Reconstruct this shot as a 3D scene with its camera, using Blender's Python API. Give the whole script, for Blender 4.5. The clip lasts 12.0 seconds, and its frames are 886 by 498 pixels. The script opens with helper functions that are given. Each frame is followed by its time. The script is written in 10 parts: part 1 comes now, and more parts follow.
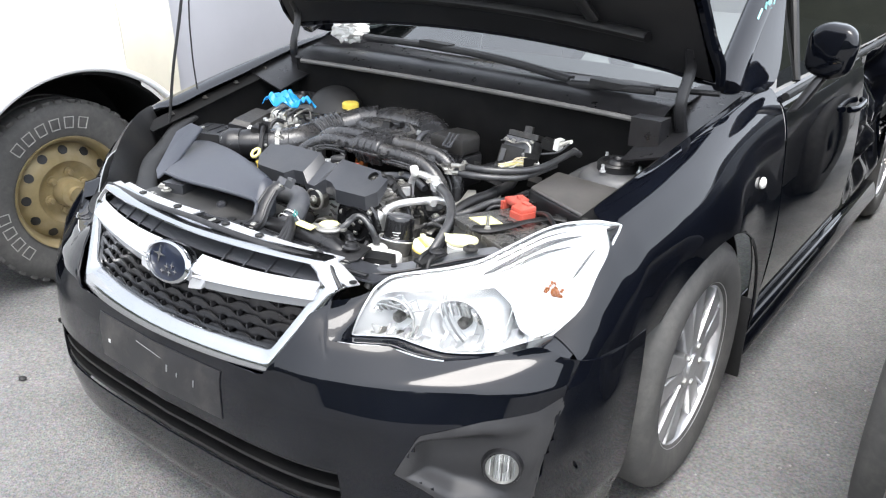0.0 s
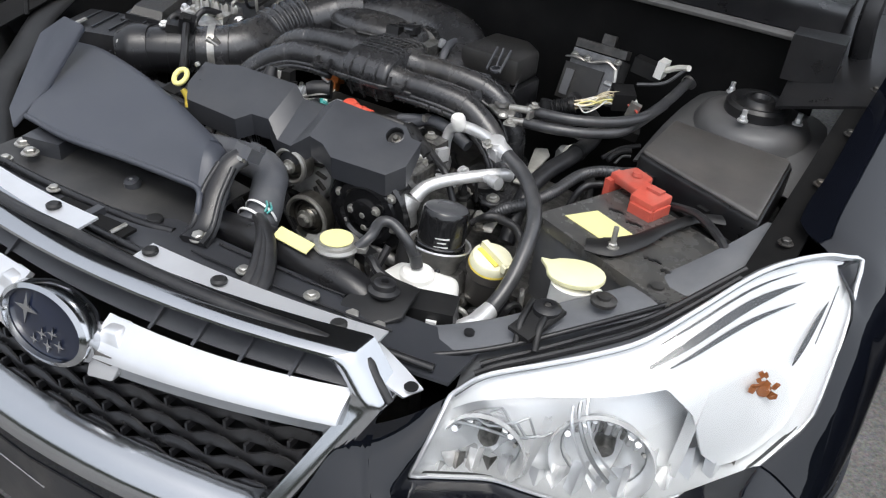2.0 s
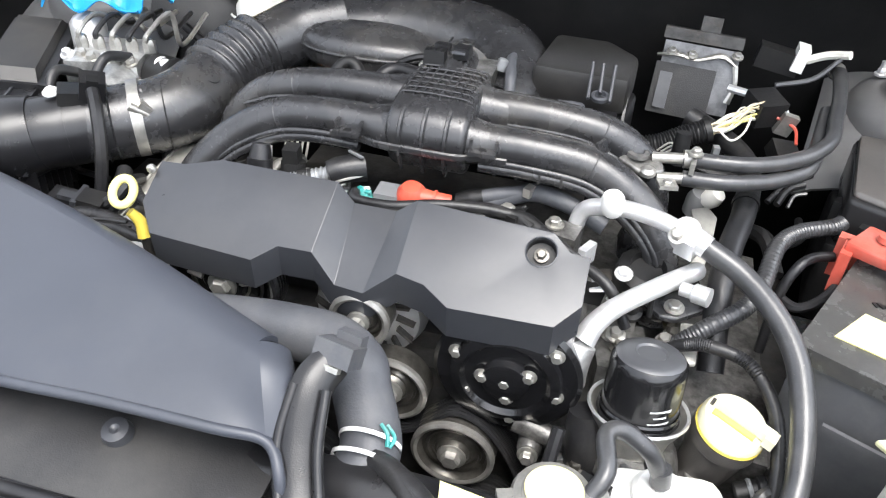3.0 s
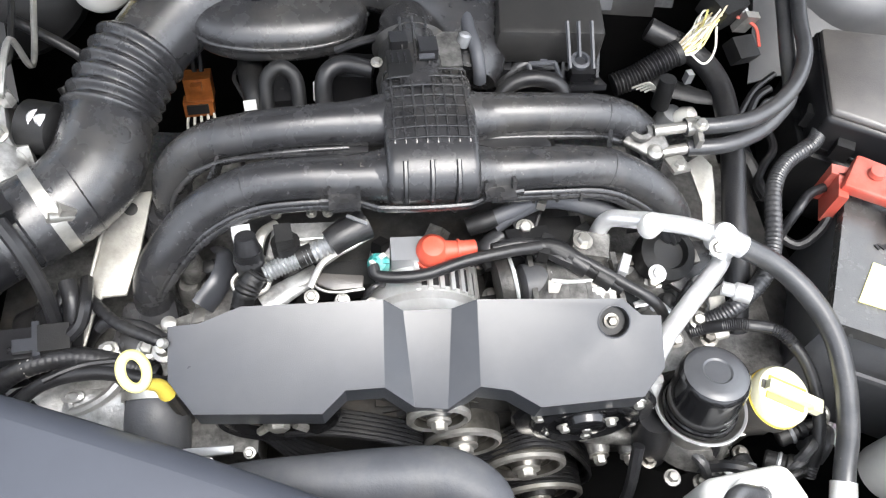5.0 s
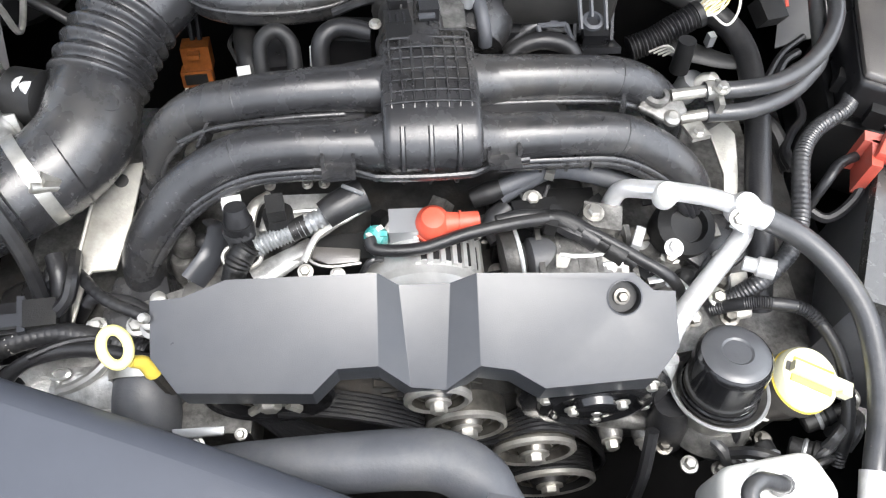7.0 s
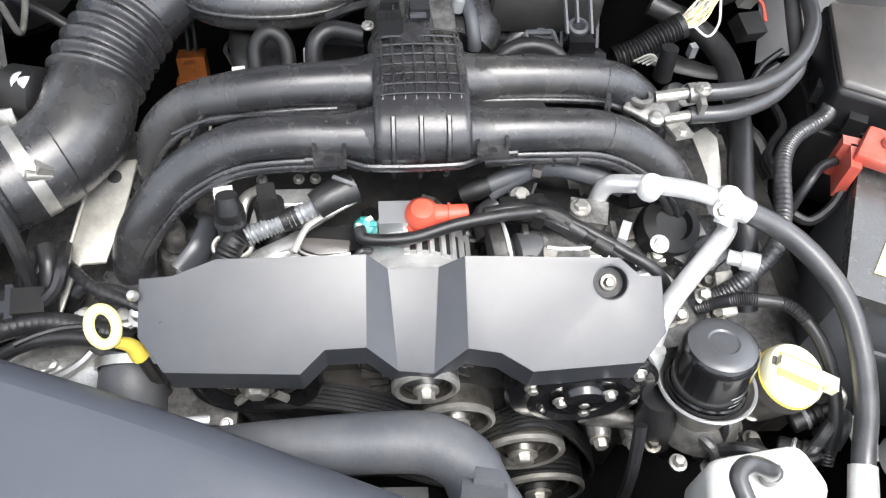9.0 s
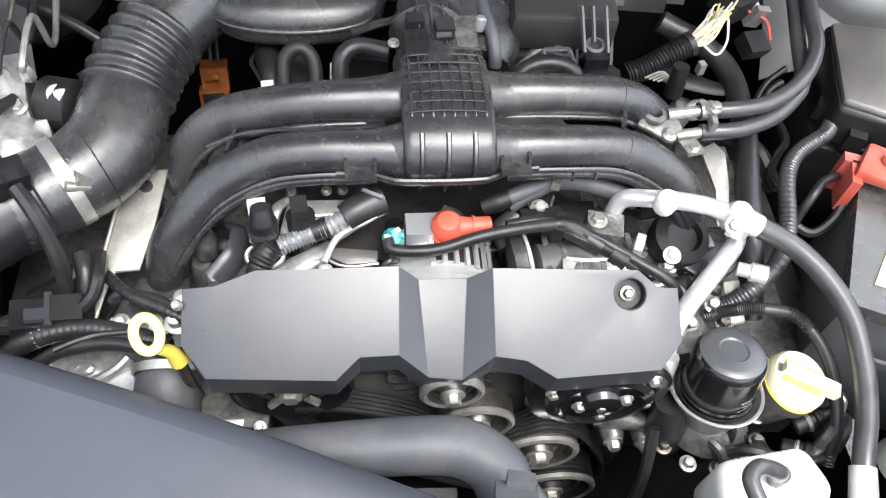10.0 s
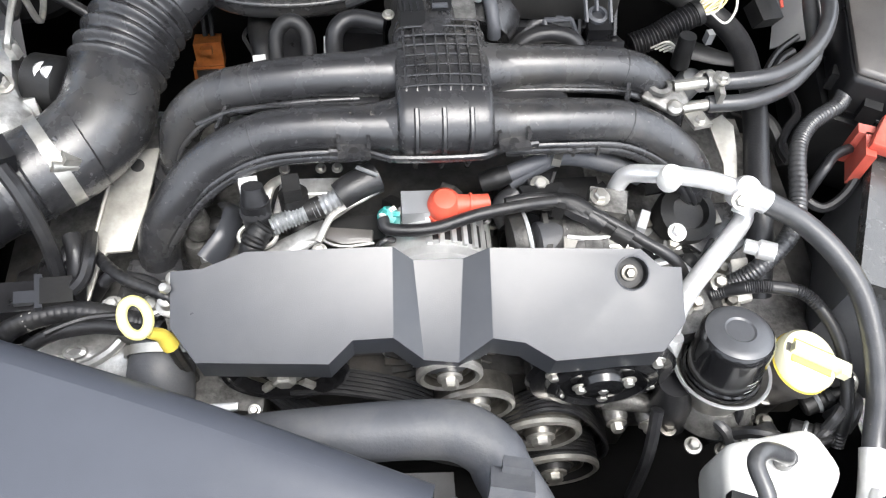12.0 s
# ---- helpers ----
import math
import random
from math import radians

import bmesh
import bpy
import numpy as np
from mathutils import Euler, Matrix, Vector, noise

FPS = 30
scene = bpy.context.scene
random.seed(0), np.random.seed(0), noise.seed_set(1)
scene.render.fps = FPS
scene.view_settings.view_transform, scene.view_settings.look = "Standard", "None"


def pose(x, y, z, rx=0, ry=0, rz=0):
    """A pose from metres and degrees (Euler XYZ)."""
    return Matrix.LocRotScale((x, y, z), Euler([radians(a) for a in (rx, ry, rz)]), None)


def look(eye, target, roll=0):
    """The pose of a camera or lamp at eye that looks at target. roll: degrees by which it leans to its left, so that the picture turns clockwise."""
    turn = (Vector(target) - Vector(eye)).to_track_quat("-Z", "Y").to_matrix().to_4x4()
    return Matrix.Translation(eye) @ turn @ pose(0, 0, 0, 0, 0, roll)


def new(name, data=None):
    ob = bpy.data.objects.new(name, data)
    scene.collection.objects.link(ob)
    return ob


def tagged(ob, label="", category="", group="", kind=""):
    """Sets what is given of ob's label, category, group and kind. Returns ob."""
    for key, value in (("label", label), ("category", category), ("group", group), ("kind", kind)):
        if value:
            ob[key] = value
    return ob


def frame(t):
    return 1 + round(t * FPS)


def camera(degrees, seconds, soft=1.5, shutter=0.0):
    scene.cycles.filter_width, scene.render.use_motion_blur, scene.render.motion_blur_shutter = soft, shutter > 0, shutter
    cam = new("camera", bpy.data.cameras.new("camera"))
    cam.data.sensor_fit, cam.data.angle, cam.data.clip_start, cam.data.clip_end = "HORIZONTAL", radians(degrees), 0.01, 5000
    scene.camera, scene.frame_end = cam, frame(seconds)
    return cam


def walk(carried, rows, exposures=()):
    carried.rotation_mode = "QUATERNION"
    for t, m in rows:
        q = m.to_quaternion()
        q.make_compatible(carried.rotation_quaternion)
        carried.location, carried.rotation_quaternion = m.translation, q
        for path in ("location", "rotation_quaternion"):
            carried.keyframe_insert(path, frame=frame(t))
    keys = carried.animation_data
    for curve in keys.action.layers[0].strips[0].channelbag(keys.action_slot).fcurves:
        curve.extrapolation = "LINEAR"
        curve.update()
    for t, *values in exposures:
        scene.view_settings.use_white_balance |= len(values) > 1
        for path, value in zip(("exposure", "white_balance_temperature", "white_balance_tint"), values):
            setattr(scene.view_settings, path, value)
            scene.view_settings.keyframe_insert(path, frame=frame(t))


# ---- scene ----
cam = camera(57.4, 12.0, soft=1.2)
PATH = [
    (0, (1.324, -0.836, 1.339), (0.241, 0.667, 0.584), 2.2),
    (0.5, (1.297, -0.8, 1.335), (0.191, 0.639, 0.495), 1.5),
    (1, (1.158, -0.697, 1.309), (0.204, 0.832, 0.442), 4.2),
    (1.5, (0.951, -0.55, 1.291), (0.142, 0.975, 0.28), 5.4),
    (2, (0.68, -0.353, 1.263), (-0.08, 1.146, 0.178), 6.1),
    (2.5, (0.416, -0.204, 1.228), (-0.156, 1.364, 0.125), 3.6),
    (3, (0.195, -0.042, 1.183), (-0.168, 1.532, 0.003), 3.7),
    (3.2, (0.14, 0.014, 1.154), (-0.196, 1.556, -0.074), 4.1),
    (4.8, (-0.064, 0.229, 1.38), (0.111, 1.224, -0.346), 5.2),
    (5, (-0.055, 0.233, 1.379), (0.156, 1.249, -0.331), 7.5),
    (5.5, (-0.043, 0.249, 1.37), (0.131, 1.202, -0.38), 7.1),
    (6, (-0.03, 0.253, 1.362), (0.143, 1.153, -0.416), 7.1),
    (6.5, (-0.029, 0.254, 1.359), (0.116, 1.16, -0.418), 5.5),
    (6.7, (-0.028, 0.252, 1.353), (0.108, 1.188, -0.409), 4.6),
    (8.3, (-0.016, 0.181, 1.292), (0.112, 1.323, -0.345), 3.6),
    (8.5, (-0.012, 0.181, 1.297), (0.11, 1.332, -0.334), 3.5),
    (9, (-0.029, 0.186, 1.314), (0.138, 1.307, -0.334), 5.1),
    (9.5, (-0.05, 0.185, 1.336), (0.124, 1.291, -0.321), 6.0),
    (10, (-0.068, 0.184, 1.345), (0.141, 1.29, -0.309), 7.3),
    (10.5, (-0.068, 0.186, 1.348), (0.136, 1.275, -0.317), 6.9),
    (11, (-0.072, 0.188, 1.344), (0.13, 1.267, -0.328), 7.3),
    (11.5, (-0.065, 0.193, 1.337), (0.117, 1.263, -0.342), 6.2),
    (12, (-0.051, 0.197, 1.332), (0.121, 1.252, -0.359), 5.7),
]
walk(cam, [(t, look(eye, target, roll)) for t, eye, target, roll in PATH],
     exposures=[(0, 0.8), (1, 0.75), (1.5, 0.46), (2, -0.12), (2.5, 0.87), (3, 0.94), (5, 1.01), (12, 0.99)])

# ---- daylight: bright hazy sky and a wide, weak sun ----
world = bpy.data.worlds.new("world")
scene.world = world
world.use_nodes = True
wn, wl = world.node_tree.nodes, world.node_tree.links
sky = wn.new("ShaderNodeTexSky")
sky.sky_type = "NISHITA"
sky.sun_disc = False
sky.sun_elevation, sky.sun_rotation = radians(68), radians(155)
sky.air_density, sky.dust_density, sky.ozone_density = 1.0, 4.0, 1.0
pale = wn.new("ShaderNodeHueSaturation")
pale.inputs["Saturation"].default_value = 0.55
wl.new(sky.outputs[0], pale.inputs["Color"])
# thin bright cloud: brightest overhead, fading to the horizon
wtc, wsep = wn.new("ShaderNodeTexCoord"), wn.new("ShaderNodeSeparateXYZ")
cloud = wn.new("ShaderNodeMapRange")
cloud.inputs["From Min"].default_value, cloud.inputs["From Max"].default_value = 0.0, 1.0
cloud.inputs["To Min"].default_value, cloud.inputs["To Max"].default_value = 6.5, 9.4
wl.new(wtc.outputs["Generated"], wsep.inputs[0])
wl.new(wsep.outputs["Z"], cloud.inputs["Value"])
tint = wn.new("ShaderNodeVectorMath")
tint.operation = "SCALE"
tint.inputs[0].default_value = (0.93, 0.98, 1.06)
# brighter where the cloud is thin
side = wn.new("ShaderNodeMapRange")
side.interpolation_type = "SMOOTHSTEP"
side.inputs["From Min"].default_value, side.inputs["From Max"].default_value = -0.5, 0.5
side.inputs["To Min"].default_value, side.inputs["To Max"].default_value = 0.62, 1.42
wl.new(wsep.outputs["X"], side.inputs["Value"])
veil = wn.new("ShaderNodeMath")
veil.operation = "MULTIPLY"
wl.new(cloud.outputs["Result"], veil.inputs[0])
wl.new(side.outputs["Result"], veil.inputs[1])
wl.new(veil.outputs[0], tint.inputs["Scale"])
both = wn.new("ShaderNodeVectorMath")
both.operation = "ADD"
wl.new(pale.outputs[0], both.inputs[0])
wl.new(tint.outputs[0], both.inputs[1])
wl.new(both.outputs[0], wn["Background"].inputs["Color"])
wn["Background"].inputs["Strength"].default_value = 0.12
sun = new("sun", bpy.data.lights.new("sun", "SUN"))
sun.data.energy, sun.data.angle, sun.data.color = 1.6, radians(30), (1.0, 0.98, 0.95)
sun.matrix_world = look((0.9, -1.9, 5.2), (0, 0, 0))

# ---- materials ----
MATS = {}


def M(name, col, rough=0.5, metal=0.0, var=0.25, scale=40.0, bump=0.15, fine=400.0, coat=0.0, dirt=None, dirt_amt=0.35, spec=0.5, specks=0.0):
    """A surface with broad patches and fine grain; dirt: a second colour that gathers in patches."""
    m = bpy.data.materials.new(name)
    m.use_nodes = True
    n, l = m.node_tree.nodes, m.node_tree.links
    b = n["Principled BSDF"]
    tc = n.new("ShaderNodeTexCoord")
    a = n.new("ShaderNodeTexNoise")
    a.inputs["Scale"].default_value, a.inputs["Detail"].default_value, a.inputs["Roughness"].default_value = scale, 5, 0.62
    f = n.new("ShaderNodeTexNoise")
    f.inputs["Scale"].default_value, f.inputs["Detail"].default_value = fine, 3
    l.new(tc.outputs["Object"], a.inputs["Vector"])
    l.new(tc.outputs["Object"], f.inputs["Vector"])
    ramp = n.new("ShaderNodeValToRGB")
    ramp.color_ramp.elements[0].position, ramp.color_ramp.elements[1].position = 0.3, 0.7
    c = Vector(col)
    ramp.color_ramp.elements[0].color = (*(c * (1 - var)), 1)
    ramp.color_ramp.elements[1].color = (*[min(1, v) for v in c * (1 + var)], 1)
    l.new(a.outputs["Fac"], ramp.inputs["Fac"])
    out = ramp.outputs["Color"]
    if dirt:
        big = n.new("ShaderNodeTexNoise")
        big.inputs["Scale"].default_value, big.inputs["Detail"].default_value, big.inputs["Roughness"].default_value = scale * 0.35, 8, 0.7
        l.new(tc.outputs["Object"], big.inputs["Vector"])
        r2 = n.new("ShaderNodeValToRGB")
        r2.color_ramp.elements[0].position, r2.color_ramp.elements[1].position = 0.48, 0.72
        r2.color_ramp.elements[1].color = (dirt_amt, dirt_amt, dirt_amt, 1)
        l.new(big.outputs["Fac"], r2.inputs["Fac"])
        mx = n.new("ShaderNodeMix")
        mx.data_type = "RGBA"
        l.new(r2.outputs["Color"], mx.inputs[0])
        l.new(out, mx.inputs[6])
        mx.inputs[7].default_value = (*dirt, 1)
        out = mx.outputs[2]
    if specks:
        sp = n.new("ShaderNodeTexNoise")
        sp.inputs["Scale"].default_value, sp.inputs["Detail"].default_value = 260.0, 4
        l.new(tc.outputs["Object"], sp.inputs["Vector"])
        where = n.new("ShaderNodeMapRange")
        where.inputs["From Min"].default_value, where.inputs["From Max"].default_value = 0.69, 0.75
        where.inputs["To Max"].default_value = specks
        l.new(sp.outputs["Fac"], where.inputs["Value"])
        m3 = n.new("ShaderNodeMix")
        m3.data_type = "RGBA"
        l.new(where.outputs["Result"], m3.inputs[0])
        l.new(out, m3.inputs[6])
        m3.inputs[7].default_value = (0.34, 0.31, 0.27, 1)
        out = m3.outputs[2]
    l.new(out, b.inputs["Base Color"])
    rr = n.new("ShaderNodeMapRange")
    rr.inputs["To Min"].default_value, rr.inputs["To Max"].default_value = max(0.02, rough * 0.8), min(1, rough * 1.2)
    l.new(a.outputs["Fac"], rr.inputs["Value"])
    l.new(rr.outputs["Result"], b.inputs["Roughness"])
    b.inputs["Metallic"].default_value = metal
    b.inputs["Specular IOR Level"].default_value = spec
    if coat:
        b.inputs["Coat Weight"].default_value, b.inputs["Coat Roughness"].default_value, b.inputs["Coat IOR"].default_value = coat, 0.025, 1.5
    if bump:
        bp = n.new("ShaderNodeBump")
        bp.inputs["Strength"].default_value, bp.inputs["Distance"].default_value = bump, 0.001
        l.new(f.outputs["Fac"], bp.inputs["Height"])
        l.new(bp.outputs["Normal"], b.inputs["Normal"])
    MATS[name] = m
    return m


def thin_glass(name, tint, gloss=1.5, rough=0.02, base=0.03):
    """A thin clear sheet: see-through, with mirror gloss that grows at a slant."""
    m = bpy.data.materials.new(name)
    m.use_nodes = True
    n, l = m.node_tree.nodes, m.node_tree.links
    n.remove(n["Principled BSDF"])
    tr, gl, mix, fr = n.new("ShaderNodeBsdfTransparent"), n.new("ShaderNodeBsdfGlossy"), n.new("ShaderNodeMixShader"), n.new("ShaderNodeFresnel")
    tr.inputs["Color"].default_value = (*tint, 1)
    gl.inputs["Roughness"].default_value = rough
    fr.inputs["IOR"].default_value = gloss
    l.new(fr.outputs[0], mix.inputs[0])
    l.new(tr.outputs[0], mix.inputs[1])
    l.new(gl.outputs[0], mix.inputs[2])
    l.new(mix.outputs[0], n["Material Output"].inputs["Surface"])
    return m


PAINT = M("black_car_paint", (0.0030, 0.0037, 0.0062), 0.35, 0, 0.3, 6, 0.0, coat=1.0, dirt=(0.018, 0.017, 0.016), dirt_amt=0.10, spec=0.0)
PLASTIC = M("black_moulded_plastic", (0.013, 0.013, 0.0145), 0.29, 0, 0.3, 30, 0.15, 900, dirt=(0.07, 0.066, 0.06), dirt_amt=0.22)
MANIFOLD = M("satin_black_moulding", (0.029, 0.029, 0.031), 0.27, 0, 0.3, 30, 0.22, 1100, dirt=(0.13, 0.12, 0.105), dirt_amt=0.38, spec=0.8, specks=0.3)
BEZEL = M("textured_black_bezel", (0.030, 0.030, 0.032), 0.42, 0, 0.15, 20, 0.25, 1200, dirt=(0.08, 0.077, 0.072), dirt_amt=0.2)
PLASTIC_GREY = M("charcoal_engine_plastic", (0.038, 0.040, 0.046), 0.30, 0, 0.10, 20, 0.10, 1500, dirt=(0.12, 0.115, 0.105), dirt_amt=0.15, spec=0.6)
DUCT = M("slate_duct_plastic", (0.050, 0.055, 0.069), 0.42, 0, 0.08, 12, 0.10, 1400, dirt=(0.11, 0.11, 0.11), dirt_amt=0.2)
DEADBLACK = M("dull_black_panel", (0.007, 0.007, 0.0072), 0.62, 0, 0.3, 20, 0.2, 500, dirt=(0.022, 0.02, 0.018), dirt_amt=0.3, spec=0.15)
MATT = M("matt_black_plastic", (0.009, 0.009, 0.0095), 0.5, 0, 0.3, 40, 0.3, 700, dirt=(0.045, 0.042, 0.037), dirt_amt=0.3)
BROWNISH = M("dusty_black_plastic", (0.078, 0.073, 0.069), 0.30, 0, 0.2, 25, 0.3, 900, dirt=(0.17, 0.15, 0.13), dirt_amt=0.4, spec=1.0)
RUBBER = M("black_rubber", (0.016, 0.016, 0.0175), 0.38, 0, 0.25, 60, 0.25, 500, dirt=(0.1, 0.095, 0.085), dirt_amt=0.25)
HOSE = M("grey_rubber_hose", (0.042, 0.0425, 0.045), 0.31, 0, 0.25, 60, 0.2, 500, dirt=(0.13, 0.125, 0.115), dirt_amt=0.3, spec=0.7, specks=0.3)
ZINCDULL = M("dull_zinc_plate", (0.40, 0.39, 0.355), 0.45, 0.5, 0.2, 60, 0.3, 400, dirt=(0.20, 0.18, 0.15), dirt_amt=0.5)
BLACKLID = M("dark_dusty_lid", (0.026, 0.025, 0.024), 0.4, 0, 0.2, 25, 0.4, 900, dirt=(0.10, 0.09, 0.075), dirt_amt=0.35)
HOSE_PALE = M("bloomed_grey_rubber", (0.072, 0.075, 0.084), 0.5, 0, 0.14, 40, 0.25, 400, dirt=(0.17, 0.165, 0.155), dirt_amt=0.35)
TYRE = M("worn_tyre_rubber", (0.085, 0.083, 0.080), 0.72, 0, 0.15, 50, 0.5, 300, dirt=(0.17, 0.162, 0.15), dirt_amt=0.45)
STEEL = M("zinc_steel", (0.48, 0.47, 0.44), 0.36, 0.75, 0.2, 80, 0.2, 500, dirt=(0.25, 0.22, 0.17), dirt_amt=0.4)
ALU = M("cast_aluminium", (0.56, 0.56, 0.55), 0.38, 0.7, 0.3, 70, 0.4, 350, dirt=(0.055, 0.05, 0.045), dirt_amt=0.85)
SMOOTHALU = M("smooth_cast_aluminium", (0.52, 0.52, 0.51), 0.30, 0.7, 0.12, 30, 0.12, 300, dirt=(0.10, 0.09, 0.08), dirt_amt=0.55)
GRIMY = M("grimy_cast_aluminium", (0.22, 0.215, 0.205), 0.42, 0.65, 0.45, 90, 0.5, 350, dirt=(0.025, 0.023, 0.02), dirt_amt=0.9)
GLOSSBLACK = M("gloss_black_enamel", (0.009, 0.009, 0.010), 0.20, 0, 0.2, 40, 0.05, coat=0.4, dirt=(0.05, 0.05, 0.05), dirt_amt=0.2)
WORNSTEEL = M("worn_dark_steel", (0.20, 0.19, 0.17), 0.34, 0.85, 0.35, 60, 0.3, 400, dirt=(0.07, 0.055, 0.04), dirt_amt=0.6)
PIPE = M("bright_aluminium_pipe", (0.78, 0.78, 0.78), 0.34, 0.6, 0.10, 60, 0.2, 400, dirt=(0.42, 0.41, 0.39), dirt_amt=0.45)
IRON = M("dark_cast_metal", (0.09, 0.088, 0.085), 0.5, 0.7, 0.35, 60, 0.5, 300, dirt=(0.16, 0.13, 0.1), dirt_amt=0.5)
CHROME = M("bright_chrome", (0.56, 0.57, 0.585), 0.14, 1.0, 0.03, 10, 0.0, dirt=(0.6, 0.6, 0.6), dirt_amt=0.2)
SATIN = M("satin_silver_plastic", (0.72, 0.73, 0.75), 0.3, 0.6, 0.05, 15, 0.05)
SILVERGREY = M("grey_silver_plastic", (0.36, 0.37, 0.38), 0.35, 0.5, 0.05, 15, 0.05)
ALLOY = M("silver_alloy_wheel", (0.62, 0.62, 0.63), 0.3, 0.8, 0.08, 20, 0.1, dirt=(0.3, 0.28, 0.25), dirt_amt=0.35)
REFLECTOR = M("lamp_reflector", (0.92, 0.92, 0.92), 0.24, 0.6, 0.02, 20, 0.0)
BROW = M("lamp_white_silver", (0.86, 0.87, 0.88), 0.34, 0.25, 0.02, 20, 0.0)
YELLOW = M("yellow_plastic", (0.80, 0.62, 0.10), 0.4, 0, 0.1, 60, 0.1)
PALEYELLOW = M("pale_yellow_label", (0.86, 0.80, 0.36), 0.45, 0, 0.05, 60, 0.05, dirt=(0.6, 0.55, 0.35), dirt_amt=0.3)
RED = M("red_plastic", (0.54, 0.095, 0.065), 0.36, 0, 0.12, 50, 0.15, dirt=(0.45, 0.24, 0.20), dirt_amt=0.45)
REDCAP = M("orange_red_rubber", (0.66, 0.095, 0.055), 0.42, 0, 0.12, 50, 0.2, dirt=(0.50, 0.22, 0.17), dirt_amt=0.4)
WHITE = M("white_plastic", (0.82, 0.81, 0.77), 0.4, 0, 0.05, 40, 0.1, dirt=(0.6, 0.57, 0.5), dirt_amt=0.25)
LABELWHITE = M("white_paper_label", (0.75, 0.75, 0.73), 0.5, 0, 0.05, 60, 0.0)
BLUE = M("blue_plastic_film", (0.02, 0.32, 0.72), 0.3, 0, 0.2, 60, 0.4, 120)
TEAL = M("teal_plastic", (0.03, 0.27, 0.25), 0.4, 0, 0.3, 90, 0.2, dirt=(0.6, 0.65, 0.62), dirt_amt=0.5)
ORANGE = M("brown_orange_plastic", (0.30, 0.095, 0.022), 0.36, 0, 0.3, 90, 0.3)
AMBER = M("amber_lamp", (0.30, 0.10, 0.03), 0.25, 0, 0.1, 40, 0.0)
NAVY = M("dark_blue_enamel", (0.005, 0.009, 0.025), 0.3, 0, 0.15, 30, 0.0, coat=0.6)
BATTERY = M("grey_battery_case", (0.105, 0.107, 0.113), 0.5, 0, 0.12, 30, 0.2, dirt=(0.25, 0.24, 0.22), dirt_amt=0.3)
BATTOP = M("dark_battery_lid", (0.07, 0.069, 0.066), 0.27, 0, 0.2, 40, 0.2, 600, dirt=(0.15, 0.13, 0.1), dirt_amt=0.4, spec=0.9)
TRUCKWHITE = M("aged_white_truck_paint", (0.78, 0.78, 0.775), 0.35, 0, 0.03, 3, 0.0, coat=0.3, dirt=(0.6, 0.56, 0.46), dirt_amt=0.3)
TRUCKSILVER = M("silver_truck_paint", (0.45, 0.45, 0.475), 0.35, 0.15, 0.04, 3, 0.0, coat=0.4)
TAN = M("yellowed_flare_paint", (0.74, 0.69, 0.56), 0.45, 0, 0.08, 4, 0.1, dirt=(0.66, 0.53, 0.27), dirt_amt=1.0)
GOLDWHEEL = M("bronze_painted_steel", (0.30, 0.235, 0.12), 0.4, 0.25, 0.15, 25, 0.2, dirt=(0.38, 0.33, 0.24), dirt_amt=0.5)
LETTER = M("faded_white_rubber", (0.36, 0.35, 0.33), 0.7, 0, 0.2, 60, 0.2)
COPPERWIRE = M("bare_wire_strands", (0.70, 0.60, 0.40), 0.4, 0.1, 0.25, 300, 0.1)
WIREWHITE = M("white_wire", (0.75, 0.73, 0.66), 0.45, 0, 0.1, 100, 0.0)
GREENMARK = M("paint_pen_mark", (0.35, 0.75, 0.75), 0.5, 0, 0.05, 30, 0.0)
LENS = thin_glass("lamp_lens", (0.97, 0.98, 0.98), 1.45)
SCREEN = thin_glass("windscreen_glass", (0.45, 0.52, 0.5), 2.7, 0.04)
SIDEGLASS = thin_glass("side_window_glass", (0.02, 0.025, 0.025), 1.6)


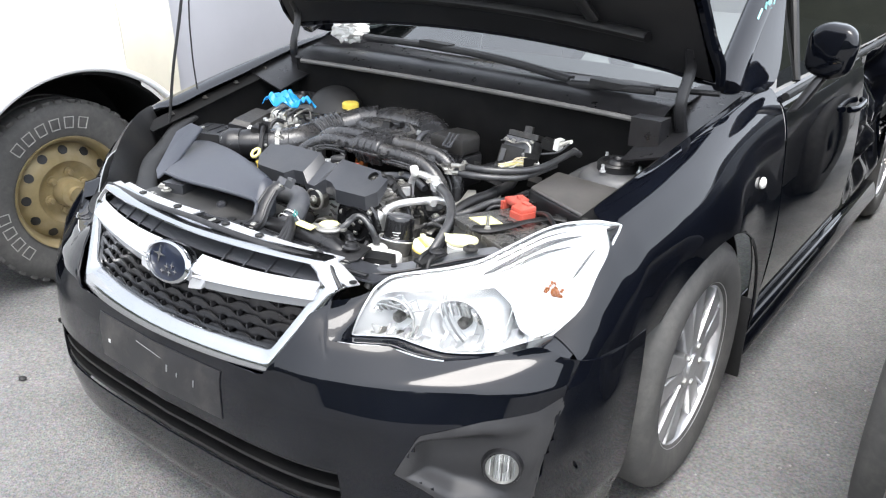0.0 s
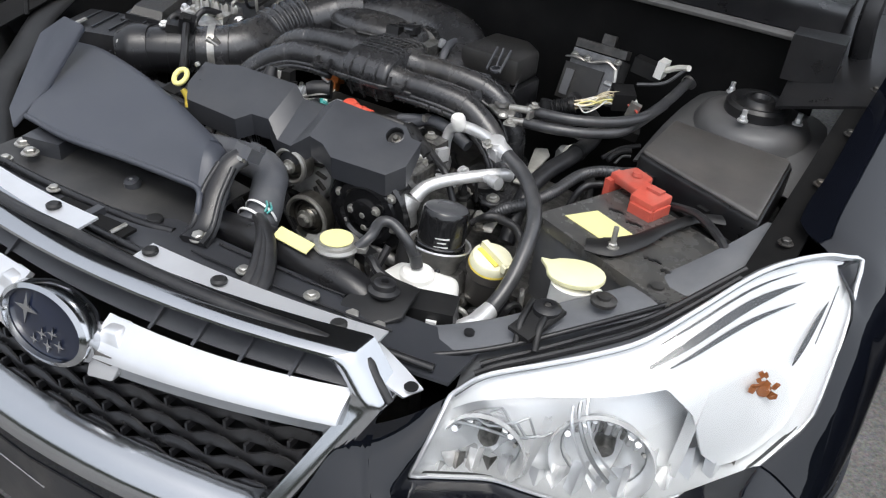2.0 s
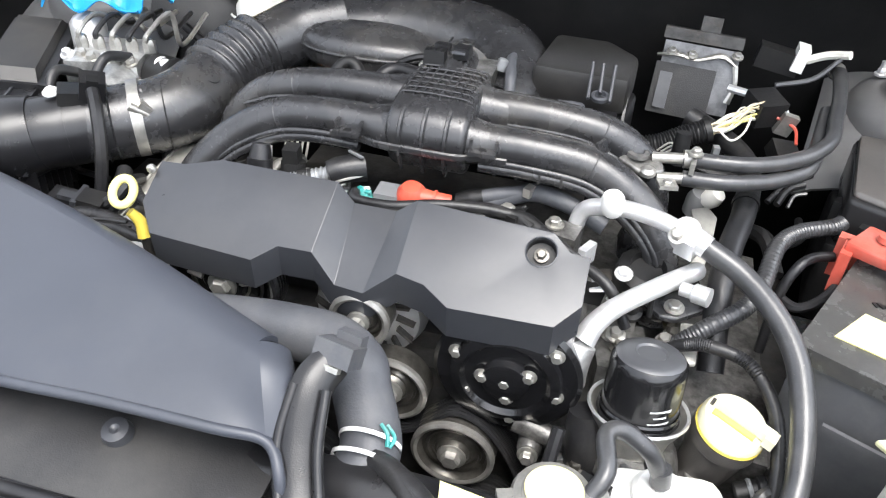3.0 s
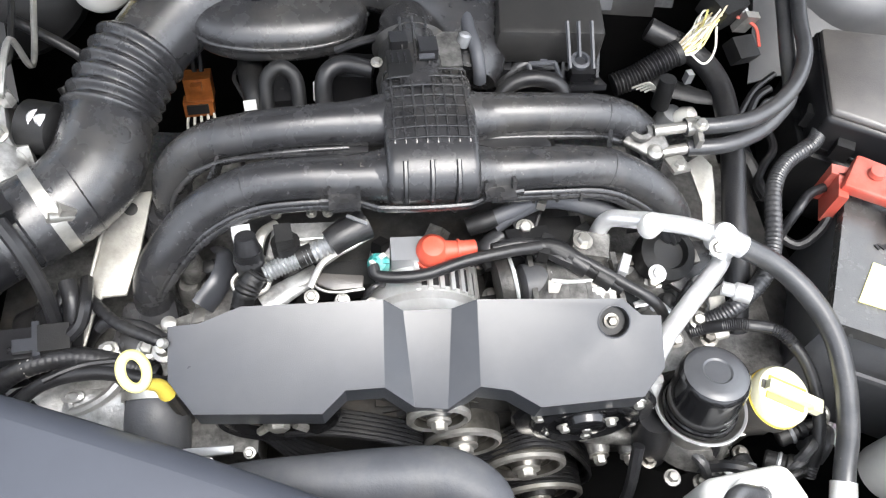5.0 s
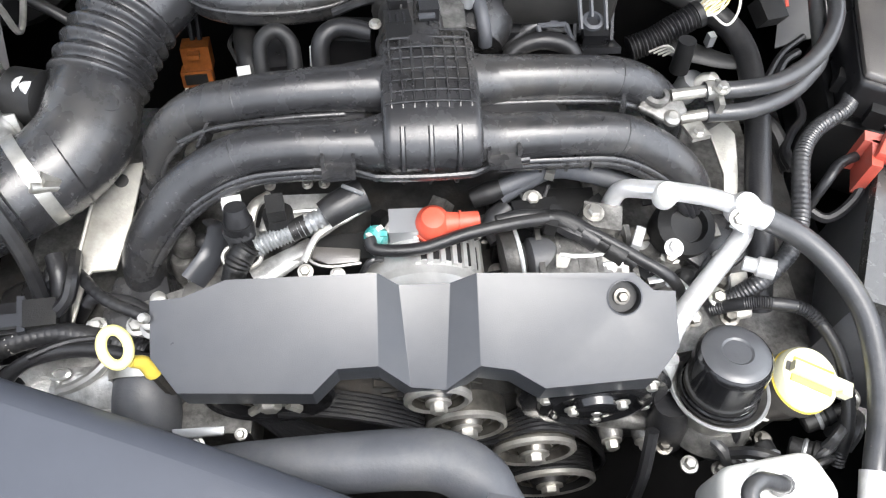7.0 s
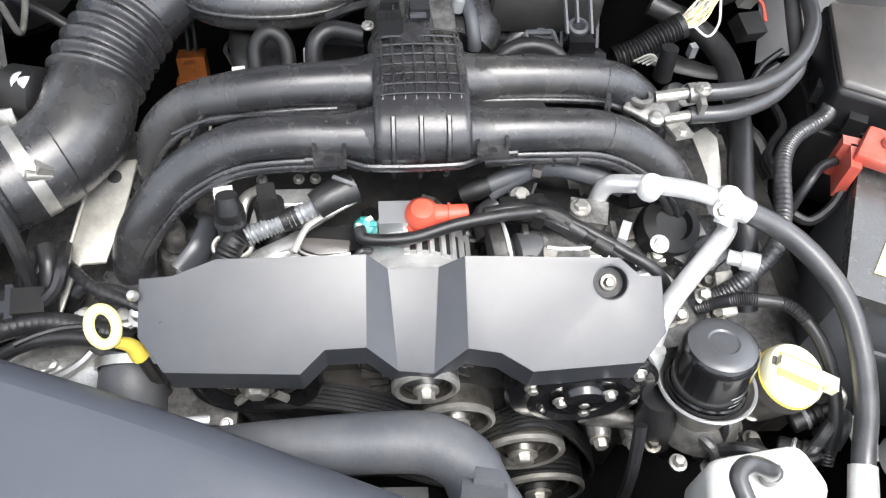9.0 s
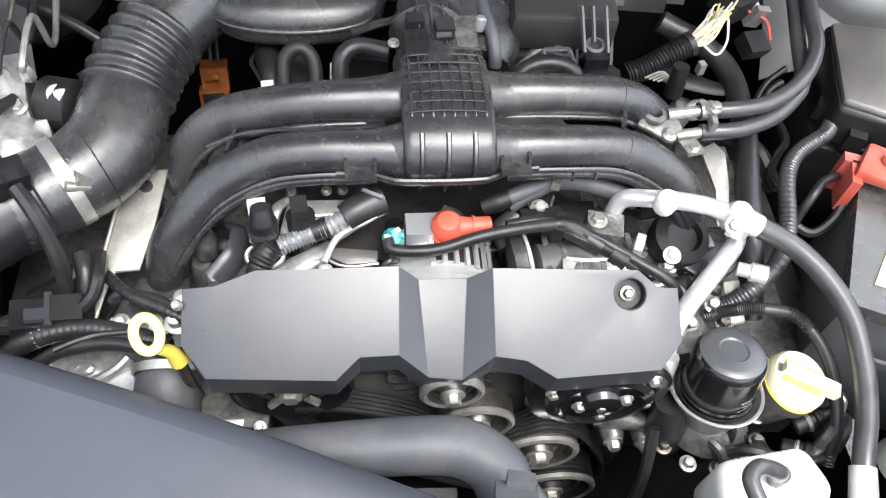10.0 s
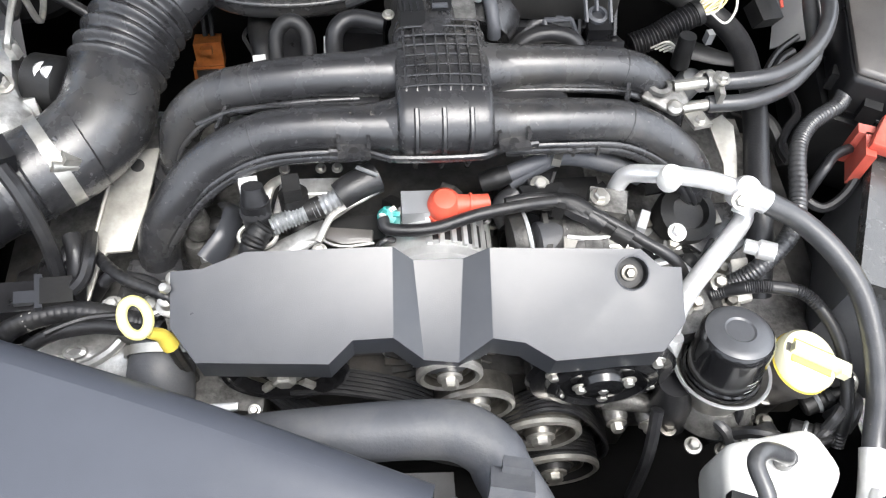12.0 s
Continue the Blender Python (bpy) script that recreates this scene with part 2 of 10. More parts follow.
def asphalt():
    m = bpy.data.materials.new("worn_asphalt")
    m.use_nodes = True
    n, l = m.node_tree.nodes, m.node_tree.links
    b = n["Principled BSDF"]
    tc = n.new("ShaderNodeTexCoord")
    big = n.new("ShaderNodeTexNoise")
    big.inputs["Scale"].default_value, big.inputs["Detail"].default_value, big.inputs["Roughness"].default_value = 2.2, 8, 0.65
    vor = n.new("ShaderNodeTexVoronoi")
    vor.inputs["Scale"].default_value = 170
    spk = n.new("ShaderNodeTexNoise")
    spk.inputs["Scale"].default_value, spk.inputs["Detail"].default_value = 110, 4
    for x in (big, vor, spk):
        l.new(tc.outputs["Object"], x.inputs["Vector"])
    r1 = n.new("ShaderNodeValToRGB")
    r1.color_ramp.elements[0].position, r1.color_ramp.elements[1].position = 0.3, 0.72
    r1.color_ramp.elements[0].color, r1.color_ramp.elements[1].color = (0.135, 0.131, 0.122, 1), (0.225, 0.219, 0.204, 1)
    l.new(big.outputs["Fac"], r1.inputs["Fac"])
    r2 = n.new("ShaderNodeValToRGB")
    r2.color_ramp.elements[0].position, r2.color_ramp.elements[1].position = 0.32, 0.68
    r2.color_ramp.elements[0].color, r2.color_ramp.elements[1].color = (0.72, 0.72, 0.72, 1), (1.2, 1.19, 1.17, 1)
    l.new(spk.outputs["Fac"], r2.inputs["Fac"])
    hue = n.new("ShaderNodeMix")
    hue.data_type, hue.blend_type = "RGBA", "MULTIPLY"
    hue.inputs[0].default_value = 1
    l.new(r1.outputs["Color"], hue.inputs[6])
    l.new(r2.outputs["Color"], hue.inputs[7])
    sep = n.new("ShaderNodeMix")
    sep.data_type, sep.blend_type = "RGBA", "OVERLAY"
    sep.inputs[0].default_value = 0.25
    l.new(hue.outputs[2], sep.inputs[6])
    l.new(vor.outputs["Color"], sep.inputs[7])
    dull = n.new("ShaderNodeHueSaturation")
    dull.inputs["Saturation"].default_value = 0.45
    l.new(sep.outputs[2], dull.inputs["Color"])
    l.new(dull.outputs["Color"], b.inputs["Base Color"])
    b.inputs["Roughness"].default_value = 0.85
    bp = n.new("ShaderNodeBump")
    bp.inputs["Strength"].default_value, bp.inputs["Distance"].default_value = 0.6, 0.004
    l.new(vor.outputs["Distance"], bp.inputs["Height"])
    l.new(bp.outputs["Normal"], b.inputs["Normal"])
    return m


ASPHALT = asphalt()

# ---- mesh helpers ----
V = Vector


def frame_of(d):
    d = V(d).normalized()
    a = d.cross(V((0, 0, 1)))
    if a.length < 1e-3:
        a = V((1, 0, 0))
    a.normalize()
    return a, a.cross(d).normalized() * -1, d


def curve_pts(pts, sub=6, closed=False):
    """Points along a smooth curve through pts, with the fraction of each along the control points."""
    p = [V(q) for q in pts]
    n = len(p)
    if n == 2:
        return [(p[0].lerp(p[1], i / sub), i / sub) for i in range(sub + 1)]
    out = []
    for i in range(n if closed else n - 1):
        p0 = p[(i - 1) % n] if closed or i > 0 else p[0] * 2 - p[1]
        p1, p2 = p[i], p[(i + 1) % n]
        p3 = p[(i + 2) % n] if closed or i < n - 2 else p[-1] * 2 - p[-2]
        for k in range(sub):
            t = k / sub
            q = 0.5 * (2 * p1 + (p2 - p0) * t + (2 * p0 - 5 * p1 + 4 * p2 - p3) * t * t + (3 * p1 - 3 * p2 + p3 - p0) * t ** 3)
            out.append((q, (i + t) / (n if closed else n - 1)))
    if not closed:
        out.append((p[-1], 1.0))
    return out


def lerp_list(vals, u):
    if not isinstance(vals, (list, tuple)):
        return vals
    x = u * (len(vals) - 1)
    i = min(int(x), len(vals) - 2)
    return vals[i] + (vals[i + 1] - vals[i]) * (x - i)


def tube(bm, pts, r, seg=12, sub=6, flat=1.0, up=None, wave=0.0, waves=0, caps=True, closed=False):
    """A round bar along a smooth curve; r: one radius or a list; flat: height over width; wave, waves: ring corrugation."""
    path = curve_pts(pts, sub, closed)
    rings, a = [], None
    for i, (q, u) in enumerate(path):
        if closed:
            d = path[(i + 1) % len(path)][0] - path[i - 1][0]
        else:
            d = path[min(i + 1, len(path) - 1)][0] - path[max(i - 1, 0)][0]
        d.normalize()
        if up is not None:
            a = d.cross(V(up)).normalized()
        elif a is None:
            a = frame_of(d)[0]
        else:
            a = (a - d * a.dot(d)).normalized()
        b = d.cross(a)
        rad = lerp_list(r, u)
        if waves:
            rad += wave * math.cos(u * waves * 2 * math.pi)
        rings.append([bm.verts.new(q + a * (rad * math.cos(k * 2 * math.pi / seg)) + b * (rad * flat * math.sin(k * 2 * math.pi / seg))) for k in range(seg)])
    for i in range(len(rings) if closed else len(rings) - 1):
        x, y = rings[i], rings[(i + 1) % len(rings)]
        for k in range(seg):
            bm.faces.new((x[k], x[(k + 1) % seg], y[(k + 1) % seg], y[k]))
    if caps and not closed:
        bm.faces.new(rings[0][::-1])
        bm.faces.new(rings[-1])
    return bm


def rev(bm, o, axis, prof, seg=24, squash=1.0, caps=(True, True)):
    """A turned shape: prof rows of radius and height along axis from o."""
    a, b, d = frame_of(axis)
    o = V(o)
    rings = []
    for r, h in prof:
        if r < 1e-6:
            rings.append([bm.verts.new(o + d * h)])
        else:
            rings.append([bm.verts.new(o + d * h + a * (r * math.cos(k * 2 * math.pi / seg)) + b * (r * squash * math.sin(k * 2 * math.pi / seg))) for k in range(seg)])
    for x, y in zip(rings, rings[1:]):
        for k in range(seg):
            j = (k + 1) % seg
            if len(x) == 1 and len(y) == 1:
                continue
            if len(x) == 1:
                bm.faces.new((x[0], y[j], y[k]))
            elif len(y) == 1:
                bm.faces.new((x[k], x[j], y[0]))
            else:
                bm.faces.new((x[k], x[j], y[j], y[k]))
    for ring, flip, want in ((rings[0], True, caps[0]), (rings[-1], False, caps[1])):
        if want and len(ring) > 1:
            bm.faces.new(ring[::-1] if flip else ring)
    return bm


def bevel_new(bm, verts, bev, seg=2):
    if bev:
        es = {e for v in verts for e in v.link_edges}
        es = [e for e in es if len(e.link_faces) == 2 and e.calc_face_angle(0) > 0.35]
        if es:
            bmesh.ops.bevel(bm, geom=es, offset=bev, segments=seg, affect="EDGES", profile=0.5, clamp_overlap=True)


def box(bm, c, s, rot=(0, 0, 0), bev=0.003, taper=1.0):
    """A block with rounded edges; taper: top over bottom size."""
    e = Euler([radians(r) for r in rot]).to_matrix()
    vs = []
    for z in (-1, 1):
        k = taper if z > 0 else 1.0
        for x, y in ((-1, -1), (1, -1), (1, 1), (-1, 1)):
            vs.append(bm.verts.new(V(c) + e @ V((x * s[0] / 2 * k, y * s[1] / 2 * k, z * s[2] / 2))))
    for f in ((3, 2, 1, 0), (4, 5, 6, 7), (0, 1, 5, 4), (1, 2, 6, 5), (2, 3, 7, 6), (3, 0, 4, 7)):
        bm.faces.new([vs[i] for i in f])
    bevel_new(bm, vs, bev)
    return bm


def prism(bm, poly, vec, bev=0.003, seg=2):
    """A slab: an outline pushed along vec."""
    lo = [bm.verts.new(V(p)) for p in poly]
    hi = [bm.verts.new(V(p) + V(vec)) for p in poly]
    bm.faces.new(lo[::-1])
    bm.faces.new(hi)
    n = len(lo)
    for i in range(n):
        bm.faces.new((lo[i], lo[(i + 1) % n], hi[(i + 1) % n], hi[i]))
    bmesh.ops.recalc_face_normals(bm, faces=list({f for v in lo + hi for f in v.link_faces}))
    bevel_new(bm, lo + hi, bev, seg)
    return bm


def sheet(bm, fn, nu, nv, skip=None):
    """A surface from fn(i / nu, j / nv)."""
    g = [[bm.verts.new(V(fn(i / nu, j / nv))) for j in range(nv + 1)] for i in range(nu + 1)]
    for i in range(nu):
        for j in range(nv):
            if skip and skip(i, j):
                continue
            try:
                bm.faces.new((g[i][j], g[i + 1][j], g[i + 1][j + 1], g[i][j + 1]))
            except ValueError:
                pass
    return g


def thicken(bm, t):
    bmesh.ops.recalc_face_normals(bm, faces=bm.faces[:])
    bmesh.ops.solidify(bm, geom=bm.faces[:], thickness=t)
    return bm


def bolt(bm, p, axis, r=0.006, h=0.006, washer=True):
    if washer:
        rev(bm, p, axis, [(r * 1.5, 0), (r * 1.5, h * 0.25), (r * 1.2, h * 0.3)], 14)
    rev(bm, p, axis, [(r, h * 0.2), (r, h * 0.85), (r * 0.8, h)], 6)


def hexhead(p, axis, r=0.006, h=0.006):
    bm = bmesh.new()
    bolt(bm, p, axis, r, h)
    return bm


def part(name, bm, mat, parent=None, label="", smooth=38):
    """Links bm as one mesh object, under a thing or a part if one is given."""
    bmesh.ops.remove_doubles(bm, verts=bm.verts[:], dist=1e-6)
    bmesh.ops.recalc_face_normals(bm, faces=bm.faces[:])
    for f in bm.faces:
        f.smooth = True
    for e in bm.edges:
        if len(e.link_faces) == 2 and e.calc_face_angle(0) > radians(smooth):
            e.smooth = False
    me = bpy.data.meshes.new(name)
    bm.to_mesh(me)
    bm.free()
    me.materials.append(mat)
    ob = new(name, me)
    if parent is not None:
        ob.parent = parent
        ob.matrix_parent_inverse = BASES.get(parent.name, Matrix.Identity(4))
    if label:
        tagged(ob, label=label)
    return ob


BASES = {}


def thing(name, base, label, category, group="", kind=""):
    e = new(name)
    e.location = base
    e.empty_display_size = 0.05
    BASES[e.name] = Matrix.Translation(-V(base))
    return tagged(e, label, category, group, kind)


def solo(name, bm, mat, label, category, group="", kind="", smooth=38):
    return tagged(part(name, bm, mat, None, "", smooth), label, category, group, kind)


def B():
    return bmesh.new()

# ---- ground ----
GROUND = 0.034
bm = B()
for x0, x1, y0, y1 in ((-300, 300, -300, 300),):
    vs = [bm.verts.new((x, y, GROUND)) for x, y in ((x0, y0), (x1, y0), (x1, y1), (x0, y1))]
    bm.faces.new(vs)
tagged(part("ground", bm, ASPHALT), "worn grey asphalt yard with loose grit", "ground", kind="structure")


# ---- the black car ----
car = thing("car", (0, 2.2, 0), "black hatchback with open bonnet and crushed rear door", "car")

LEVELS = [
    (0.15, [(0, 0.06), (0.30, 0.07), (0.48, 0.11), (0.60, 0.19), (0.69, 0.31), (0.75, 0.45), (0.775, 0.575)]),
    (0.20, [(0, 0.035), (0.30, 0.042), (0.48, 0.085), (0.61, 0.17), (0.71, 0.295), (0.765, 0.44), (0.785, 0.575)]),
    (0.26, [(0, 0.022), (0.30, 0.03), (0.47, 0.065), (0.61, 0.15), (0.72, 0.275), (0.784, 0.43), (0.802, 0.575)]),
    (0.34, [(0, 0.012), (0.30, 0.024), (0.47, 0.06), (0.61, 0.142), (0.735, 0.262), (0.794, 0.42), (0.811, 0.575)]),
    (0.42, [(0, 0.0), (0.30, 0.018), (0.46, 0.056), (0.605, 0.136), (0.745, 0.255), (0.800, 0.41), (0.813, 0.575)]),
    (0.50, [(0, 0.0), (0.30, 0.018), (0.46, 0.060), (0.60, 0.138), (0.742, 0.253), (0.803, 0.40), (0.814, 0.575)]),
    (0.565, [(0, 0.014), (0.30, 0.032), (0.45, 0.078), (0.588, 0.160), (0.732, 0.264), (0.800, 0.395), (0.813, 0.575)]),
    (0.61, [(0, 0.030), (0.30, 0.058), (0.44, 0.104), (0.582, 0.195), (0.722, 0.293), (0.795, 0.395), (0.811, 0.575)]),
    (0.66, [(0, 0.055), (0.30, 0.090), (0.41, 0.146), (0.57, 0.225), (0.71, 0.30), (0.782, 0.395), (0.808, 0.575)]),
    (0.72, [(0, 0.10), (0.32, 0.128), (0.415, 0.172), (0.56, 0.25), (0.70, 0.33), (0.765, 0.40), (0.815, 0.575)]),
]
_PLAN = [(z, [q for q, u in curve_pts([(x, y, 0) for x, y in row], 10)]) for z, row in LEVELS]


def skin(s, z):
    """The front skin: s from the middle (0) round to the wheel arch (1), at height z."""
    side, s = (1 if s >= 0 else -1), min(1, abs(s))
    k = max(i for i in range(len(_PLAN) - 1) if _PLAN[i][0] <= max(z, _PLAN[0][0] + 1e-6))
    z0, a = _PLAN[k]
    z1, b = _PLAN[k + 1]
    f = s * (len(a) - 1)
    i = min(int(f), len(a) - 2)
    pa, pb = a[i].lerp(a[i + 1], f - i), b[i].lerp(b[i + 1], f - i)
    p = pa.lerp(pb, (z - z0) / (z1 - z0))
    return V((side * p.x, p.y + crease(p.x, z), z))


def crease(x, z):
    """Set-back above a ledge that rises and widens towards the wheel arch."""
    if not 0.53 < x < 0.79:
        return 0.0
    u = (x - 0.53) / 0.22
    mid = 0.568 + 0.014 * u + 0.040 * u * u
    h = 0.0125 * math.sin(math.pi * min(1.0, u * 0.93) ** 1.25)
    if h < 0.0008:
        return 0.0
    return 1.1 * h * max(0.0, min(1.0, (z - mid + h) / (2 * h)))


def skin_s(x, z):
    """The s at which the skin has that x."""
    lo, hi = 0.0, 1.0
    for _ in range(24):
        mid = (lo + hi) / 2
        if skin(mid, z).x < x:
            lo = mid
        else:
            hi = mid
    return lo


def top_of(s):
    """The upper rim of the bumper: under the grille, up beside it, under the headlight, to the wing."""
    x = skin(abs(s), 0.55).x
    rim = [(0, 0.543), (0.300, 0.543), (0.306, 0.547), (0.384, 0.700), (0.392, 0.705), (0.398, 0.700), (0.418, 0.621), (0.47, 0.620), (0.517, 0.622), (0.552, 0.610),
           (0.588, 0.602), (0.64, 0.607), (0.69, 0.620), (0.73, 0.634), (0.745, 0.633), (0.765, 0.620), (0.80, 0.600), (0.836, 0.585)]
    for (x0, z0), (x1, z1) in zip(rim, rim[1:]):
        if x <= x1:
            return z0 + (z1 - z0) * (x - x0) / (x1 - x0)
    return 0.60


ROWS = [0.15 + 0.0131 * k for k in range(31)]
NS = 200


def bumper_point(i, j):
    s = -1 + 2 * i / NS
    if j < len(ROWS):
        return skin(s, ROWS[j])
    t = (j - len(ROWS) + 1) / 18
    return skin(s, ROWS[-1] + (top_of(s) - ROWS[-1]) * t)


S_SLOT = skin_s(0.47, 0.34)
S_FOG0, S_FOG1 = skin_s(0.57, 0.42), skin_s(0.775, 0.45)


def in_slot(i, j):
    s = abs(-1 + 2 * (i + 0.5) / NS)
    return s < S_SLOT and j < 30 and 0.30 < (ROWS[j] + ROWS[j + 1]) / 2 < 0.384


FOG_TOP = [(0.560, 0.410), (0.591, 0.485), (0.68, 0.517), (0.75, 0.531), (0.779, 0.554)]
FOG_LOW = [(0.560, 0.400), (0.601, 0.370), (0.641, 0.332), (0.687, 0.318), (0.735, 0.302), (0.748, 0.325), (0.779, 0.545)]


def ramp_at(pts, x):
    for (x0, z0), (x1, z1) in zip(pts, pts[1:]):
        if x <= x1:
            return z0 + (z1 - z0) * (x - x0) / (x1 - x0)
    return pts[-1][1]


def in_fog(i, j):
    if j + 1 >= len(ROWS):
        return False
    s, z = abs(-1 + 2 * (i + 0.5) / NS), (ROWS[j] + ROWS[j + 1]) / 2
    x = skin(s, z).x
    lo, hi = ramp_at(FOG_LOW, x), ramp_at(FOG_TOP, x)
    return 0.566 < x < 0.768 and hi - lo > 0.02 and 0.055 < (z - lo) / (hi - lo) < 0.945


bm = B()
g = [[bm.verts.new(bumper_point(i, j)) for j in range(len(ROWS) + 18)] for i in range(NS + 1)]
for i in range(NS):
    for j in range(len(ROWS) + 17):
        if not in_slot(i, j) and not in_fog(i, j):
            bm.faces.new((g[i][j], g[i + 1][j], g[i + 1][j + 1], g[i][j + 1]))
bmesh.ops.delete(bm, geom=[v for v in bm.verts if not v.link_faces], context="VERTS")
thicken(bm, -0.004)
bumper = part("front_bumper", bm, PAINT, car, "glossy black bumper with stone chips", 50)

# lower intake: back panel and slats
bm = B()
sheet(bm, lambda u, v: skin(-S_SLOT + 2 * S_SLOT * u, 0.29 + 0.12 * v) + V((0, 0.075, 0)), 24, 2)
thicken(bm, 0.004)
part("intake_back", bm, MATT, bumper, "matt black intake back")
for zz in (0.305, 0.345, 0.382):
    bm = B()
    sheet(bm, lambda u, v: skin(-S_SLOT + 2 * S_SLOT * u, zz) + V((0, 0.004 + 0.075 * v, -0.012 * v)), 30, 2)
    thicken(bm, 0.006)
    part("intake_slat", bm, MATT, bumper)
# plate recess panel with scratches and a screw
bm = B()
sheet(bm, lambda u, v: skin(skin_s(0.2, 0.45) * (2 * u - 1), 0.415 + 0.105 * v) + V((0, -0.0035, 0)), 16, 6)
thicken(bm, -0.003)
part("plate_panel", bm, M("scuffed_black_panel", (0.02, 0.02, 0.022), 0.4, 0, 0.3, 25, 0.3, 300, dirt=(0.12, 0.11, 0.1), dirt_amt=0.5), bumper, "scuffed bare mounting panel")
for sx, sz, sw, sh in ((-0.165, 0.462, 0.006, 0.008), (0.045, 0.475, 0.004, 0.016), (0.075, 0.47, 0.003, 0.01), (0.125, 0.468, 0.0025, 0.016), (-0.01, 0.5, 0.08, 0.0012)):
    bm = B()
    p = skin(math.copysign(skin_s(abs(sx), sz), sx), sz) + V((0, -0.0078, 0))
    box(bm, p, (sw, 0.001, sh), (0, 8, 0), 0)
    part("scratch", bm, SILVERGREY if sx > -0.1 else LABELWHITE, bumper, "pale scratch")
# stone chips
rnd = random.Random(4)
for _ in range(26):
    s, z = rnd.uniform(0.25, 0.95), rnd.uniform(0.42, 0.6)
    if in_fog(int((s + 1) / 2 * NS), max(j for j in range(len(ROWS)) if ROWS[j] <= z)) or z > top_of(s) - 0.01:
        continue
    bm = B()
    n = (skin(s + 0.01, z) - skin(s, z)).cross(V((0, 0, 1)))
    rev(bm, skin(s, z) + n.normalized() * 0.001, n, [(rnd.uniform(0.0006, 0.0013), -0.002), (0.0008, 0.0006), (0, 0.0009)], 6)
    part("stone_chip", bm, LABELWHITE, bumper)

# fog lamp recesses and lamps, both sides
for sd in (1, -1):
    bm = B()

    def fogwall(u, v):
        x = 0.555 + 0.222 * u
        lo, hi = ramp_at(FOG_LOW, x), ramp_at(FOG_TOP, x)
        z = lo + (hi - lo) * v
        p = skin(skin_s(x, z), z)
        d = max(0, min(1, 6 * (min(u, 1 - u) - 0.07), 6 * (min(v, 1 - v) - 0.09)))
        d = d * d * (3 - 2 * d) * (0.040 - 0.012 * v) * (0.25 + 0.75 * math.sin(math.pi * min(1, u * 1.25 + 0.05))) - 0.0045
        return V((sd * (p.x - d * 0.5), p.y + d, p.z))
    sheet(bm, fogwall, 40, 26)
    fog = part("fog_lamp_bezel", bm, BEZEL, car, "black moulded fog lamp recess", 60)
    bm = B()
    c, ax = V((sd * 0.709, 0.229, 0.417)), V((sd * 0.55, -1, 0.12))
    rev(bm, c, ax, [(0.044, -0.03), (0.037, 0.008), (0.035, 0.012), (0.031, 0.013), (0.030, 0.004)], 28, 1.0, (False, False))
    part("lamp_ring", bm, PLASTIC, fog)
    bm = B()
    rev(bm, c, ax, [(0.0, 0.002), (0.010, 0.003), (0.010, 0.010), (0.013, 0.010), (0.014, 0.004), (0.026, 0.008), (0.031, 0.012)], 24, 1.0, (False, False))
    part("reflector", bm, SMOOTHALU, fog, "bright fog lamp reflector")
    fa, fb_, fd = frame_of(ax)
    for k in range(9):
        bm = B()
        o = c + fa * (-0.022 + 0.0055 * k) + fd * (0.007 + 0.0006 * (k % 3))
        hh = math.sqrt(max(0.0, 0.027 ** 2 - (-0.022 + 0.0055 * k) ** 2))
        tube(bm, [o - fb_ * hh, o + fd * 0.002, o + fb_ * hh], 0.0016, 6, 3)
        # three tones in turn: the reflector's light and dark reflections put into colour
        part("reflector_flute", bm, (SILVERGREY, GRIMY, REFLECTOR)[k % 3], fog)
    bm = B()
    rev(bm, c, ax, [(0.031, 0.013), (0.024, 0.0185), (0.012, 0.021), (0.0, 0.0215)], 24, 1.0, (False, False))
    part("lens", bm, LENS, fog).visible_shadow = False

# ---- grille ----
def ring_loft(bm, loops):
    rows = [[bm.verts.new(V(p)) for p in lp] for lp in loops]
    n = len(rows[0])
    for a, b in zip(rows, rows[1:]):
        for k in range(n):
            bm.faces.new((a[k], a[(k + 1) % n], b[(k + 1) % n], b[k]))


def grille_outline(inset, dy):
    """The six-sided surround, seen from the front: shrunk by a share of each side's width and pushed back by dy."""
    c = [(-0.306, 0.545), (0.306, 0.545), (0.384, 0.702), (0.343, 0.7475), (-0.343, 0.7475), (-0.384, 0.702)]
    wide = [0.036, 0.030, 0.021, 0.011, 0.021, 0.030]
    n = len(c)
    out = []
    for i in range(n):
        p, q, r = V(c[i - 1]), V(c[i]), V(c[(i + 1) % n])
        d1, d2 = (q - p).normalized(), (r - q).normalized()
        n1, n2 = V((-d1.y, d1.x)), V((-d2.y, d2.x))
        k1, k2 = wide[i - 1] * inset, wide[i] * inset
        det = n1.x * n2.y - n1.y * n2.x
        out.append(q + V(((k1 * n2.y - k2 * n1.y) / det, (k2 * n1.x - k1 * n2.x) / det)))
    fine = []
    for i in range(n):
        p, a, b, r = out[i - 1], out[i], out[(i + 1) % n], out[(i + 2) % n]
        # corners rounded a little: leave each end and blend over it
        ra = 0.006 + 0.012 * inset
        la = (b - a).length
        for t in range(13):
            f = ra / la + (1 - 2 * ra / la) * t / 12
            fine.append(a.lerp(b, f))
        s0, s1 = b.lerp(a, ra / la), b.lerp(r, ra / (r - b).length)
        for t in (0.25, 0.5, 0.75):
            fine.append(s0.lerp(b, t).lerp(b.lerp(s1, t), t))
    return [(p.x, grille_y(p.x, p.y) - 0.019 * max(0.0, min(1.0, (0.70 - p.y) / 0.155)) + dy, p.y) for p in fine]


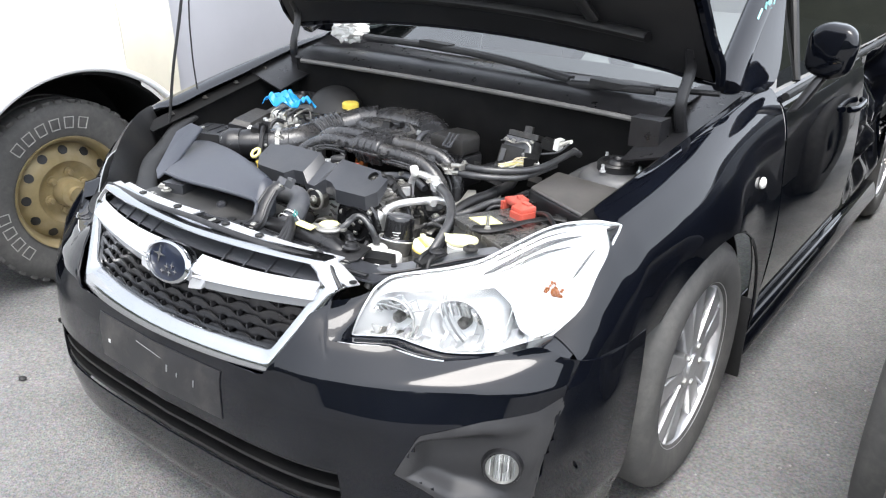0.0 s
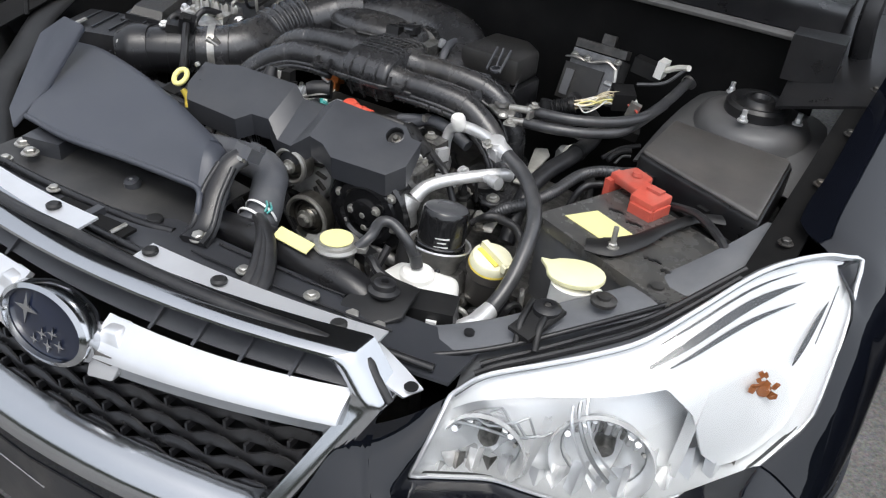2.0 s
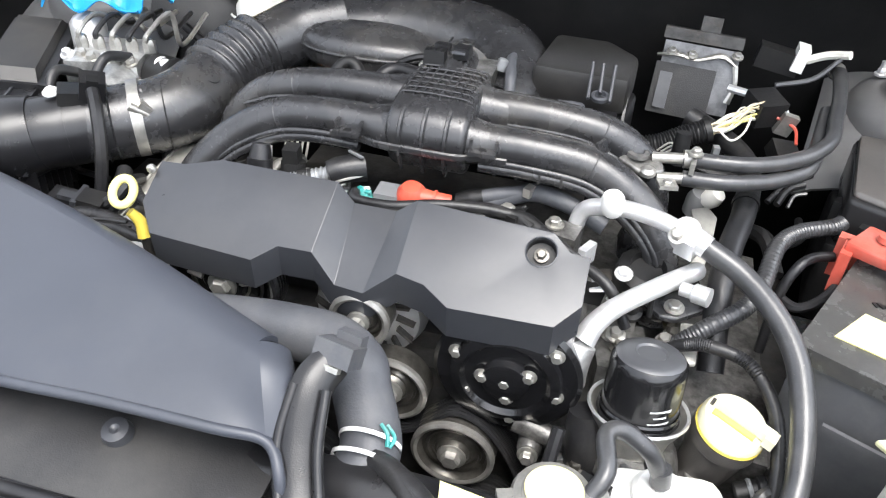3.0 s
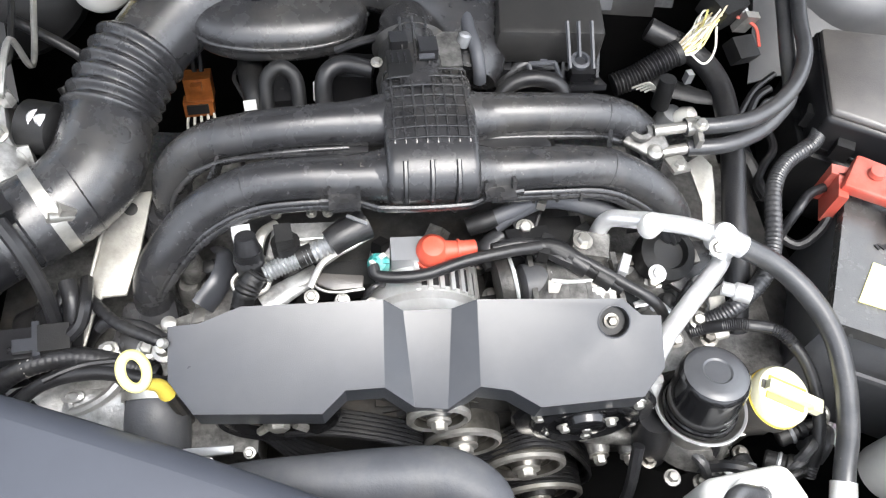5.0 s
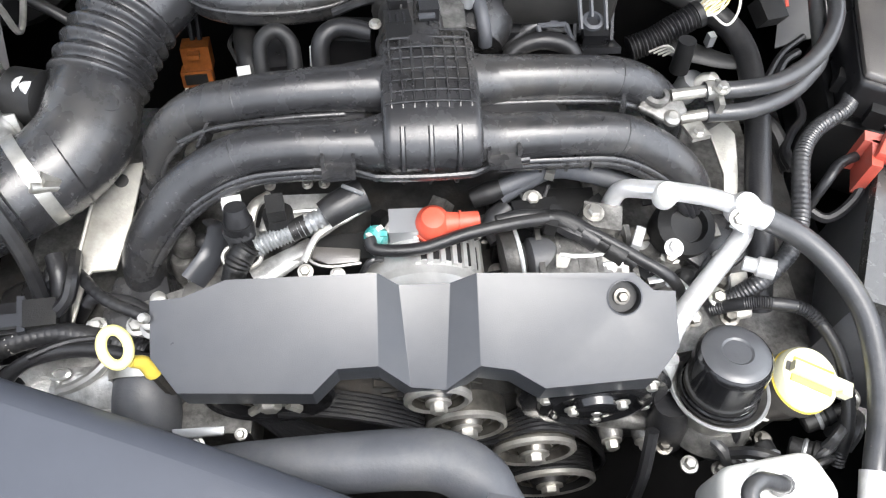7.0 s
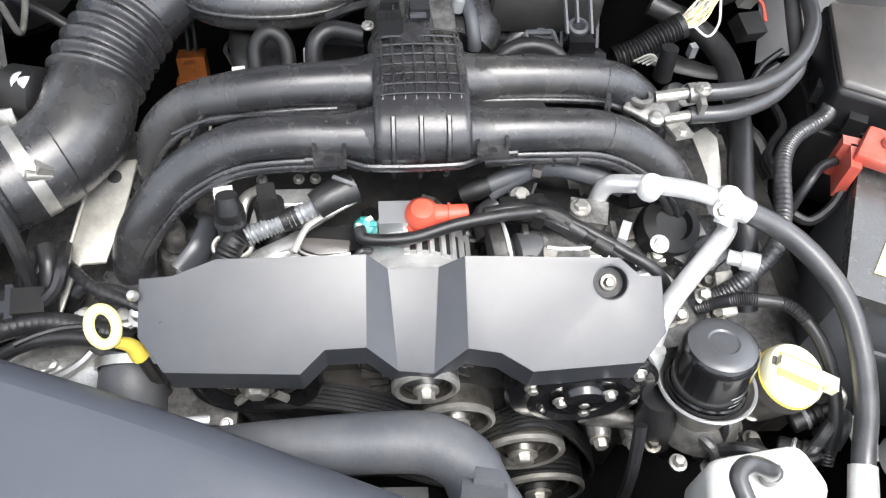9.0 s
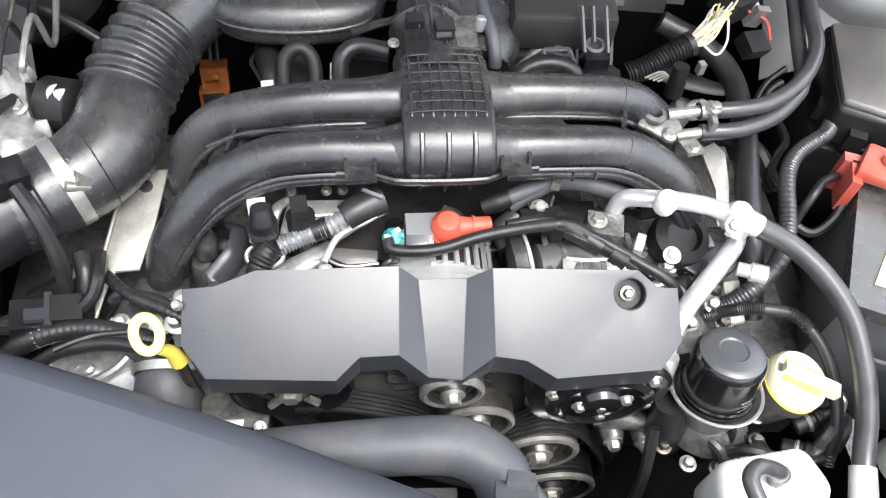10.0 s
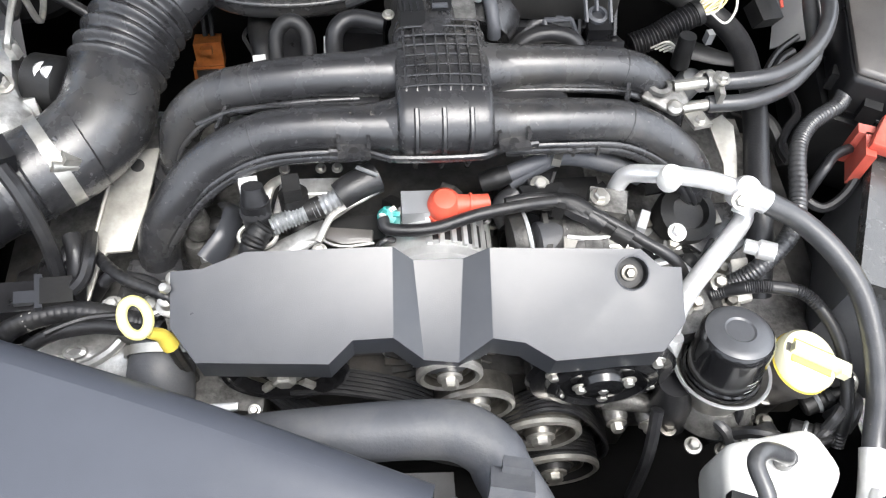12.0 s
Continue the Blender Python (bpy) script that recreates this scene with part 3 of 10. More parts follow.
def grille_y(x, z):
    u = (z - 0.55) / 0.183
    return 0.020 + 0.072 * u + 0.40 * abs(x) ** 2.0


grille = thing("grille_assembly", (0, 0.08, 0.55), "chrome-framed black grille with wing bars", "")
grille.parent = car
grille.matrix_parent_inverse = BASES["car"]
BASES[grille.name] = Matrix.Translation(-V(grille.location))
bm = B()
ring_loft(bm, [grille_outline(a, b) for a, b in ((-0.05, 0.034), (-0.05, 0.004), (0.0, -0.001), (0.30, -0.006), (0.55, -0.006), (0.86, -0.001), (0.97, 0.006), (1.0, 0.024))])
part("surround", bm, CHROME, grille, "polished chrome surround", 30)
bm = B()
sheet(bm, lambda u, v: (lambda x, z: (x, grille_y(x, z) + 0.07, z))((-0.33 + 0.66 * u) * (0.9 + 0.1 * v), 0.565 + 0.16 * v), 20, 6)
thicken(bm, 0.004)
part("grille_back", bm, MATT, grille)
# honeycomb of wavy bars and links below the wing bar
ROW = 0.0172
for k in range(8):
    z0 = 0.556 + ROW * k
    x1 = 0.286 + 0.0098 * k
    bm = B()
    pts = []
    for i in range(73):
        x = -x1 + 2 * x1 * i / 72
        ph = (i + (4 if k % 2 else 0)) % 8
        w = (0.0048, 0.0048, 0.0048, 0.0, -0.0048, -0.0048, -0.0048, 0.0)[ph]
        pts.append((x, grille_y(x, z0) + 0.016, z0 + w))
    tube(bm, pts, 0.0024, 6, 1, 4.0, up=(0, 0, 1))
    part("mesh_bar", bm, PLASTIC, grille)
    if k < 7:
        for i in range(18):
            ph = (4 - (4 if k % 2 else 0)) % 8
            x = -x1 + 2 * x1 * (ph + 1 + 4 + 8 * (i // 2) - 4 * (i % 2)) / 72
            if abs(x) > x1 - 0.004:
                continue
            bm = B()
            box(bm, (x, grille_y(x, z0) + 0.022, z0 + ROW / 2), (0.0035, 0.014, ROW * (0.6 if i % 2 else 0.35)), (0, 0, 0), 0)
            part("mesh_link", bm, PLASTIC, grille)
# upper tray with fins
bm = B()
sheet(bm, lambda u, v: (lambda x: (x, grille_y(x, 0.71) + 0.014 + 0.05 * v, 0.704 + 0.030 * v))(-0.340 + 0.68 * u), 20, 2)
thicken(bm, 0.003)
part("upper_tray", bm, PLASTIC_GREY, grille)
for sd in (1, -1):
    for i in range(4):
        x = sd * (0.115 + 0.055 * i)
        bm = B()
        prism(bm, [(x, grille_y(x, 0.70) + 0.010, 0.703), (x, grille_y(x, 0.71) + 0.05, 0.713), (x, grille_y(x, 0.71) + 0.05, 0.734)], (0.004, 0, 0), 0.0)
        part("fin", bm, PLASTIC_GREY, grille)
    # wing bar: bright upper face that leans back, lower face with its shade put into a greyer silver, stepped block at
    # its inner end
    for nm, mt in (("wing_bar", SATIN), ("wing_bar_lower", SILVERGREY)):
        bm = B()

        def bar(u, v):
            x = 0.064 + 0.284 * u
            z0, z1, z2 = 0.643 + 0.021 * u, 0.662 + 0.018 * u, 0.695 + 0.006 * u - 0.004 * math.sin(math.pi * u)
            if nm == "wing_bar":
                z = z1 + (z2 - z1) * v
                return (sd * x, grille_y(x, z) - 0.004 + 0.020 * v * v, z)
            z = z0 + (z1 - z0) * v
            return (sd * x, grille_y(x, z) + 0.004 - 0.010 * v, z)
        sheet(bm, bar, 20, 7)
        thicken(bm, -0.008)
        part(nm, bm, mt, grille, "bright silver wing bar" if nm == "wing_bar" else "")
    bm = B()
    prism(bm, [(sd * x, grille_y(x, z) - 0.008, z) for x, z in ((0.062, 0.640), (0.098, 0.646), (0.102, 0.660), (0.100, 0.684), (0.092, 0.697), (0.072, 0.696), (0.062, 0.676))], (0, 0.024, 0.002), 0.003)
    part("bar_step", bm, SATIN, grille)
    bm = B()
    box(bm, (sd * 0.082, grille_y(0.082, 0.668) - 0.0095, 0.669), (0.026, 0.004, 0.010), (-20, 0, sd * 5), 0.001)
    part("bar_notch", bm, BROWNISH, grille)
# oval badge
bc, bax = V((0.001, 0.062, 0.677)), V((0, -1, 0.32))
bm = B()
rev(bm, bc, bax, [(0.070, -0.015), (0.074, 0.0), (0.070, 0.012), (0.062, 0.015), (0.060, 0.009)], 48, 0.60, (True, False))
badge = part("badge", bm, CHROME, grille, "oval chrome badge with dark blue field")
bm = B()
rev(bm, bc, bax, [(0.061, 0.008), (0.03, 0.0105), (0, 0.011)], 48, 0.60)
part("badge_field", bm, NAVY, grille)
ba, bb, bd = frame_of(bax)
for u, v, r in ((-0.026, 0.010, 0.019), (0.002, -0.010, 0.008), (0.018, -0.004, 0.008), (0.012, -0.020, 0.008), (0.030, -0.014, 0.008), (-0.01, -0.021, 0.007)):
    bm = B()
    o = bc + ba * u * (1 if ba.x > 0 else -1) + V((0, 0.28, 1)).normalized() * v + bd * 0.0115
    upv, rt = V((0, 0.28, 1)).normalized(), V((1, 0, 0))
    ps = []
    for k in range(8):
        rr = r if k % 2 == 0 else r * 0.24
        ps.append(o + (rt * math.cos(k * math.pi / 4) + upv * math.sin(k * math.pi / 4)) * rr)
    prism(bm, ps, bd * 0.002, 0)
    part("badge_mark", bm, CHROME, grille)

# silver strip with rubber seal behind the grille top
bm = B()
sheet(bm, lambda u, v: (lambda x: (x, 0.132 + 0.36 * abs(x) ** 2 + 0.03 * v, 0.752 - 0.016 * abs(x) / 0.33 + 0.002 * v))(-0.345 + 0.69 * u), 24, 2, skip=lambda i, j: 11 <= i < 14)
thicken(bm, 0.003)
part("grille_top_strip", bm, SATIN, car, "bright silver strip along the grille top")
for sd in (1, -1):
    bm = B()
    sheet(bm, lambda u, v: (lambda a, b: (sd * (a.x + (b.x - a.x) * v), a.y + (b.y - a.y) * v, a.z + (b.z - a.z) * v))(curve_pts([(0.318, 0.168, 0.739), (0.348, 0.164, 0.729), (0.372, 0.158, 0.716), (0.394, 0.160, 0.7065)], 4)[min(int(u * 12 + 0.5), 12)][0], curve_pts([(0.312, 0.196, 0.739), (0.346, 0.192, 0.729), (0.378, 0.189, 0.715), (0.404, 0.182, 0.7065)], 4)[min(int(u * 12 + 0.5), 12)][0]), 12, 3)
    thicken(bm, 0.003)
    part("strip_ear", bm, SATIN, car)
    bm = B()
    rev(bm, (sd * 0.394, 0.174, 0.7100), (0, 0, 1), [(0.0075, 0), (0.0075, 0.001), (0.0, 0.001)], 14)
    part("ear_clip", bm, MATT, car)
bm = B()
tube(bm, [(-0.345, 0.152, 0.745)] + [(x, 0.118 + 0.36 * abs(x) ** 2, 0.758 - 0.016 * abs(x) / 0.33) for x in (-0.3, -0.2, -0.1, 0, 0.1, 0.2, 0.3)] + [(0.345, 0.158, 0.736), (0.366, 0.153, 0.722), (0.386, 0.149, 0.704)], [0.0075] * 9 + [0.0052, 0.0042], 10, 6, 0.75)
part("bonnet_seal", bm, RUBBER, car, "black rubber seal along the grille")
for x in (-0.24, -0.09, 0.068, 0.16, 0.30):
    bm = B()
    rev(bm, (x, 0.148 + 0.36 * x * x, 0.754 - 0.05 * abs(x)), (0, 0, 1), [(0.009, 0), (0.009, 0.003), (0.006, 0.005), (0, 0.0045)], 16)
    part("push_clip", bm, MATT, car)


# ---- headlights ----
HL_LO = [(0.417, 0.146, 0.622), (0.455, 0.170, 0.622), (0.490, 0.188, 0.624), (0.527, 0.203, 0.616), (0.570, 0.221, 0.609), (0.620, 0.252, 0.610), (0.668, 0.298, 0.616), (0.712, 0.345, 0.630), (0.752, 0.405, 0.684)]
HL_HI = [(0.428, 0.195, 0.700), (0.452, 0.214, 0.725), (0.495, 0.250, 0.736), (0.535, 0.286, 0.744), (0.575, 0.325, 0.757), (0.610, 0.372, 0.782), (0.655, 0.445, 0.811), (0.705, 0.517, 0.814), (0.745, 0.550, 0.806)]
_lo, _hi = [q for q, u in curve_pts(HL_LO, 6)], [q for q, u in curve_pts(HL_HI, 6)]


def lens_point(u, v, depth=0.0, sd=1):
    i = min(int(u * (len(_lo) - 1)), len(_lo) - 2)
    f = u * (len(_lo) - 1) - i
    a, b = _lo[i].lerp(_lo[i + 1], f), _hi[i].lerp(_hi[i + 1], f)
    p = a.lerp(b, v)
    bulge = 0.030 * math.sin(math.pi * min(1, v * 1.05)) * (0.4 + 0.6 * math.sin(math.pi * u))
    n = V((0.35, -0.75, 0.55)).normalized()
    p = p + n * (bulge - depth)
    return V((sd * p.x, p.y, p.z))


bm = B()
sheet(bm, lambda u, v: lens_point(u, v, 0.10 * min(1, 5 * min(u, 1 - u), 5 * min(v, 1 - v)), -1), 24, 10)
part("empty_lamp_well", bm, MATT, car, "dark empty headlight well", 70)
bm = B()
sheet(bm, lambda u, v: lens_point(0.72 + 0.26 * u, 0.05 + 0.4 * v, 0.012, -1), 8, 5)
thicken(bm, 0.003)
part("lamp_remnant", bm, SILVERGREY, car, "grey remnant of the broken lamp")
for sd in (1,):
    lamp = thing("headlight", (sd * 0.58, 0.3, 0.6), "large clear headlight with bright silver inside", "")
    lamp.parent, lamp.matrix_parent_inverse = car, BASES["car"]
    bm = B()
    sheet(bm, lambda u, v: lens_point(u, v, 0.0, sd), 36, 14)
    part("lens", bm, LENS, lamp, "clear polycarbonate lens", 80).visible_shadow = False
    # housing bowl behind the lens
    bm = B()

    def bowl(u, v):
        d = min(1, 6 * min(u, 1 - u), 6 * min(v, 1 - v))
        return lens_point(u, v, 0.006 + 0.060 * d, sd)
    sheet(bm, bowl, 36, 14)
    part("housing", bm, BROW, lamp, "silvered lamp housing", 80)
    # bright brow over the upper part, reaching down at the outer end
    BROW_LOW = [(0.0, 0.76), (0.3, 0.71), (0.5, 0.67), (0.62, 0.61), (0.70, 0.40), (0.76, 0.16), (0.82, 0.07), (1.0, 0.05)]
    bm = B()
    sheet(bm, lambda u, v: lens_point(0.015 + 0.97 * u, ramp_at(BROW_LOW, u) + (0.975 - ramp_at(BROW_LOW, u)) * v, 0.010 + 0.012 * (1 - v), sd), 60, 10)
    thicken(bm, 0.004)
    part("brow", bm, BROW, lamp, "white-silver brow panel", 80)
    for u0, u1, v0, v1, w in ((0.545, 0.86, 0.80, 0.88, 0.060), (0.60, 0.85, 0.74, 0.79, 0.030), (0.56, 0.84, 0.91, 0.935, 0.016), (0.885, 0.935, 0.50, 0.76, 0.10), (0.93, 0.955, 0.55, 0.84, 0.03)):
        bm = B()
        sheet(bm, lambda u, v: lens_point(u0 + (u1 - u0) * u, v0 + (v1 - v0) * u + w * (v - 0.5) * math.sin(math.pi * min(1, 0.12 + 0.88 * u)), 0.0080, sd), 14, 2)
        thicken(bm, 0.002)
        part("brow_groove", bm, M("lamp_groove_grey", (0.060, 0.062, 0.066), 0.3, 0.3, 0.15, 40, 0.0) if "lamp_groove_grey" not in MATS else MATS["lamp_groove_grey"], lamp)
    # rim seal round the lens
    bm = B()
    loop = [lens_point(k / 20, 0.0, 0.002, sd) for k in range(21)] + [lens_point(1, k / 6, 0.002, sd) for k in range(1, 6)] + [lens_point(1 - k / 20, 1.0, 0.002, sd) for k in range(21)] + [lens_point(0, 1 - k / 6, 0.002, sd) for k in range(1, 6)]
    tube(bm, loop, 0.0026, 8, 2, closed=True)
    part("lens_rim", bm, SATIN, lamp, "clear edge flange")
    bm = B()
    tube(bm, [lens_point(k / 20, -0.015, 0.010, sd) for k in range(21)] + [lens_point(1.0, 0.2 * k, 0.012, sd) + V((sd * 0.004, 0, 0)) for k in range(1, 6)], 0.0042, 8, 2)
    part("gap_seal", bm, RUBBER, lamp)
    # reflector bowls
    for u, v, r, nm in ((0.20, 0.36, 0.042, "high_beam_reflector"), (0.53, 0.33, 0.052, "low_beam_reflector")):
        c = lens_point(u, v, 0.058, sd)
        ax = V((sd * 0.22, -1, 0.10))
        bm = B()
        rev(bm, c, ax, [(0.008, -0.02), (r * 0.55, -0.012), (r * 0.82, 0.008), (r, 0.034), (r * 1.05, 0.036), (r * 1.07, 0.030)], 36, 1.0, (True, False))
        bowl_ob = part(nm, bm, REFLECTOR, lamp)
        bm = B()
        rev(bm, c, ax, [(0.012, -0.02), (0.011, 0.010), (0.007, 0.016), (0.0, 0.017)], 14)
        part("bulb_shield", bm, GRIMY, lamp)
        ra, rb, rd = frame_of(ax)
        for k in range(11):
            bm = B()
            f = -0.75 + 0.15 * k
            hh = math.sqrt(max(0.02, 0.9 - f * f)) * r
            dip = 0.034 * f * f
            o = c + ra * (f * r) + rd * (dip - 0.004)
            up = V((0, 0, 1))
            tube(bm, [o + up * 0.012, o + up * (0.5 * hh) + rd * 0.006, o + up * (0.85 * hh) + rd * 0.018], 0.0022 + 0.0012 * (k % 3), 6, 3)
            # every third flute darker: contrast of the mirror's reflections put into the colour
            part("reflector_flute", bm, REFLECTOR if k % 3 else GRIMY, lamp)
        bm = B()
        tube(bm, [c + (ra * math.cos(a) + rb * math.sin(a)) * r * 0.86 + rd * 0.013 for a in [math.pi * 2 * k / 24 for k in range(24)]], 0.0016, 6, 1, closed=True)
        part("reflector_step", bm, SILVERGREY, lamp)
    # moulded facets along the lower edge, random bright and dark tones for their reflections
    rnd = random.Random(31)
    for k in range(16):
        u = 0.05 + 0.052 * k
        bm = B()
        sheet(bm, lambda a, v: lens_point(u + 0.045 * a, 0.03 + (0.10 + 0.05 * (k % 3)) * v, 0.014 + 0.022 * v + 0.010 * abs(2 * a - 1) + 0.004 * (k % 2), sd), 4, 3)
        thicken(bm, 0.0015)
        part("lower_facet", bm, rnd.choice([REFLECTOR, SATIN, SILVERGREY, GRIMY]), lamp)
    for u in (0.335, 0.70):
        bm = B()
        sheet(bm, lambda a, v: lens_point(u + 0.02 * a, 0.08 + 0.45 * v, 0.018 + 0.03 * abs(2 * a - 1), sd), 4, 8)
        thicken(bm, 0.002)
        part("divider", bm, BROW, lamp)
    bm = B()
    c = lens_point(0.835, 0.41, 0.016, sd)
    rev(bm, c, (sd * 0.3, -1, 0.2), [(0.008, -0.01), (0.009, 0.0), (0.006, 0.005), (0, 0.007)], 14)
    part("turn_bulb", bm, AMBER, lamp, "amber turn signal bulb")
    # amber bits round the bulb: its scattered reflections put in as coloured pieces
    rnd = random.Random(8)
    for k in range(9):
        bm = B()
        q = lens_point(0.835 + rnd.uniform(-0.035, 0.03), 0.41 + rnd.uniform(-0.09, 0.09), 0.011, sd)
        box(bm, q, (rnd.uniform(0.004, 0.011), 0.002, rnd.uniform(0.003, 0.009)), (rnd.uniform(-20, 20), rnd.uniform(-60, 60), 40), 0)
        part("bulb_reflection", bm, AMBER, lamp)
    # curved steps of the reflectors, seen under the brow
    for k in range(3):
        bm = B()
        tube(bm, [lens_point(0.385 + 0.018 * k + 0.16 * (a / 8) ** 1.6, 0.64 - 0.068 * a + 0.018 * k, 0.020 + 0.004 * k, sd) for a in range(9)], 0.0016 + 0.0008 * (k % 2), 6, 2)
        part("reflector_step", bm, SILVERGREY if k % 2 else SATIN, lamp)
    for k in range(4):
        bm = B()
        tube(bm, [lens_point(0.07 + 0.03 * k + 0.04 * a, 0.60 - 0.05 * a + 0.035 * k * (a % 2), 0.020, sd) for a in range(6)], 0.0016, 6, 2)
        part("reflector_step", bm, SILVERGREY, lamp)

bm = B()
back_edge = [q for q, u in curve_pts([(0.40, 0.285, 0.694), (0.45, 0.325, 0.704), (0.50, 0.375, 0.722), (0.56, 0.455, 0.732), (0.62, 0.545, 0.758), (0.67, 0.60, 0.785)], 6)]


def lamp_back(u, v):
    f = u * (len(back_edge) - 1)
    i = min(int(f), len(back_edge) - 2)
    a, b = lens_point(0.01 + 0.80 * u, 1.0, 0.006), back_edge[i].lerp(back_edge[i + 1], f - i)
    return a.lerp(b, v) - V((0, 0, 0.014 * math.sin(math.pi * v)))


sheet(bm, lamp_back, 30, 8)
thicken(bm, 0.004)
part("lamp_back_panel", bm, M("dusty_grey_panel", (0.13, 0.135, 0.145), 0.4, 0, 0.15, 15, 0.15, dirt=(0.25, 0.245, 0.235), dirt_amt=0.4), car, "black panel behind the headlight")
for dv in (0.30, 0.55):
    bm = B()
    tube(bm, [V(lamp_back(0.08 + 0.78 * k / 10, dv + 0.08 * k / 10)) + V((0, 0, 0.005)) for k in range(11)], 0.004, 8, 3)
    part("panel_rib", bm, PLASTIC, car)
# black trim that closes the gap between bumper and headlights
def rim_at(x):
    k = skin_s(x, 0.62)
    return skin(k, top_of(k))


for sd in (1, -1):
    edge = []
    for k in range(13):
        t = k / 12
        edge.append((rim_at(0.390 + 0.028 * t), lens_point(0.0, 1 - t, 0.006)))
    for k in range(1, 31):
        t = k / 30
        edge.append((rim_at(0.418 + 0.335 * t), lens_point(t, 0.0, 0.006)))
    bm = B()

    def filler(u, v):
        a, b = edge[min(int(u * (len(edge) - 1) + 0.5), len(edge) - 1)]
        p = a.lerp(b, v) + V((0, 0, -0.006 * math.sin(math.pi * v)))
        return (sd * p.x, p.y, p.z)
    n_e = len(edge) - 1
    sheet(bm, lambda u, v: filler((12 + 21 * u) / n_e, v), 21, 6)
    part("headlight_trim", bm, PAINT, car, "black trim under the headlight", 60)
    bm = B()
    sheet(bm, lambda u, v: filler(12 * u / n_e, v), 12, 6)
    part("corner_panel", bm, PAINT, car, "gloss black corner beside the grille", 60)
    bm = B()

    def outer(u, v):
        x = 0.655 + 0.110 * u
        a = rim_at(x)
        if x < 0.722:
            k = (x - 0.655) / 0.067
            b = V((x, 0.288 + 0.072 * k, 0.614 + 0.025 * k))
        else:
            b = V((x, 0.360, ramp_at([(0.722, 0.640), (0.735, 0.636), (0.750, 0.628), (0.765, 0.618)], x) - 0.001))
        p = a.lerp(b, v)
        return (sd * p.x, p.y, p.z)
    sheet(bm, outer, 20, 5)
    part("outer_corner", bm, PAINT, car, "", 60)
    # thin silver tube: the gloss highlight of this edge, put in as colour
    bm = B()
    tube(bm, [(sd * a.x, a.y, a.z + 0.001) for a, b in edge[12:30:3]], 0.0013, 6, 2)
    part("trim_highlight", bm, SATIN, car)

# ---- wings (front fenders) ----
WING = [
    (0.355, [(0.722, 0.640), (0.735, 0.636), (0.750, 0.628), (0.765, 0.618), (0.776, 0.608), (0.783, 0.597), (0.790, 0.58)]),
    (0.40, [(0.752, 0.687), (0.763, 0.679), (0.775, 0.664), (0.785, 0.646), (0.792, 0.626), (0.796, 0.605), (0.799, 0.58)]),
    (0.45, [(0.753, 0.737), (0.772, 0.718), (0.785, 0.697), (0.795, 0.674), (0.802, 0.648), (0.805, 0.62), (0.806, 0.58)]),
    (0.50, [(0.750, 0.779), (0.774, 0.753), (0.790, 0.725), (0.801, 0.697), (0.808, 0.665), (0.811, 0.63), (0.812, 0.58)]),
    (0.555, [(0.700, 0.807), (0.742, 0.806), (0.772, 0.786), (0.798, 0.748), (0.810, 0.705), (0.813, 0.65), (0.813, 0.58)]),
    (0.575, [(0.670, 0.811), (0.716, 0.817), (0.760, 0.803), (0.798, 0.758), (0.812, 0.702), (0.814, 0.64), (0.813, 0.58)]),
    (0.70, [(0.680, 0.838), (0.722, 0.845), (0.772, 0.832), (0.810, 0.785), (0.826, 0.73), (0.824, 0.67), (0.814, 0.58)]),
    (0.85, [(0.692, 0.868), (0.735, 0.877), (0.782, 0.862), (0.820, 0.81), (0.839, 0.75), (0.843, 0.70), (0.838, 0.60)]),
    (0.98, [(0.705, 0.897), (0.745, 0.904), (0.785, 0.882), (0.815, 0.83), (0.838, 0.77), (0.852, 0.70), (0.858, 0.60)]),
    (1.10, [(0.716, 0.922), (0.752, 0.926), (0.788, 0.893), (0.812, 0.84), (0.830, 0.775), (0.845, 0.68), (0.850, 0.50)]),
    (1.25, [(0.722, 0.948), (0.757, 0.946), (0.792, 0.902), (0.812, 0.845), (0.825, 0.765), (0.838, 0.60), (0.826, 0.30)]),
    (1.40, [(0.728, 0.965), (0.760, 0.958), (0.795, 0.91), (0.815, 0.85), (0.826, 0.765), (0.838, 0.60), (0.826, 0.30)]),
]
HUB_Y, HUB_Z, ARCH_R = 0.930, 0.352, 0.345


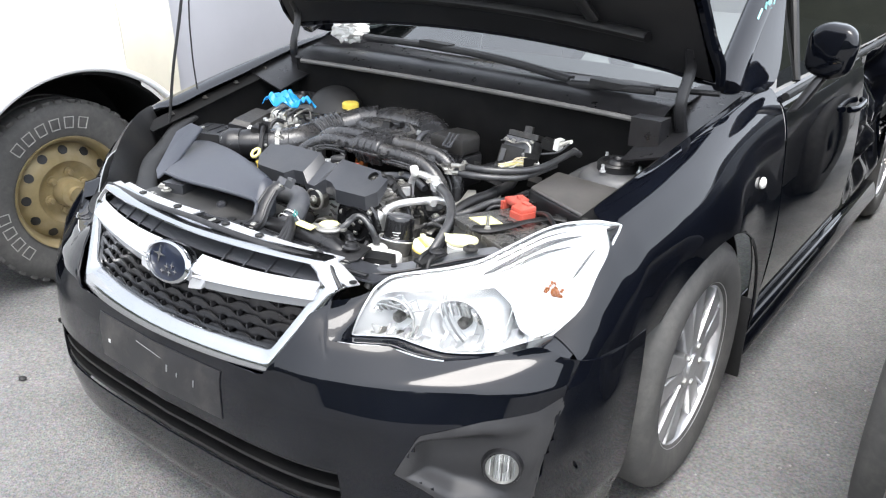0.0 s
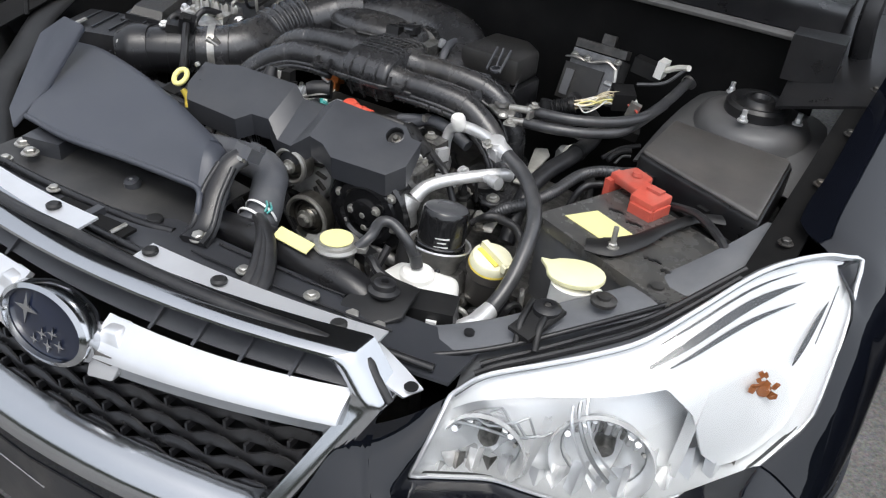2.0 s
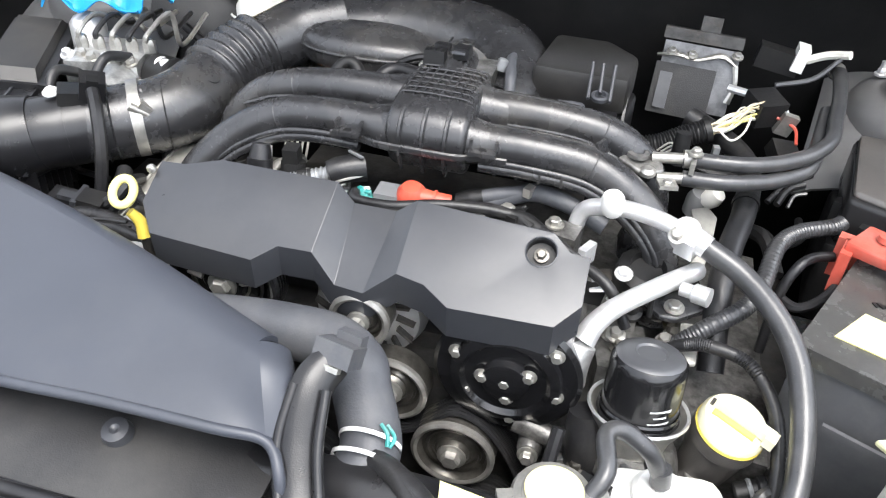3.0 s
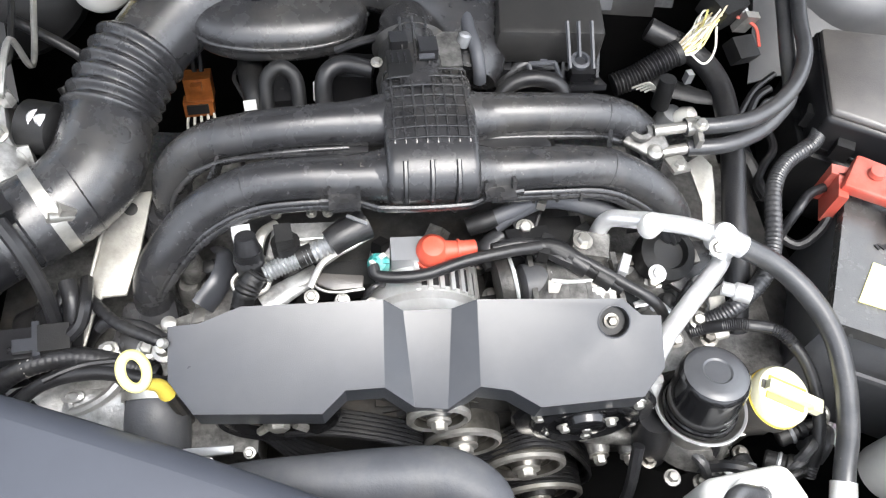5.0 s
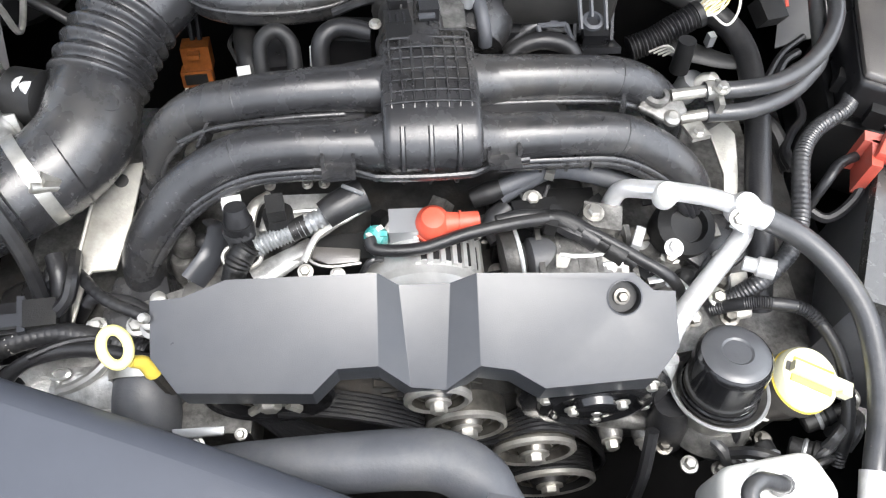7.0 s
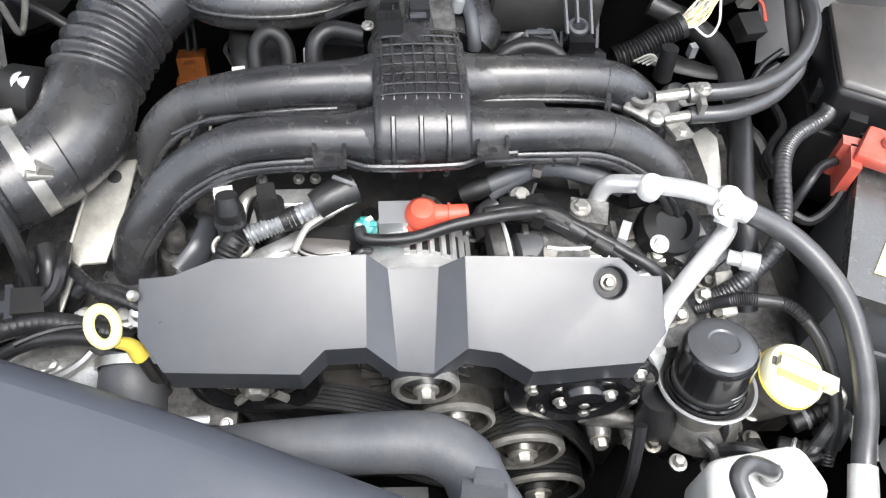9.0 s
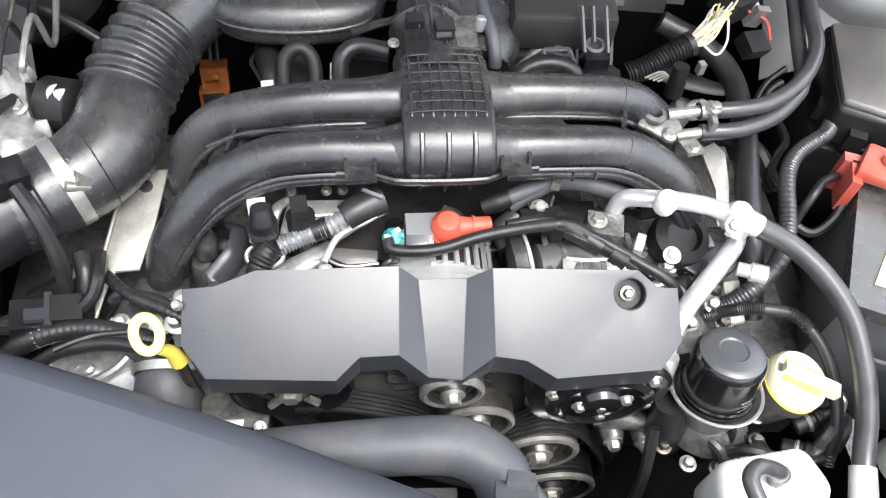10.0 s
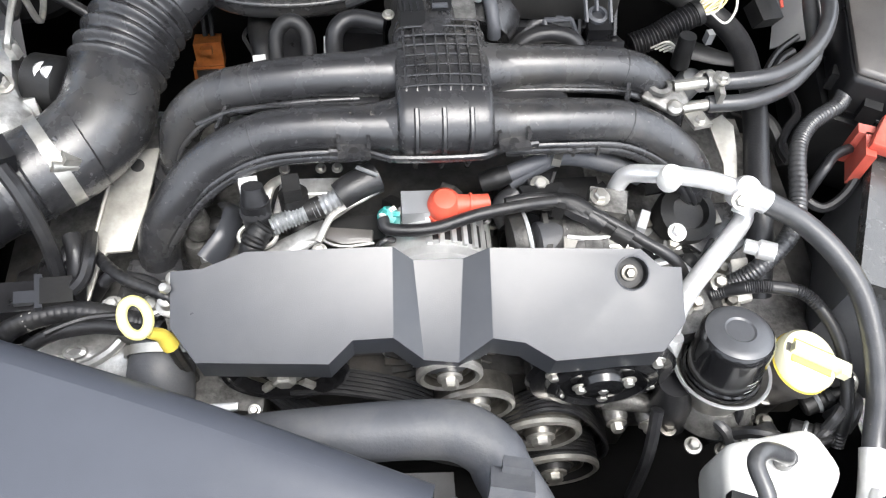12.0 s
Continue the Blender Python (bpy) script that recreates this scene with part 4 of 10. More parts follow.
def wing_point(y, v):
    ks = [r[0] for r in WING]
    i = max(k for k in range(len(WING) - 1) if ks[k] <= y + 1e-9)
    f = (y - ks[i]) / (ks[i + 1] - ks[i])
    i0, i3 = max(0, i - 1), min(len(WING) - 1, i + 2)
    row = []
    for k in range(7):
        p0, p1, p2, p3 = (V(WING[j][1][k]) for j in (i0, i, i + 1, i3))
        h = ks[i + 1] - ks[i]
        m1 = (p2 - p0) / (ks[i + 1] - ks[i0]) * h
        m2 = (p3 - p1) / (ks[i3] - ks[i]) * h
        row.append(p1 * (2 * f ** 3 - 3 * f * f + 1) + m1 * (f ** 3 - 2 * f * f + f) + p2 * (3 * f * f - 2 * f ** 3) + m2 * (f ** 3 - f * f))
    low = 0.575
    if abs(y - HUB_Y) < ARCH_R:
        low = max(low if y < HUB_Y - 0.2 else 0.0, HUB_Z + math.sqrt(ARCH_R ** 2 - (y - HUB_Y) ** 2))
    elif y > HUB_Y:
        low = 0.30
    if low < row[-1].y:
        row[-1] = V((row[-1].x, low))
    pts = [q for q, u in curve_pts([(p.x, p.y, 0) for p in row], 5)]
    cut = [p for p in pts if p.y > low] or pts[:2]
    j = len(cut) - 1
    if j + 1 < len(pts):
        a, b = pts[j], pts[j + 1]
        t = (a.y - low) / max(1e-6, a.y - b.y)
        cut.append(a.lerp(b, t))
    f = v * (len(cut) - 1)
    k = min(int(f), len(cut) - 2)
    p = cut[k].lerp(cut[k + 1], f - k)
    return p.x, p.y


for sd in (1, -1):
    bm = B()

    def wing_fn(u, v):
        y = 0.355 + 1.04 * u
        x, z = wing_point(y, v)
        return (sd * x, y, z)
    sheet(bm, wing_fn, 64, 22)
    thicken(bm, 0.003)
    wing = part("front_wing", bm, PAINT, car, "glossy black front wing", 60)
    bm = B()
    arc = [(sd * (0.848 - 0.040 * max(0.0, min(1.0, (a - 1.35) / 0.75))), HUB_Y + ARCH_R * math.cos(a), HUB_Z + ARCH_R * math.sin(a)) for a in [radians(k) for k in range(-4, 131, 9)]]
    tube(bm, arc, 0.004, 8, 2)
    part("arch_lip", bm, PAINT, wing)
    # wheel well liner
    bm = B()
    sheet(bm, lambda u, v: (sd * (0.50 + 0.295 * v), HUB_Y + (ARCH_R + 0.01) * math.cos(math.pi * (1.06 * u - 0.03)), HUB_Z + (ARCH_R + 0.01) * math.sin(math.pi * (1.06 * u - 0.03))), 24, 4)
    thicken(bm, 0.004)
    part("wheel_well_liner", bm, DEADBLACK, car, "matt black wheel well liner")
    bm = B()
    rev(bm, (sd * 0.834, 1.192, 0.761), (sd * 1, 0, 0.12), [(0.019, -0.004), (0.019, 0.001), (0.014, 0.0045), (0, 0.0055)], 20, 0.75)
    part("side_marker", bm, WHITE, wing, "small oval side marker lamp")
    bm = B()
    prism(bm, [(sd * 0.74, 1.262, 0.42), (sd * 0.845, 1.262, 0.42), (sd * 0.845, 1.275, 0.17), (sd * 0.76, 1.275, 0.17)], (0, 0.006, 0), 0.002)
    part("mud_flap", bm, MATT, car, "black mud flap")

# ---- wheels ----
def tyre_bm(c, ax, R, rim, w, seg=48, blocks=0):
    """A tyre with rounded shoulders and grooves, axis ax, outer face at c."""
    bm = B()
    prof = [(rim - 0.008, -w + 0.01), (rim + 0.01, -w), (R * 0.86, -w - 0.006), (R * 0.965, -w + 0.012), (R, -w + 0.03), (R, -w * 0.66), (R - 0.007, -w * 0.65), (R - 0.007, -w * 0.61), (R, -w * 0.60),
            (R, -w * 0.40), (R - 0.007, -w * 0.39), (R - 0.007, -w * 0.35), (R, -w * 0.34), (R, -0.03), (R * 0.968, -0.010), (R * 0.90, 0.004), (R * 0.82, 0.0055), (rim + 0.018, 0.001), (rim + 0.004, -0.004), (rim - 0.008, -0.012)]
    rev(bm, c, ax, prof, seg, 1.0, (False, False))
    return bm


def car_wheel(hub, sd, name="wheel"):
    w = thing(name, (hub[0], hub[1], 0), "silver ten-spoke alloy wheel", "")
    w.parent, w.matrix_parent_inverse = car, BASES["car"]
    c, ax = V(hub), V((sd, 0, 0))
    part("tyre", tyre_bm(c + ax * 0.018, ax, 0.318, 0.212, 0.205), TYRE, w, "dusty worn road tyre")
    bm = B()
    rev(bm, c, ax, [(0.20, -0.16), (0.205, -0.04), (0.205, 0.0), (0.212, 0.012), (0.218, 0.012), (0.218, 0.002), (0.212, -0.006), (0.212, -0.17)], 48, 1.0, (False, False))
    part("rim", bm, ALLOY, w)
    bm = B()
    rev(bm, c, ax, [(0.19, -0.13), (0.19, -0.125), (0.0, -0.12)], 32)
    part("brake_disc", bm, IRON, w)
    for k in range(5):
        for s2 in (-1, 1):
            a = radians(90 + 72 * k + 10) + s2 * radians(13.0)
            a0 = radians(90 + 72 * k + 10) + s2 * radians(14)
            d0, d1 = V((0, math.cos(a0), math.sin(a0))), V((0, math.cos(a), math.sin(a)))
            t1 = V((0, -math.sin(a), math.cos(a)))
            bm = B()
            o0, o1 = c + d0 * 0.045 + ax * 0.004, c + d1 * 0.207 - ax * 0.002
            poly = [o0 - t1 * 0.017, o1 - t1 * 0.034, o1 + t1 * 0.034, o0 + t1 * 0.017]
            prism(bm, poly, ax * -0.03, 0.006)
            part("spoke", bm, ALLOY, w)
    bm = B()
    rev(bm, c, ax, [(0.062, -0.04), (0.064, -0.002), (0.055, 0.006), (0.032, 0.004), (0.030, 0.010), (0.0, 0.012)], 28)
    part("hub", bm, ALLOY, w)
    for k in range(5):
        a = radians(90 + 72 * k + 46)
        bm = B()
        rev(bm, c + V((0, math.cos(a) * 0.05, math.sin(a) * 0.05)), ax, [(0.009, -0.01), (0.009, 0.008), (0.006, 0.012), (0, 0.012)], 6)
        part("wheel_nut", bm, STEEL, w)
    return w


car_wheel((0.808, HUB_Y, HUB_Z), 1)
car_wheel((-0.808, HUB_Y, HUB_Z), -1)
car_wheel((0.80, 3.57, HUB_Z), 1)

# ---- doors, sills, pillars, glass ----
SIDE = [(0.768, 0.945), (0.80, 0.905), (0.817, 0.85), (0.827, 0.765), (0.838, 0.62), (0.838, 0.50), (0.826, 0.38), (0.80, 0.29)]
for sd in (1, -1):
    for nm, ya, yb, dent in (("front_door", 1.405, 2.38, 0.0), ("rear_door", 2.39, 3.2, 0.09), ("rear_quarter", 3.21, 4.2, 0.03)):
        bm = B()
        sec = [q for q, u in curve_pts([(x, z, 0) for x, z in SIDE], 4)]

        def door_fn(u, v):
            y = ya + (yb - ya) * u
            p = sec[min(int(v * (len(sec) - 1) + 0.5), len(sec) - 1)]
            low = HUB_Z + math.sqrt(max(0, 0.34 ** 2 - (y - 3.57) ** 2)) if abs(y - 3.57) < 0.34 else 0
            x, z = p.x, max(p.y + 0.015 * (y - 1.4), low)
            if dent and sd > 0:
                n = noise.noise(V((y * 3.1, z * 4.0, 1.3))) + 0.6 * noise.noise(V((y * 8, z * 9, 4)))
                x -= dent * (0.5 + n) * math.sin(math.pi * v) * min(1, 3 * min(u + 0.2, 1.2 - u))
            return (sd * x, y, z)
        sheet(bm, door_fn, 26, len(sec) - 1)
        thicken(bm, 0.004)
        door = part(nm, bm, PAINT, car, "crumpled torn black door" if (dent > 0.05 and sd > 0) else "black door panel with dust", 60)
        if nm == "front_door":
            bm = B()
            tube(bm, [(sd * 0.835, 2.12, 0.80), (sd * 0.852, 2.16, 0.80), (sd * 0.852, 2.28, 0.805), (sd * 0.835, 2.32, 0.805)], 0.011, 10, 5)
            part("door_handle", bm, PAINT, door)
    bm = B()
    prism(bm, [(sd * 0.74, 1.30, 0.30), (sd * 0.825, 1.30, 0.30), (sd * 0.845, 1.30, 0.23), (sd * 0.80, 1.30, 0.19), (sd * 0.70, 1.30, 0.19)], (0, 1.92, 0), 0.012)
    part("sill", bm, PAINT, car, "black side sill")
    # A-pillar from the wing to the roof
    bm = B()
    tube(bm, [(sd * 0.715, 1.16, 0.985), (sd * 0.690, 1.30, 1.055), (sd * 0.650, 1.56, 1.185), (sd * 0.60, 1.88, 1.33), (sd * 0.55, 2.2, 1.42)], [0.035, 0.034, 0.034, 0.034, 0.03], 12, 6, 0.6)
    part("pillar", bm, PAINT, car)
    pa = [q for q, u in curve_pts([(0.715, 1.14, 0.975), (0.690, 1.30, 1.055), (0.650, 1.56, 1.185), (0.60, 1.88, 1.33)], 6)]
    pb = [q for q, u in curve_pts([(0.750, 1.30, 0.955), (0.758, 1.44, 0.985), (0.700, 1.62, 1.140), (0.613, 1.86, 1.36)], 6)]
    bm = B()
    sheet(bm, lambda u, v: (lambda p: (sd * p.x, p.y, p.z))(pa[min(int(u * 18 + 0.5), 18)].lerp(pb[min(int(u * 18 + 0.5), 18)], v) + V((0.003 * math.sin(math.pi * v), 0, 0.006 * math.sin(math.pi * v)))), 18, 5)
    part("pillar_panel", bm, PAINT, car, "painted pillar foot", 60)
    bm = B()
    sheet(bm, lambda u, v: (sd * (0.575 + (0.140 + 0.03 * u) * v), 0.90 + 0.46 * u, 0.858 + 0.100 * u - 0.03 * (1 - v) * (1 - u) + 0.010 * v), 12, 5)
    thicken(bm, 0.005)
    part("cowl_side", bm, PLASTIC, car, "black panel beside the cowl")
    bm = B()
    sheet(bm, lambda u, v: (sd * (0.765 - 0.155 * v - 0.02 * u * v), 1.42 + 1.75 * u + 0.42 * v * (1 - u), 0.955 + 0.02 * u + (0.42) * v), 10, 6)
    part("side_window", bm, SIDEGLASS, car, "dark dusty side glass", 80)
    bm = B()
    tube(bm, [(sd * 0.79, 1.43, 0.935), (sd * 0.79, 2.3, 0.955), (sd * 0.788, 3.2, 0.97)], 0.011, 8, 4)
    part("belt_moulding", bm, MATT, car)
    bm = B()
    tube(bm, [(sd * 0.765, 1.62, 0.95), (sd * 0.70, 1.70, 1.16), (sd * 0.635, 1.82, 1.32)], 0.012, 8, 4)
    part("quarter_frame", bm, MATT, car)
# roof
bm = B()
sheet(bm, lambda u, v: ((-0.56 + 1.12 * u), 2.12 + 1.5 * v, 1.43 + 0.045 * math.sin(math.pi * u) + 0.02 * math.sin(math.pi * v)), 12, 8)
thicken(bm, 0.02)
part("roof", bm, PAINT, car)
# windscreen
bm = B()
sheet(bm, lambda u, v: (lambda x: (x * (1 - 0.17 * v), 1.215 + 0.92 * v + 0.12 * (x / 0.68) ** 2, 0.955 + 0.475 * v - 0.02 * (x / 0.68) ** 2))(-0.68 + 1.36 * u), 24, 10)
part("windscreen", bm, SCREEN, car, "raked windscreen reflecting the sky", 80)
# dashboard behind the glass
bm = B()
sheet(bm, lambda u, v: (-0.62 + 1.24 * u, 1.27 + 0.5 * v, 0.93 - 0.05 * v + 0.02 * math.sin(3.1 * u)), 12, 4)
thicken(bm, 0.02)
part("dashboard", bm, M("grey_dashboard", (0.12, 0.12, 0.125), 0.6, 0, 0.1, 20, 0.2), car)
# mirror
for sd in (1,):
    bm = B()
    prism(bm, [(sd * 0.800, 1.41, 0.895), (sd * 0.806, 1.47, 0.905), (sd * 0.855, 1.50, 1.000), (sd * 0.848, 1.445, 0.995)], (0.030, 0, 0.010), 0.008)
    part("mirror_arm", bm, PLASTIC, car, "black mirror arm")
    bm = B()
    c0 = V((sd * 0.872, 1.49, 1.060))
    prism(bm, [c0 + V(q) for q in ((-0.064, 0.03, -0.052), (-0.066, 0.035, 0.045), (-0.030, 0.03, 0.072), (0.040, 0.015, 0.068), (0.066, 0.005, 0.030), (0.052, 0.01, -0.050), (0.0, 0.02, -0.074))], (0.006, -0.085, 0.0), 0.034, 4)
    mir = part("door_mirror", bm, PAINT, car, "wedge-shaped glossy black door mirror", 60)
    bm = B()
    prism(bm, [c0 + V((0.050 * math.cos(a), 0.026 - 0.012 * math.cos(a), 0.056 * math.sin(a))) for a in [2 * math.pi * k / 20 for k in range(20)]], (0, 0.006, 0), 0)
    part("mirror_glass", bm, CHROME, mir)
# pen mark on the screen corner
bm = B()
for pts in ([(0, 0), (-0.012, 0.014), (0, 0.028)], [(0.016, 0.002), (0.016, 0.03)], [(0.028, 0.0), (0.03, 0.03), (0.04, 0.026), (0.034, 0.012), (0.042, 0)], [(0.052, 0.0), (0.054, 0.03)], [(0.066, 0), (0.064, 0.03)]):
    tube(bm, [(0.690 - 0.03 * a, 1.43 + a * 2.0, 1.115 + b * 1.3 + a * 0.8) for a, b in pts], 0.003, 5, 3)
part("pen_mark", bm, GREENMARK, car, "pale green hand-drawn mark")

# ---- bonnet, held open ----
HO, HA = V((0, 1.115, 1.015)), radians(54)
hood_dir, hood_n = V((0, -math.cos(HA), math.sin(HA))), V((0, math.sin(HA), math.cos(HA)))


def hood_point(u, v, off=0.0):
    """u across (-1 to 1), v from the hinge edge to the nose."""
    half = 0.715 - 0.10 * v - 0.26 * max(0, v - 0.55) ** 2 * 2
    x = u * half
    arch = 0.030 * (1 - u * u)
    rear = -0.045 * (1 - u * u) * (1 - v)
    p = HO + hood_dir * (0.98 * v + rear * -1 - 0.09 * (u * u) * v * v) + hood_n * (arch + off)
    return (x, p.y, p.z)


bonnet = thing("bonnet", (0, 1.1, 1.0), "raised black bonnet seen from its dark underside", "")
bonnet.parent, bonnet.matrix_parent_inverse = car, BASES["car"]
bm = B()
sheet(bm, lambda u, v: hood_point(2 * u - 1, v), 24, 16)
thicken(bm, 0.004)
part("outer_skin", bm, PAINT, bonnet, "", 60)
bm = B()
sheet(bm, lambda u, v: hood_point((2 * u - 1) * 0.985, 0.012 + 0.976 * v, -0.028 - 0.012 * math.sin(math.pi * u) * math.sin(math.pi * v)), 24, 16)
thicken(bm, 0.004)
part("inner_panel", bm, M("satin_black_underside", (0.012, 0.012, 0.013), 0.45, 0, 0.3, 8, 0.1, dirt=(0.04, 0.038, 0.035), dirt_amt=0.3), bonnet, "dark underside panel", 60)
for u0, v0, u1, v1 in ((-0.8, 0.12, 0.8, 0.12), (-0.75, 0.9, 0.75, 0.9), (-0.6, 0.14, -0.2, 0.86), (0.6, 0.14, 0.2, 0.86)):
    bm = B()
    tube(bm, [hood_point(u0 + (u1 - u0) * k / 6, v0 + (v1 - v0) * k / 6, -0.045) for k in range(7)], 0.03, 10, 3, 0.45)
    part("stiffening_rib", bm, MATT, bonnet)
bm = B()
loop = [hood_point(-1 + k / 6, 0.0, -0.014) for k in range(13)] + [hood_point(1, k / 8, -0.014) for k in range(1, 8)] + [hood_point(1 - k / 6, 1, -0.014) for k in range(13)] + [hood_point(-1, 1 - k / 8, -0.014) for k in range(1, 8)]
tube(bm, loop, 0.016, 8, 2, 0.9, closed=True)
part("hem", bm, PAINT, bonnet)
bm = B()
p = V(hood_point(-0.23, 0.16, -0.055))
box(bm, p, (0.07, 0.002, 0.024), (HA * -57.3 + 90, 0, 0), 0)
part("sticker", bm, LABELWHITE, bonnet, "small pale label")
for sd in (1, -1):
    bm = B()
    q = V(hood_point(sd * 0.93, 0.10, -0.03))
    tube(bm, [q, (sd * 0.655, 1.06, 1.03), (sd * 0.652, 1.035, 0.95), (sd * 0.66, 1.05, 0.875)], [0.012, 0.014, 0.015, 0.017], 8, 5, 0.55)
    part("hinge_arm", bm, PLASTIC, bonnet, "black bonnet hinge arm")
# prop rod and cable at the far wing
rod = B()
tube(rod, [(-0.555, 0.475, 0.80), (-0.55, 0.50, 0.95), (-0.545, 0.545, 1.15), (-0.53, 0.60, 1.55)], 0.0042, 8, 5)
solo("prop_rod", rod, MATT, "thin black rod that holds the bonnet up", "prop rod")
bm = B()
tube(bm, [(-0.63, 0.63, 0.86), (-0.60, 0.60, 0.98), (-0.57, 0.585, 1.15), (-0.53, 0.62, 1.50)], 0.0022, 6, 5)
solo("release_cable", bm, RUBBER, "thin black cable rising to the bonnet", "cable")

# ---- cowl, wipers, firewall ----
bm = B()
sheet(bm, lambda u, v: (lambda x: (x, 0.992 + 0.012 * (x / 0.55) ** 2 + 0.27 * v, 0.913 + 0.030 * v + 0.022 * math.sin(math.pi * min(1, 1.6 * v)) + 0.012 * (1 - (x / 0.6) ** 2)))(-0.62 + 1.24 * u), 30, 14)
thicken(bm, 0.004)
cowl = part("cowl_panel", bm, PLASTIC, car, "black plastic cowl panel")
bm = B()
tube(bm, [(x, 0.985 + 0.012 * (x / 0.55) ** 2, 0.906 + 0.012 * (1 - (x / 0.6) ** 2)) for x in (-0.58, -0.4, -0.2, 0, 0.2, 0.4, 0.56)], 0.007, 8, 4)
part("cowl_seal", bm, M("grey_seal_rubber", (0.14, 0.135, 0.13), 0.6, 0, 0.2, 40, 0.2), cowl, "worn grey rubber seal")
bm = B()
box(bm, (0.60, 0.995, 0.885), (0.075, 0.06, 0.07), (0, 0, 0), 0.006)
part("cowl_end_block", bm, PLASTIC, cowl)
bm = B()
box(bm, (-0.02, 1.10, 0.948), (0.22, 0.05, 0.012), (0, 0, -3), 0.004)
part("cowl_step", bm, PLASTIC, cowl)
for pts, nm in (([(0.575, 1.085, 0.972), (0.45, 1.09, 0.965), (0.33, 1.095, 0.955)], "wiper_blade"), ([(0.33, 1.10, 0.965), (0.1, 1.125, 0.985), (-0.15, 1.15, 0.99), (-0.45, 1.17, 0.985)], "wiper_blade")):
    wip = thing("wiper", V(pts[0]), "black windscreen wiper resting on the cowl", "wiper", group="wipers")
    bm = B()
    tube(bm, pts, 0.009, 8, 6, 0.5)
    part("arm", bm, MATT, wip)
    bm = B()
    tube(bm, [V(p) + V((0, -0.022, -0.004)) for p in pts], 0.006, 8, 6, 1.6)
    part("blade", bm, RUBBER, wip)
    bm = B()
    mid = V(pts[len(pts) // 2])
    box(bm, mid + V((0.0, -0.012, 0.002)), (0.10, 0.04, 0.016), (0, 3, 4), 0.006)
    part("bridge", bm, MATT, wip)
bm = B()
tube(bm, [(0.72, 1.10, 0.978), (0.66, 1.095, 0.975), (0.55, 1.09, 0.97)], 0.007, 8, 4)
solo("wiper_tip", bm, MATT, "black wiper arm end beside the wing", "wiper")
# crumpled pale rag at the far corner
bm = B()
bmesh.ops.create_icosphere(bm, subdivisions=4, radius=1)
for v in bm.verts:
    k = 1 + 0.28 * noise.noise(v.co * 2.2) + 0.22 * noise.noise(v.co * 5)
    v.co = V((-0.515, 1.155, 0.992)) + V((v.co.x * 0.062 * k, v.co.y * 0.045 * k, v.co.z * 0.036 * k))
solo("rag", bm, WHITE, "crumpled white rag on the cowl corner", "rag")
# firewall and bay walls
bm = B()
sheet(bm, lambda u, v: (-0.62 + 1.24 * u, 1.02 + 0.02 * math.sin(9 * u) + 0.05 * (1 - v), 0.35 + 0.565 * v), 20, 6)
thicken(bm, 0.006)
part("firewall", bm, DEADBLACK, car, "black bulkhead")
for sd in (1, -1):
    bm = B()
    sheet(bm, lambda u, v: (sd * (0.56 + 0.105 * v + 0.045 * max(0, u - 0.2) * v), 0.42 + 0.62 * u, 0.42 + (0.33 + 0.13 * u) * v), 16, 8)
    thicken(bm, 0.004)
    part("inner_wing", bm, DEADBLACK, car, "black inner wing panel")
    bm = B()
    sheet(bm, lambda u, v: (sd * (0.628 + 0.05 * u + 0.045 * v), 0.47 + 0.56 * u, 0.762 + 0.115 * u + 0.012 * v), 16, 3)
    thicken(bm, 0.004)
    part("wing_flange", bm, DEADBLACK, car)
    for k in range(4):
        bm = B()
        y = 0.56 + 0.13 * k
        bolt(bm, (sd * (0.655 + 0.05 * (y - 0.47) / 0.56), y, 0.772 + 0.115 * (y - 0.47) / 0.56), (0, 0, 1), 0.006, 0.007)
        part("flange_bolt", bm, IRON, car)
bm = B()
sheet(bm, lambda u, v: (-0.6 + 1.2 * u, 0.2 + 0.85 * v, 0.30), 4, 4)
thicken(bm, 0.01)
part("undertray", bm, DEADBLACK, car)
# dull black sheet added under the nose to hide the bright ground
bm = B()
sheet(bm, lambda u, v: (-0.70 + 1.4 * u, 0.16 + 0.36 * v, 0.275), 4, 4)
thicken(bm, 0.01)
part("nose_blocker", bm, DEADBLACK, car)

# ==== engine bay ====
def add_tube(name, pts, r, mat, parent, label="", **k):
    return part(name, tube(B(), pts, r, **k), mat, parent, label)


def add_box(name, c, s, mat, parent, rot=(0, 0, 0), bev=0.003, taper=1.0, label=""):
    return part(name, box(B(), c, s, rot, bev, taper), mat, parent, label)


def add_rev(name, o, ax, prof, mat, parent, seg=24, label="", caps=(True, True), squash=1.0):
    return part(name, rev(B(), o, ax, prof, seg, squash, caps), mat, parent, label)


def clamp(name, o, ax, r, mat, parent, w=0.010, label="", screw=True):
    """A band round a hose with a screw box."""
    a, b, d = frame_of(ax)
    ob = add_rev(name, o, ax, [(r, -w / 2), (r + 0.0015, -w / 2), (r + 0.0015, w / 2), (r, w / 2)], mat, parent, 28, label, (False, False))
    if screw:
        bm = B()
        up = V((0, -0.3, 1))
        up = (up - d * up.dot(d)).normalized()
        side = d.cross(up)
        c = V(o) + (up * 0.7 + side * 0.7).normalized() * (r + 0.004)
        rev(bm, c - side * 0.010 + up * 0.008, (side - up).normalized(), [(0.0045, 0), (0.0045, 0.016), (0.003, 0.02)], 8)
        part("clamp_screw", bm, STEEL, parent)
    return ob


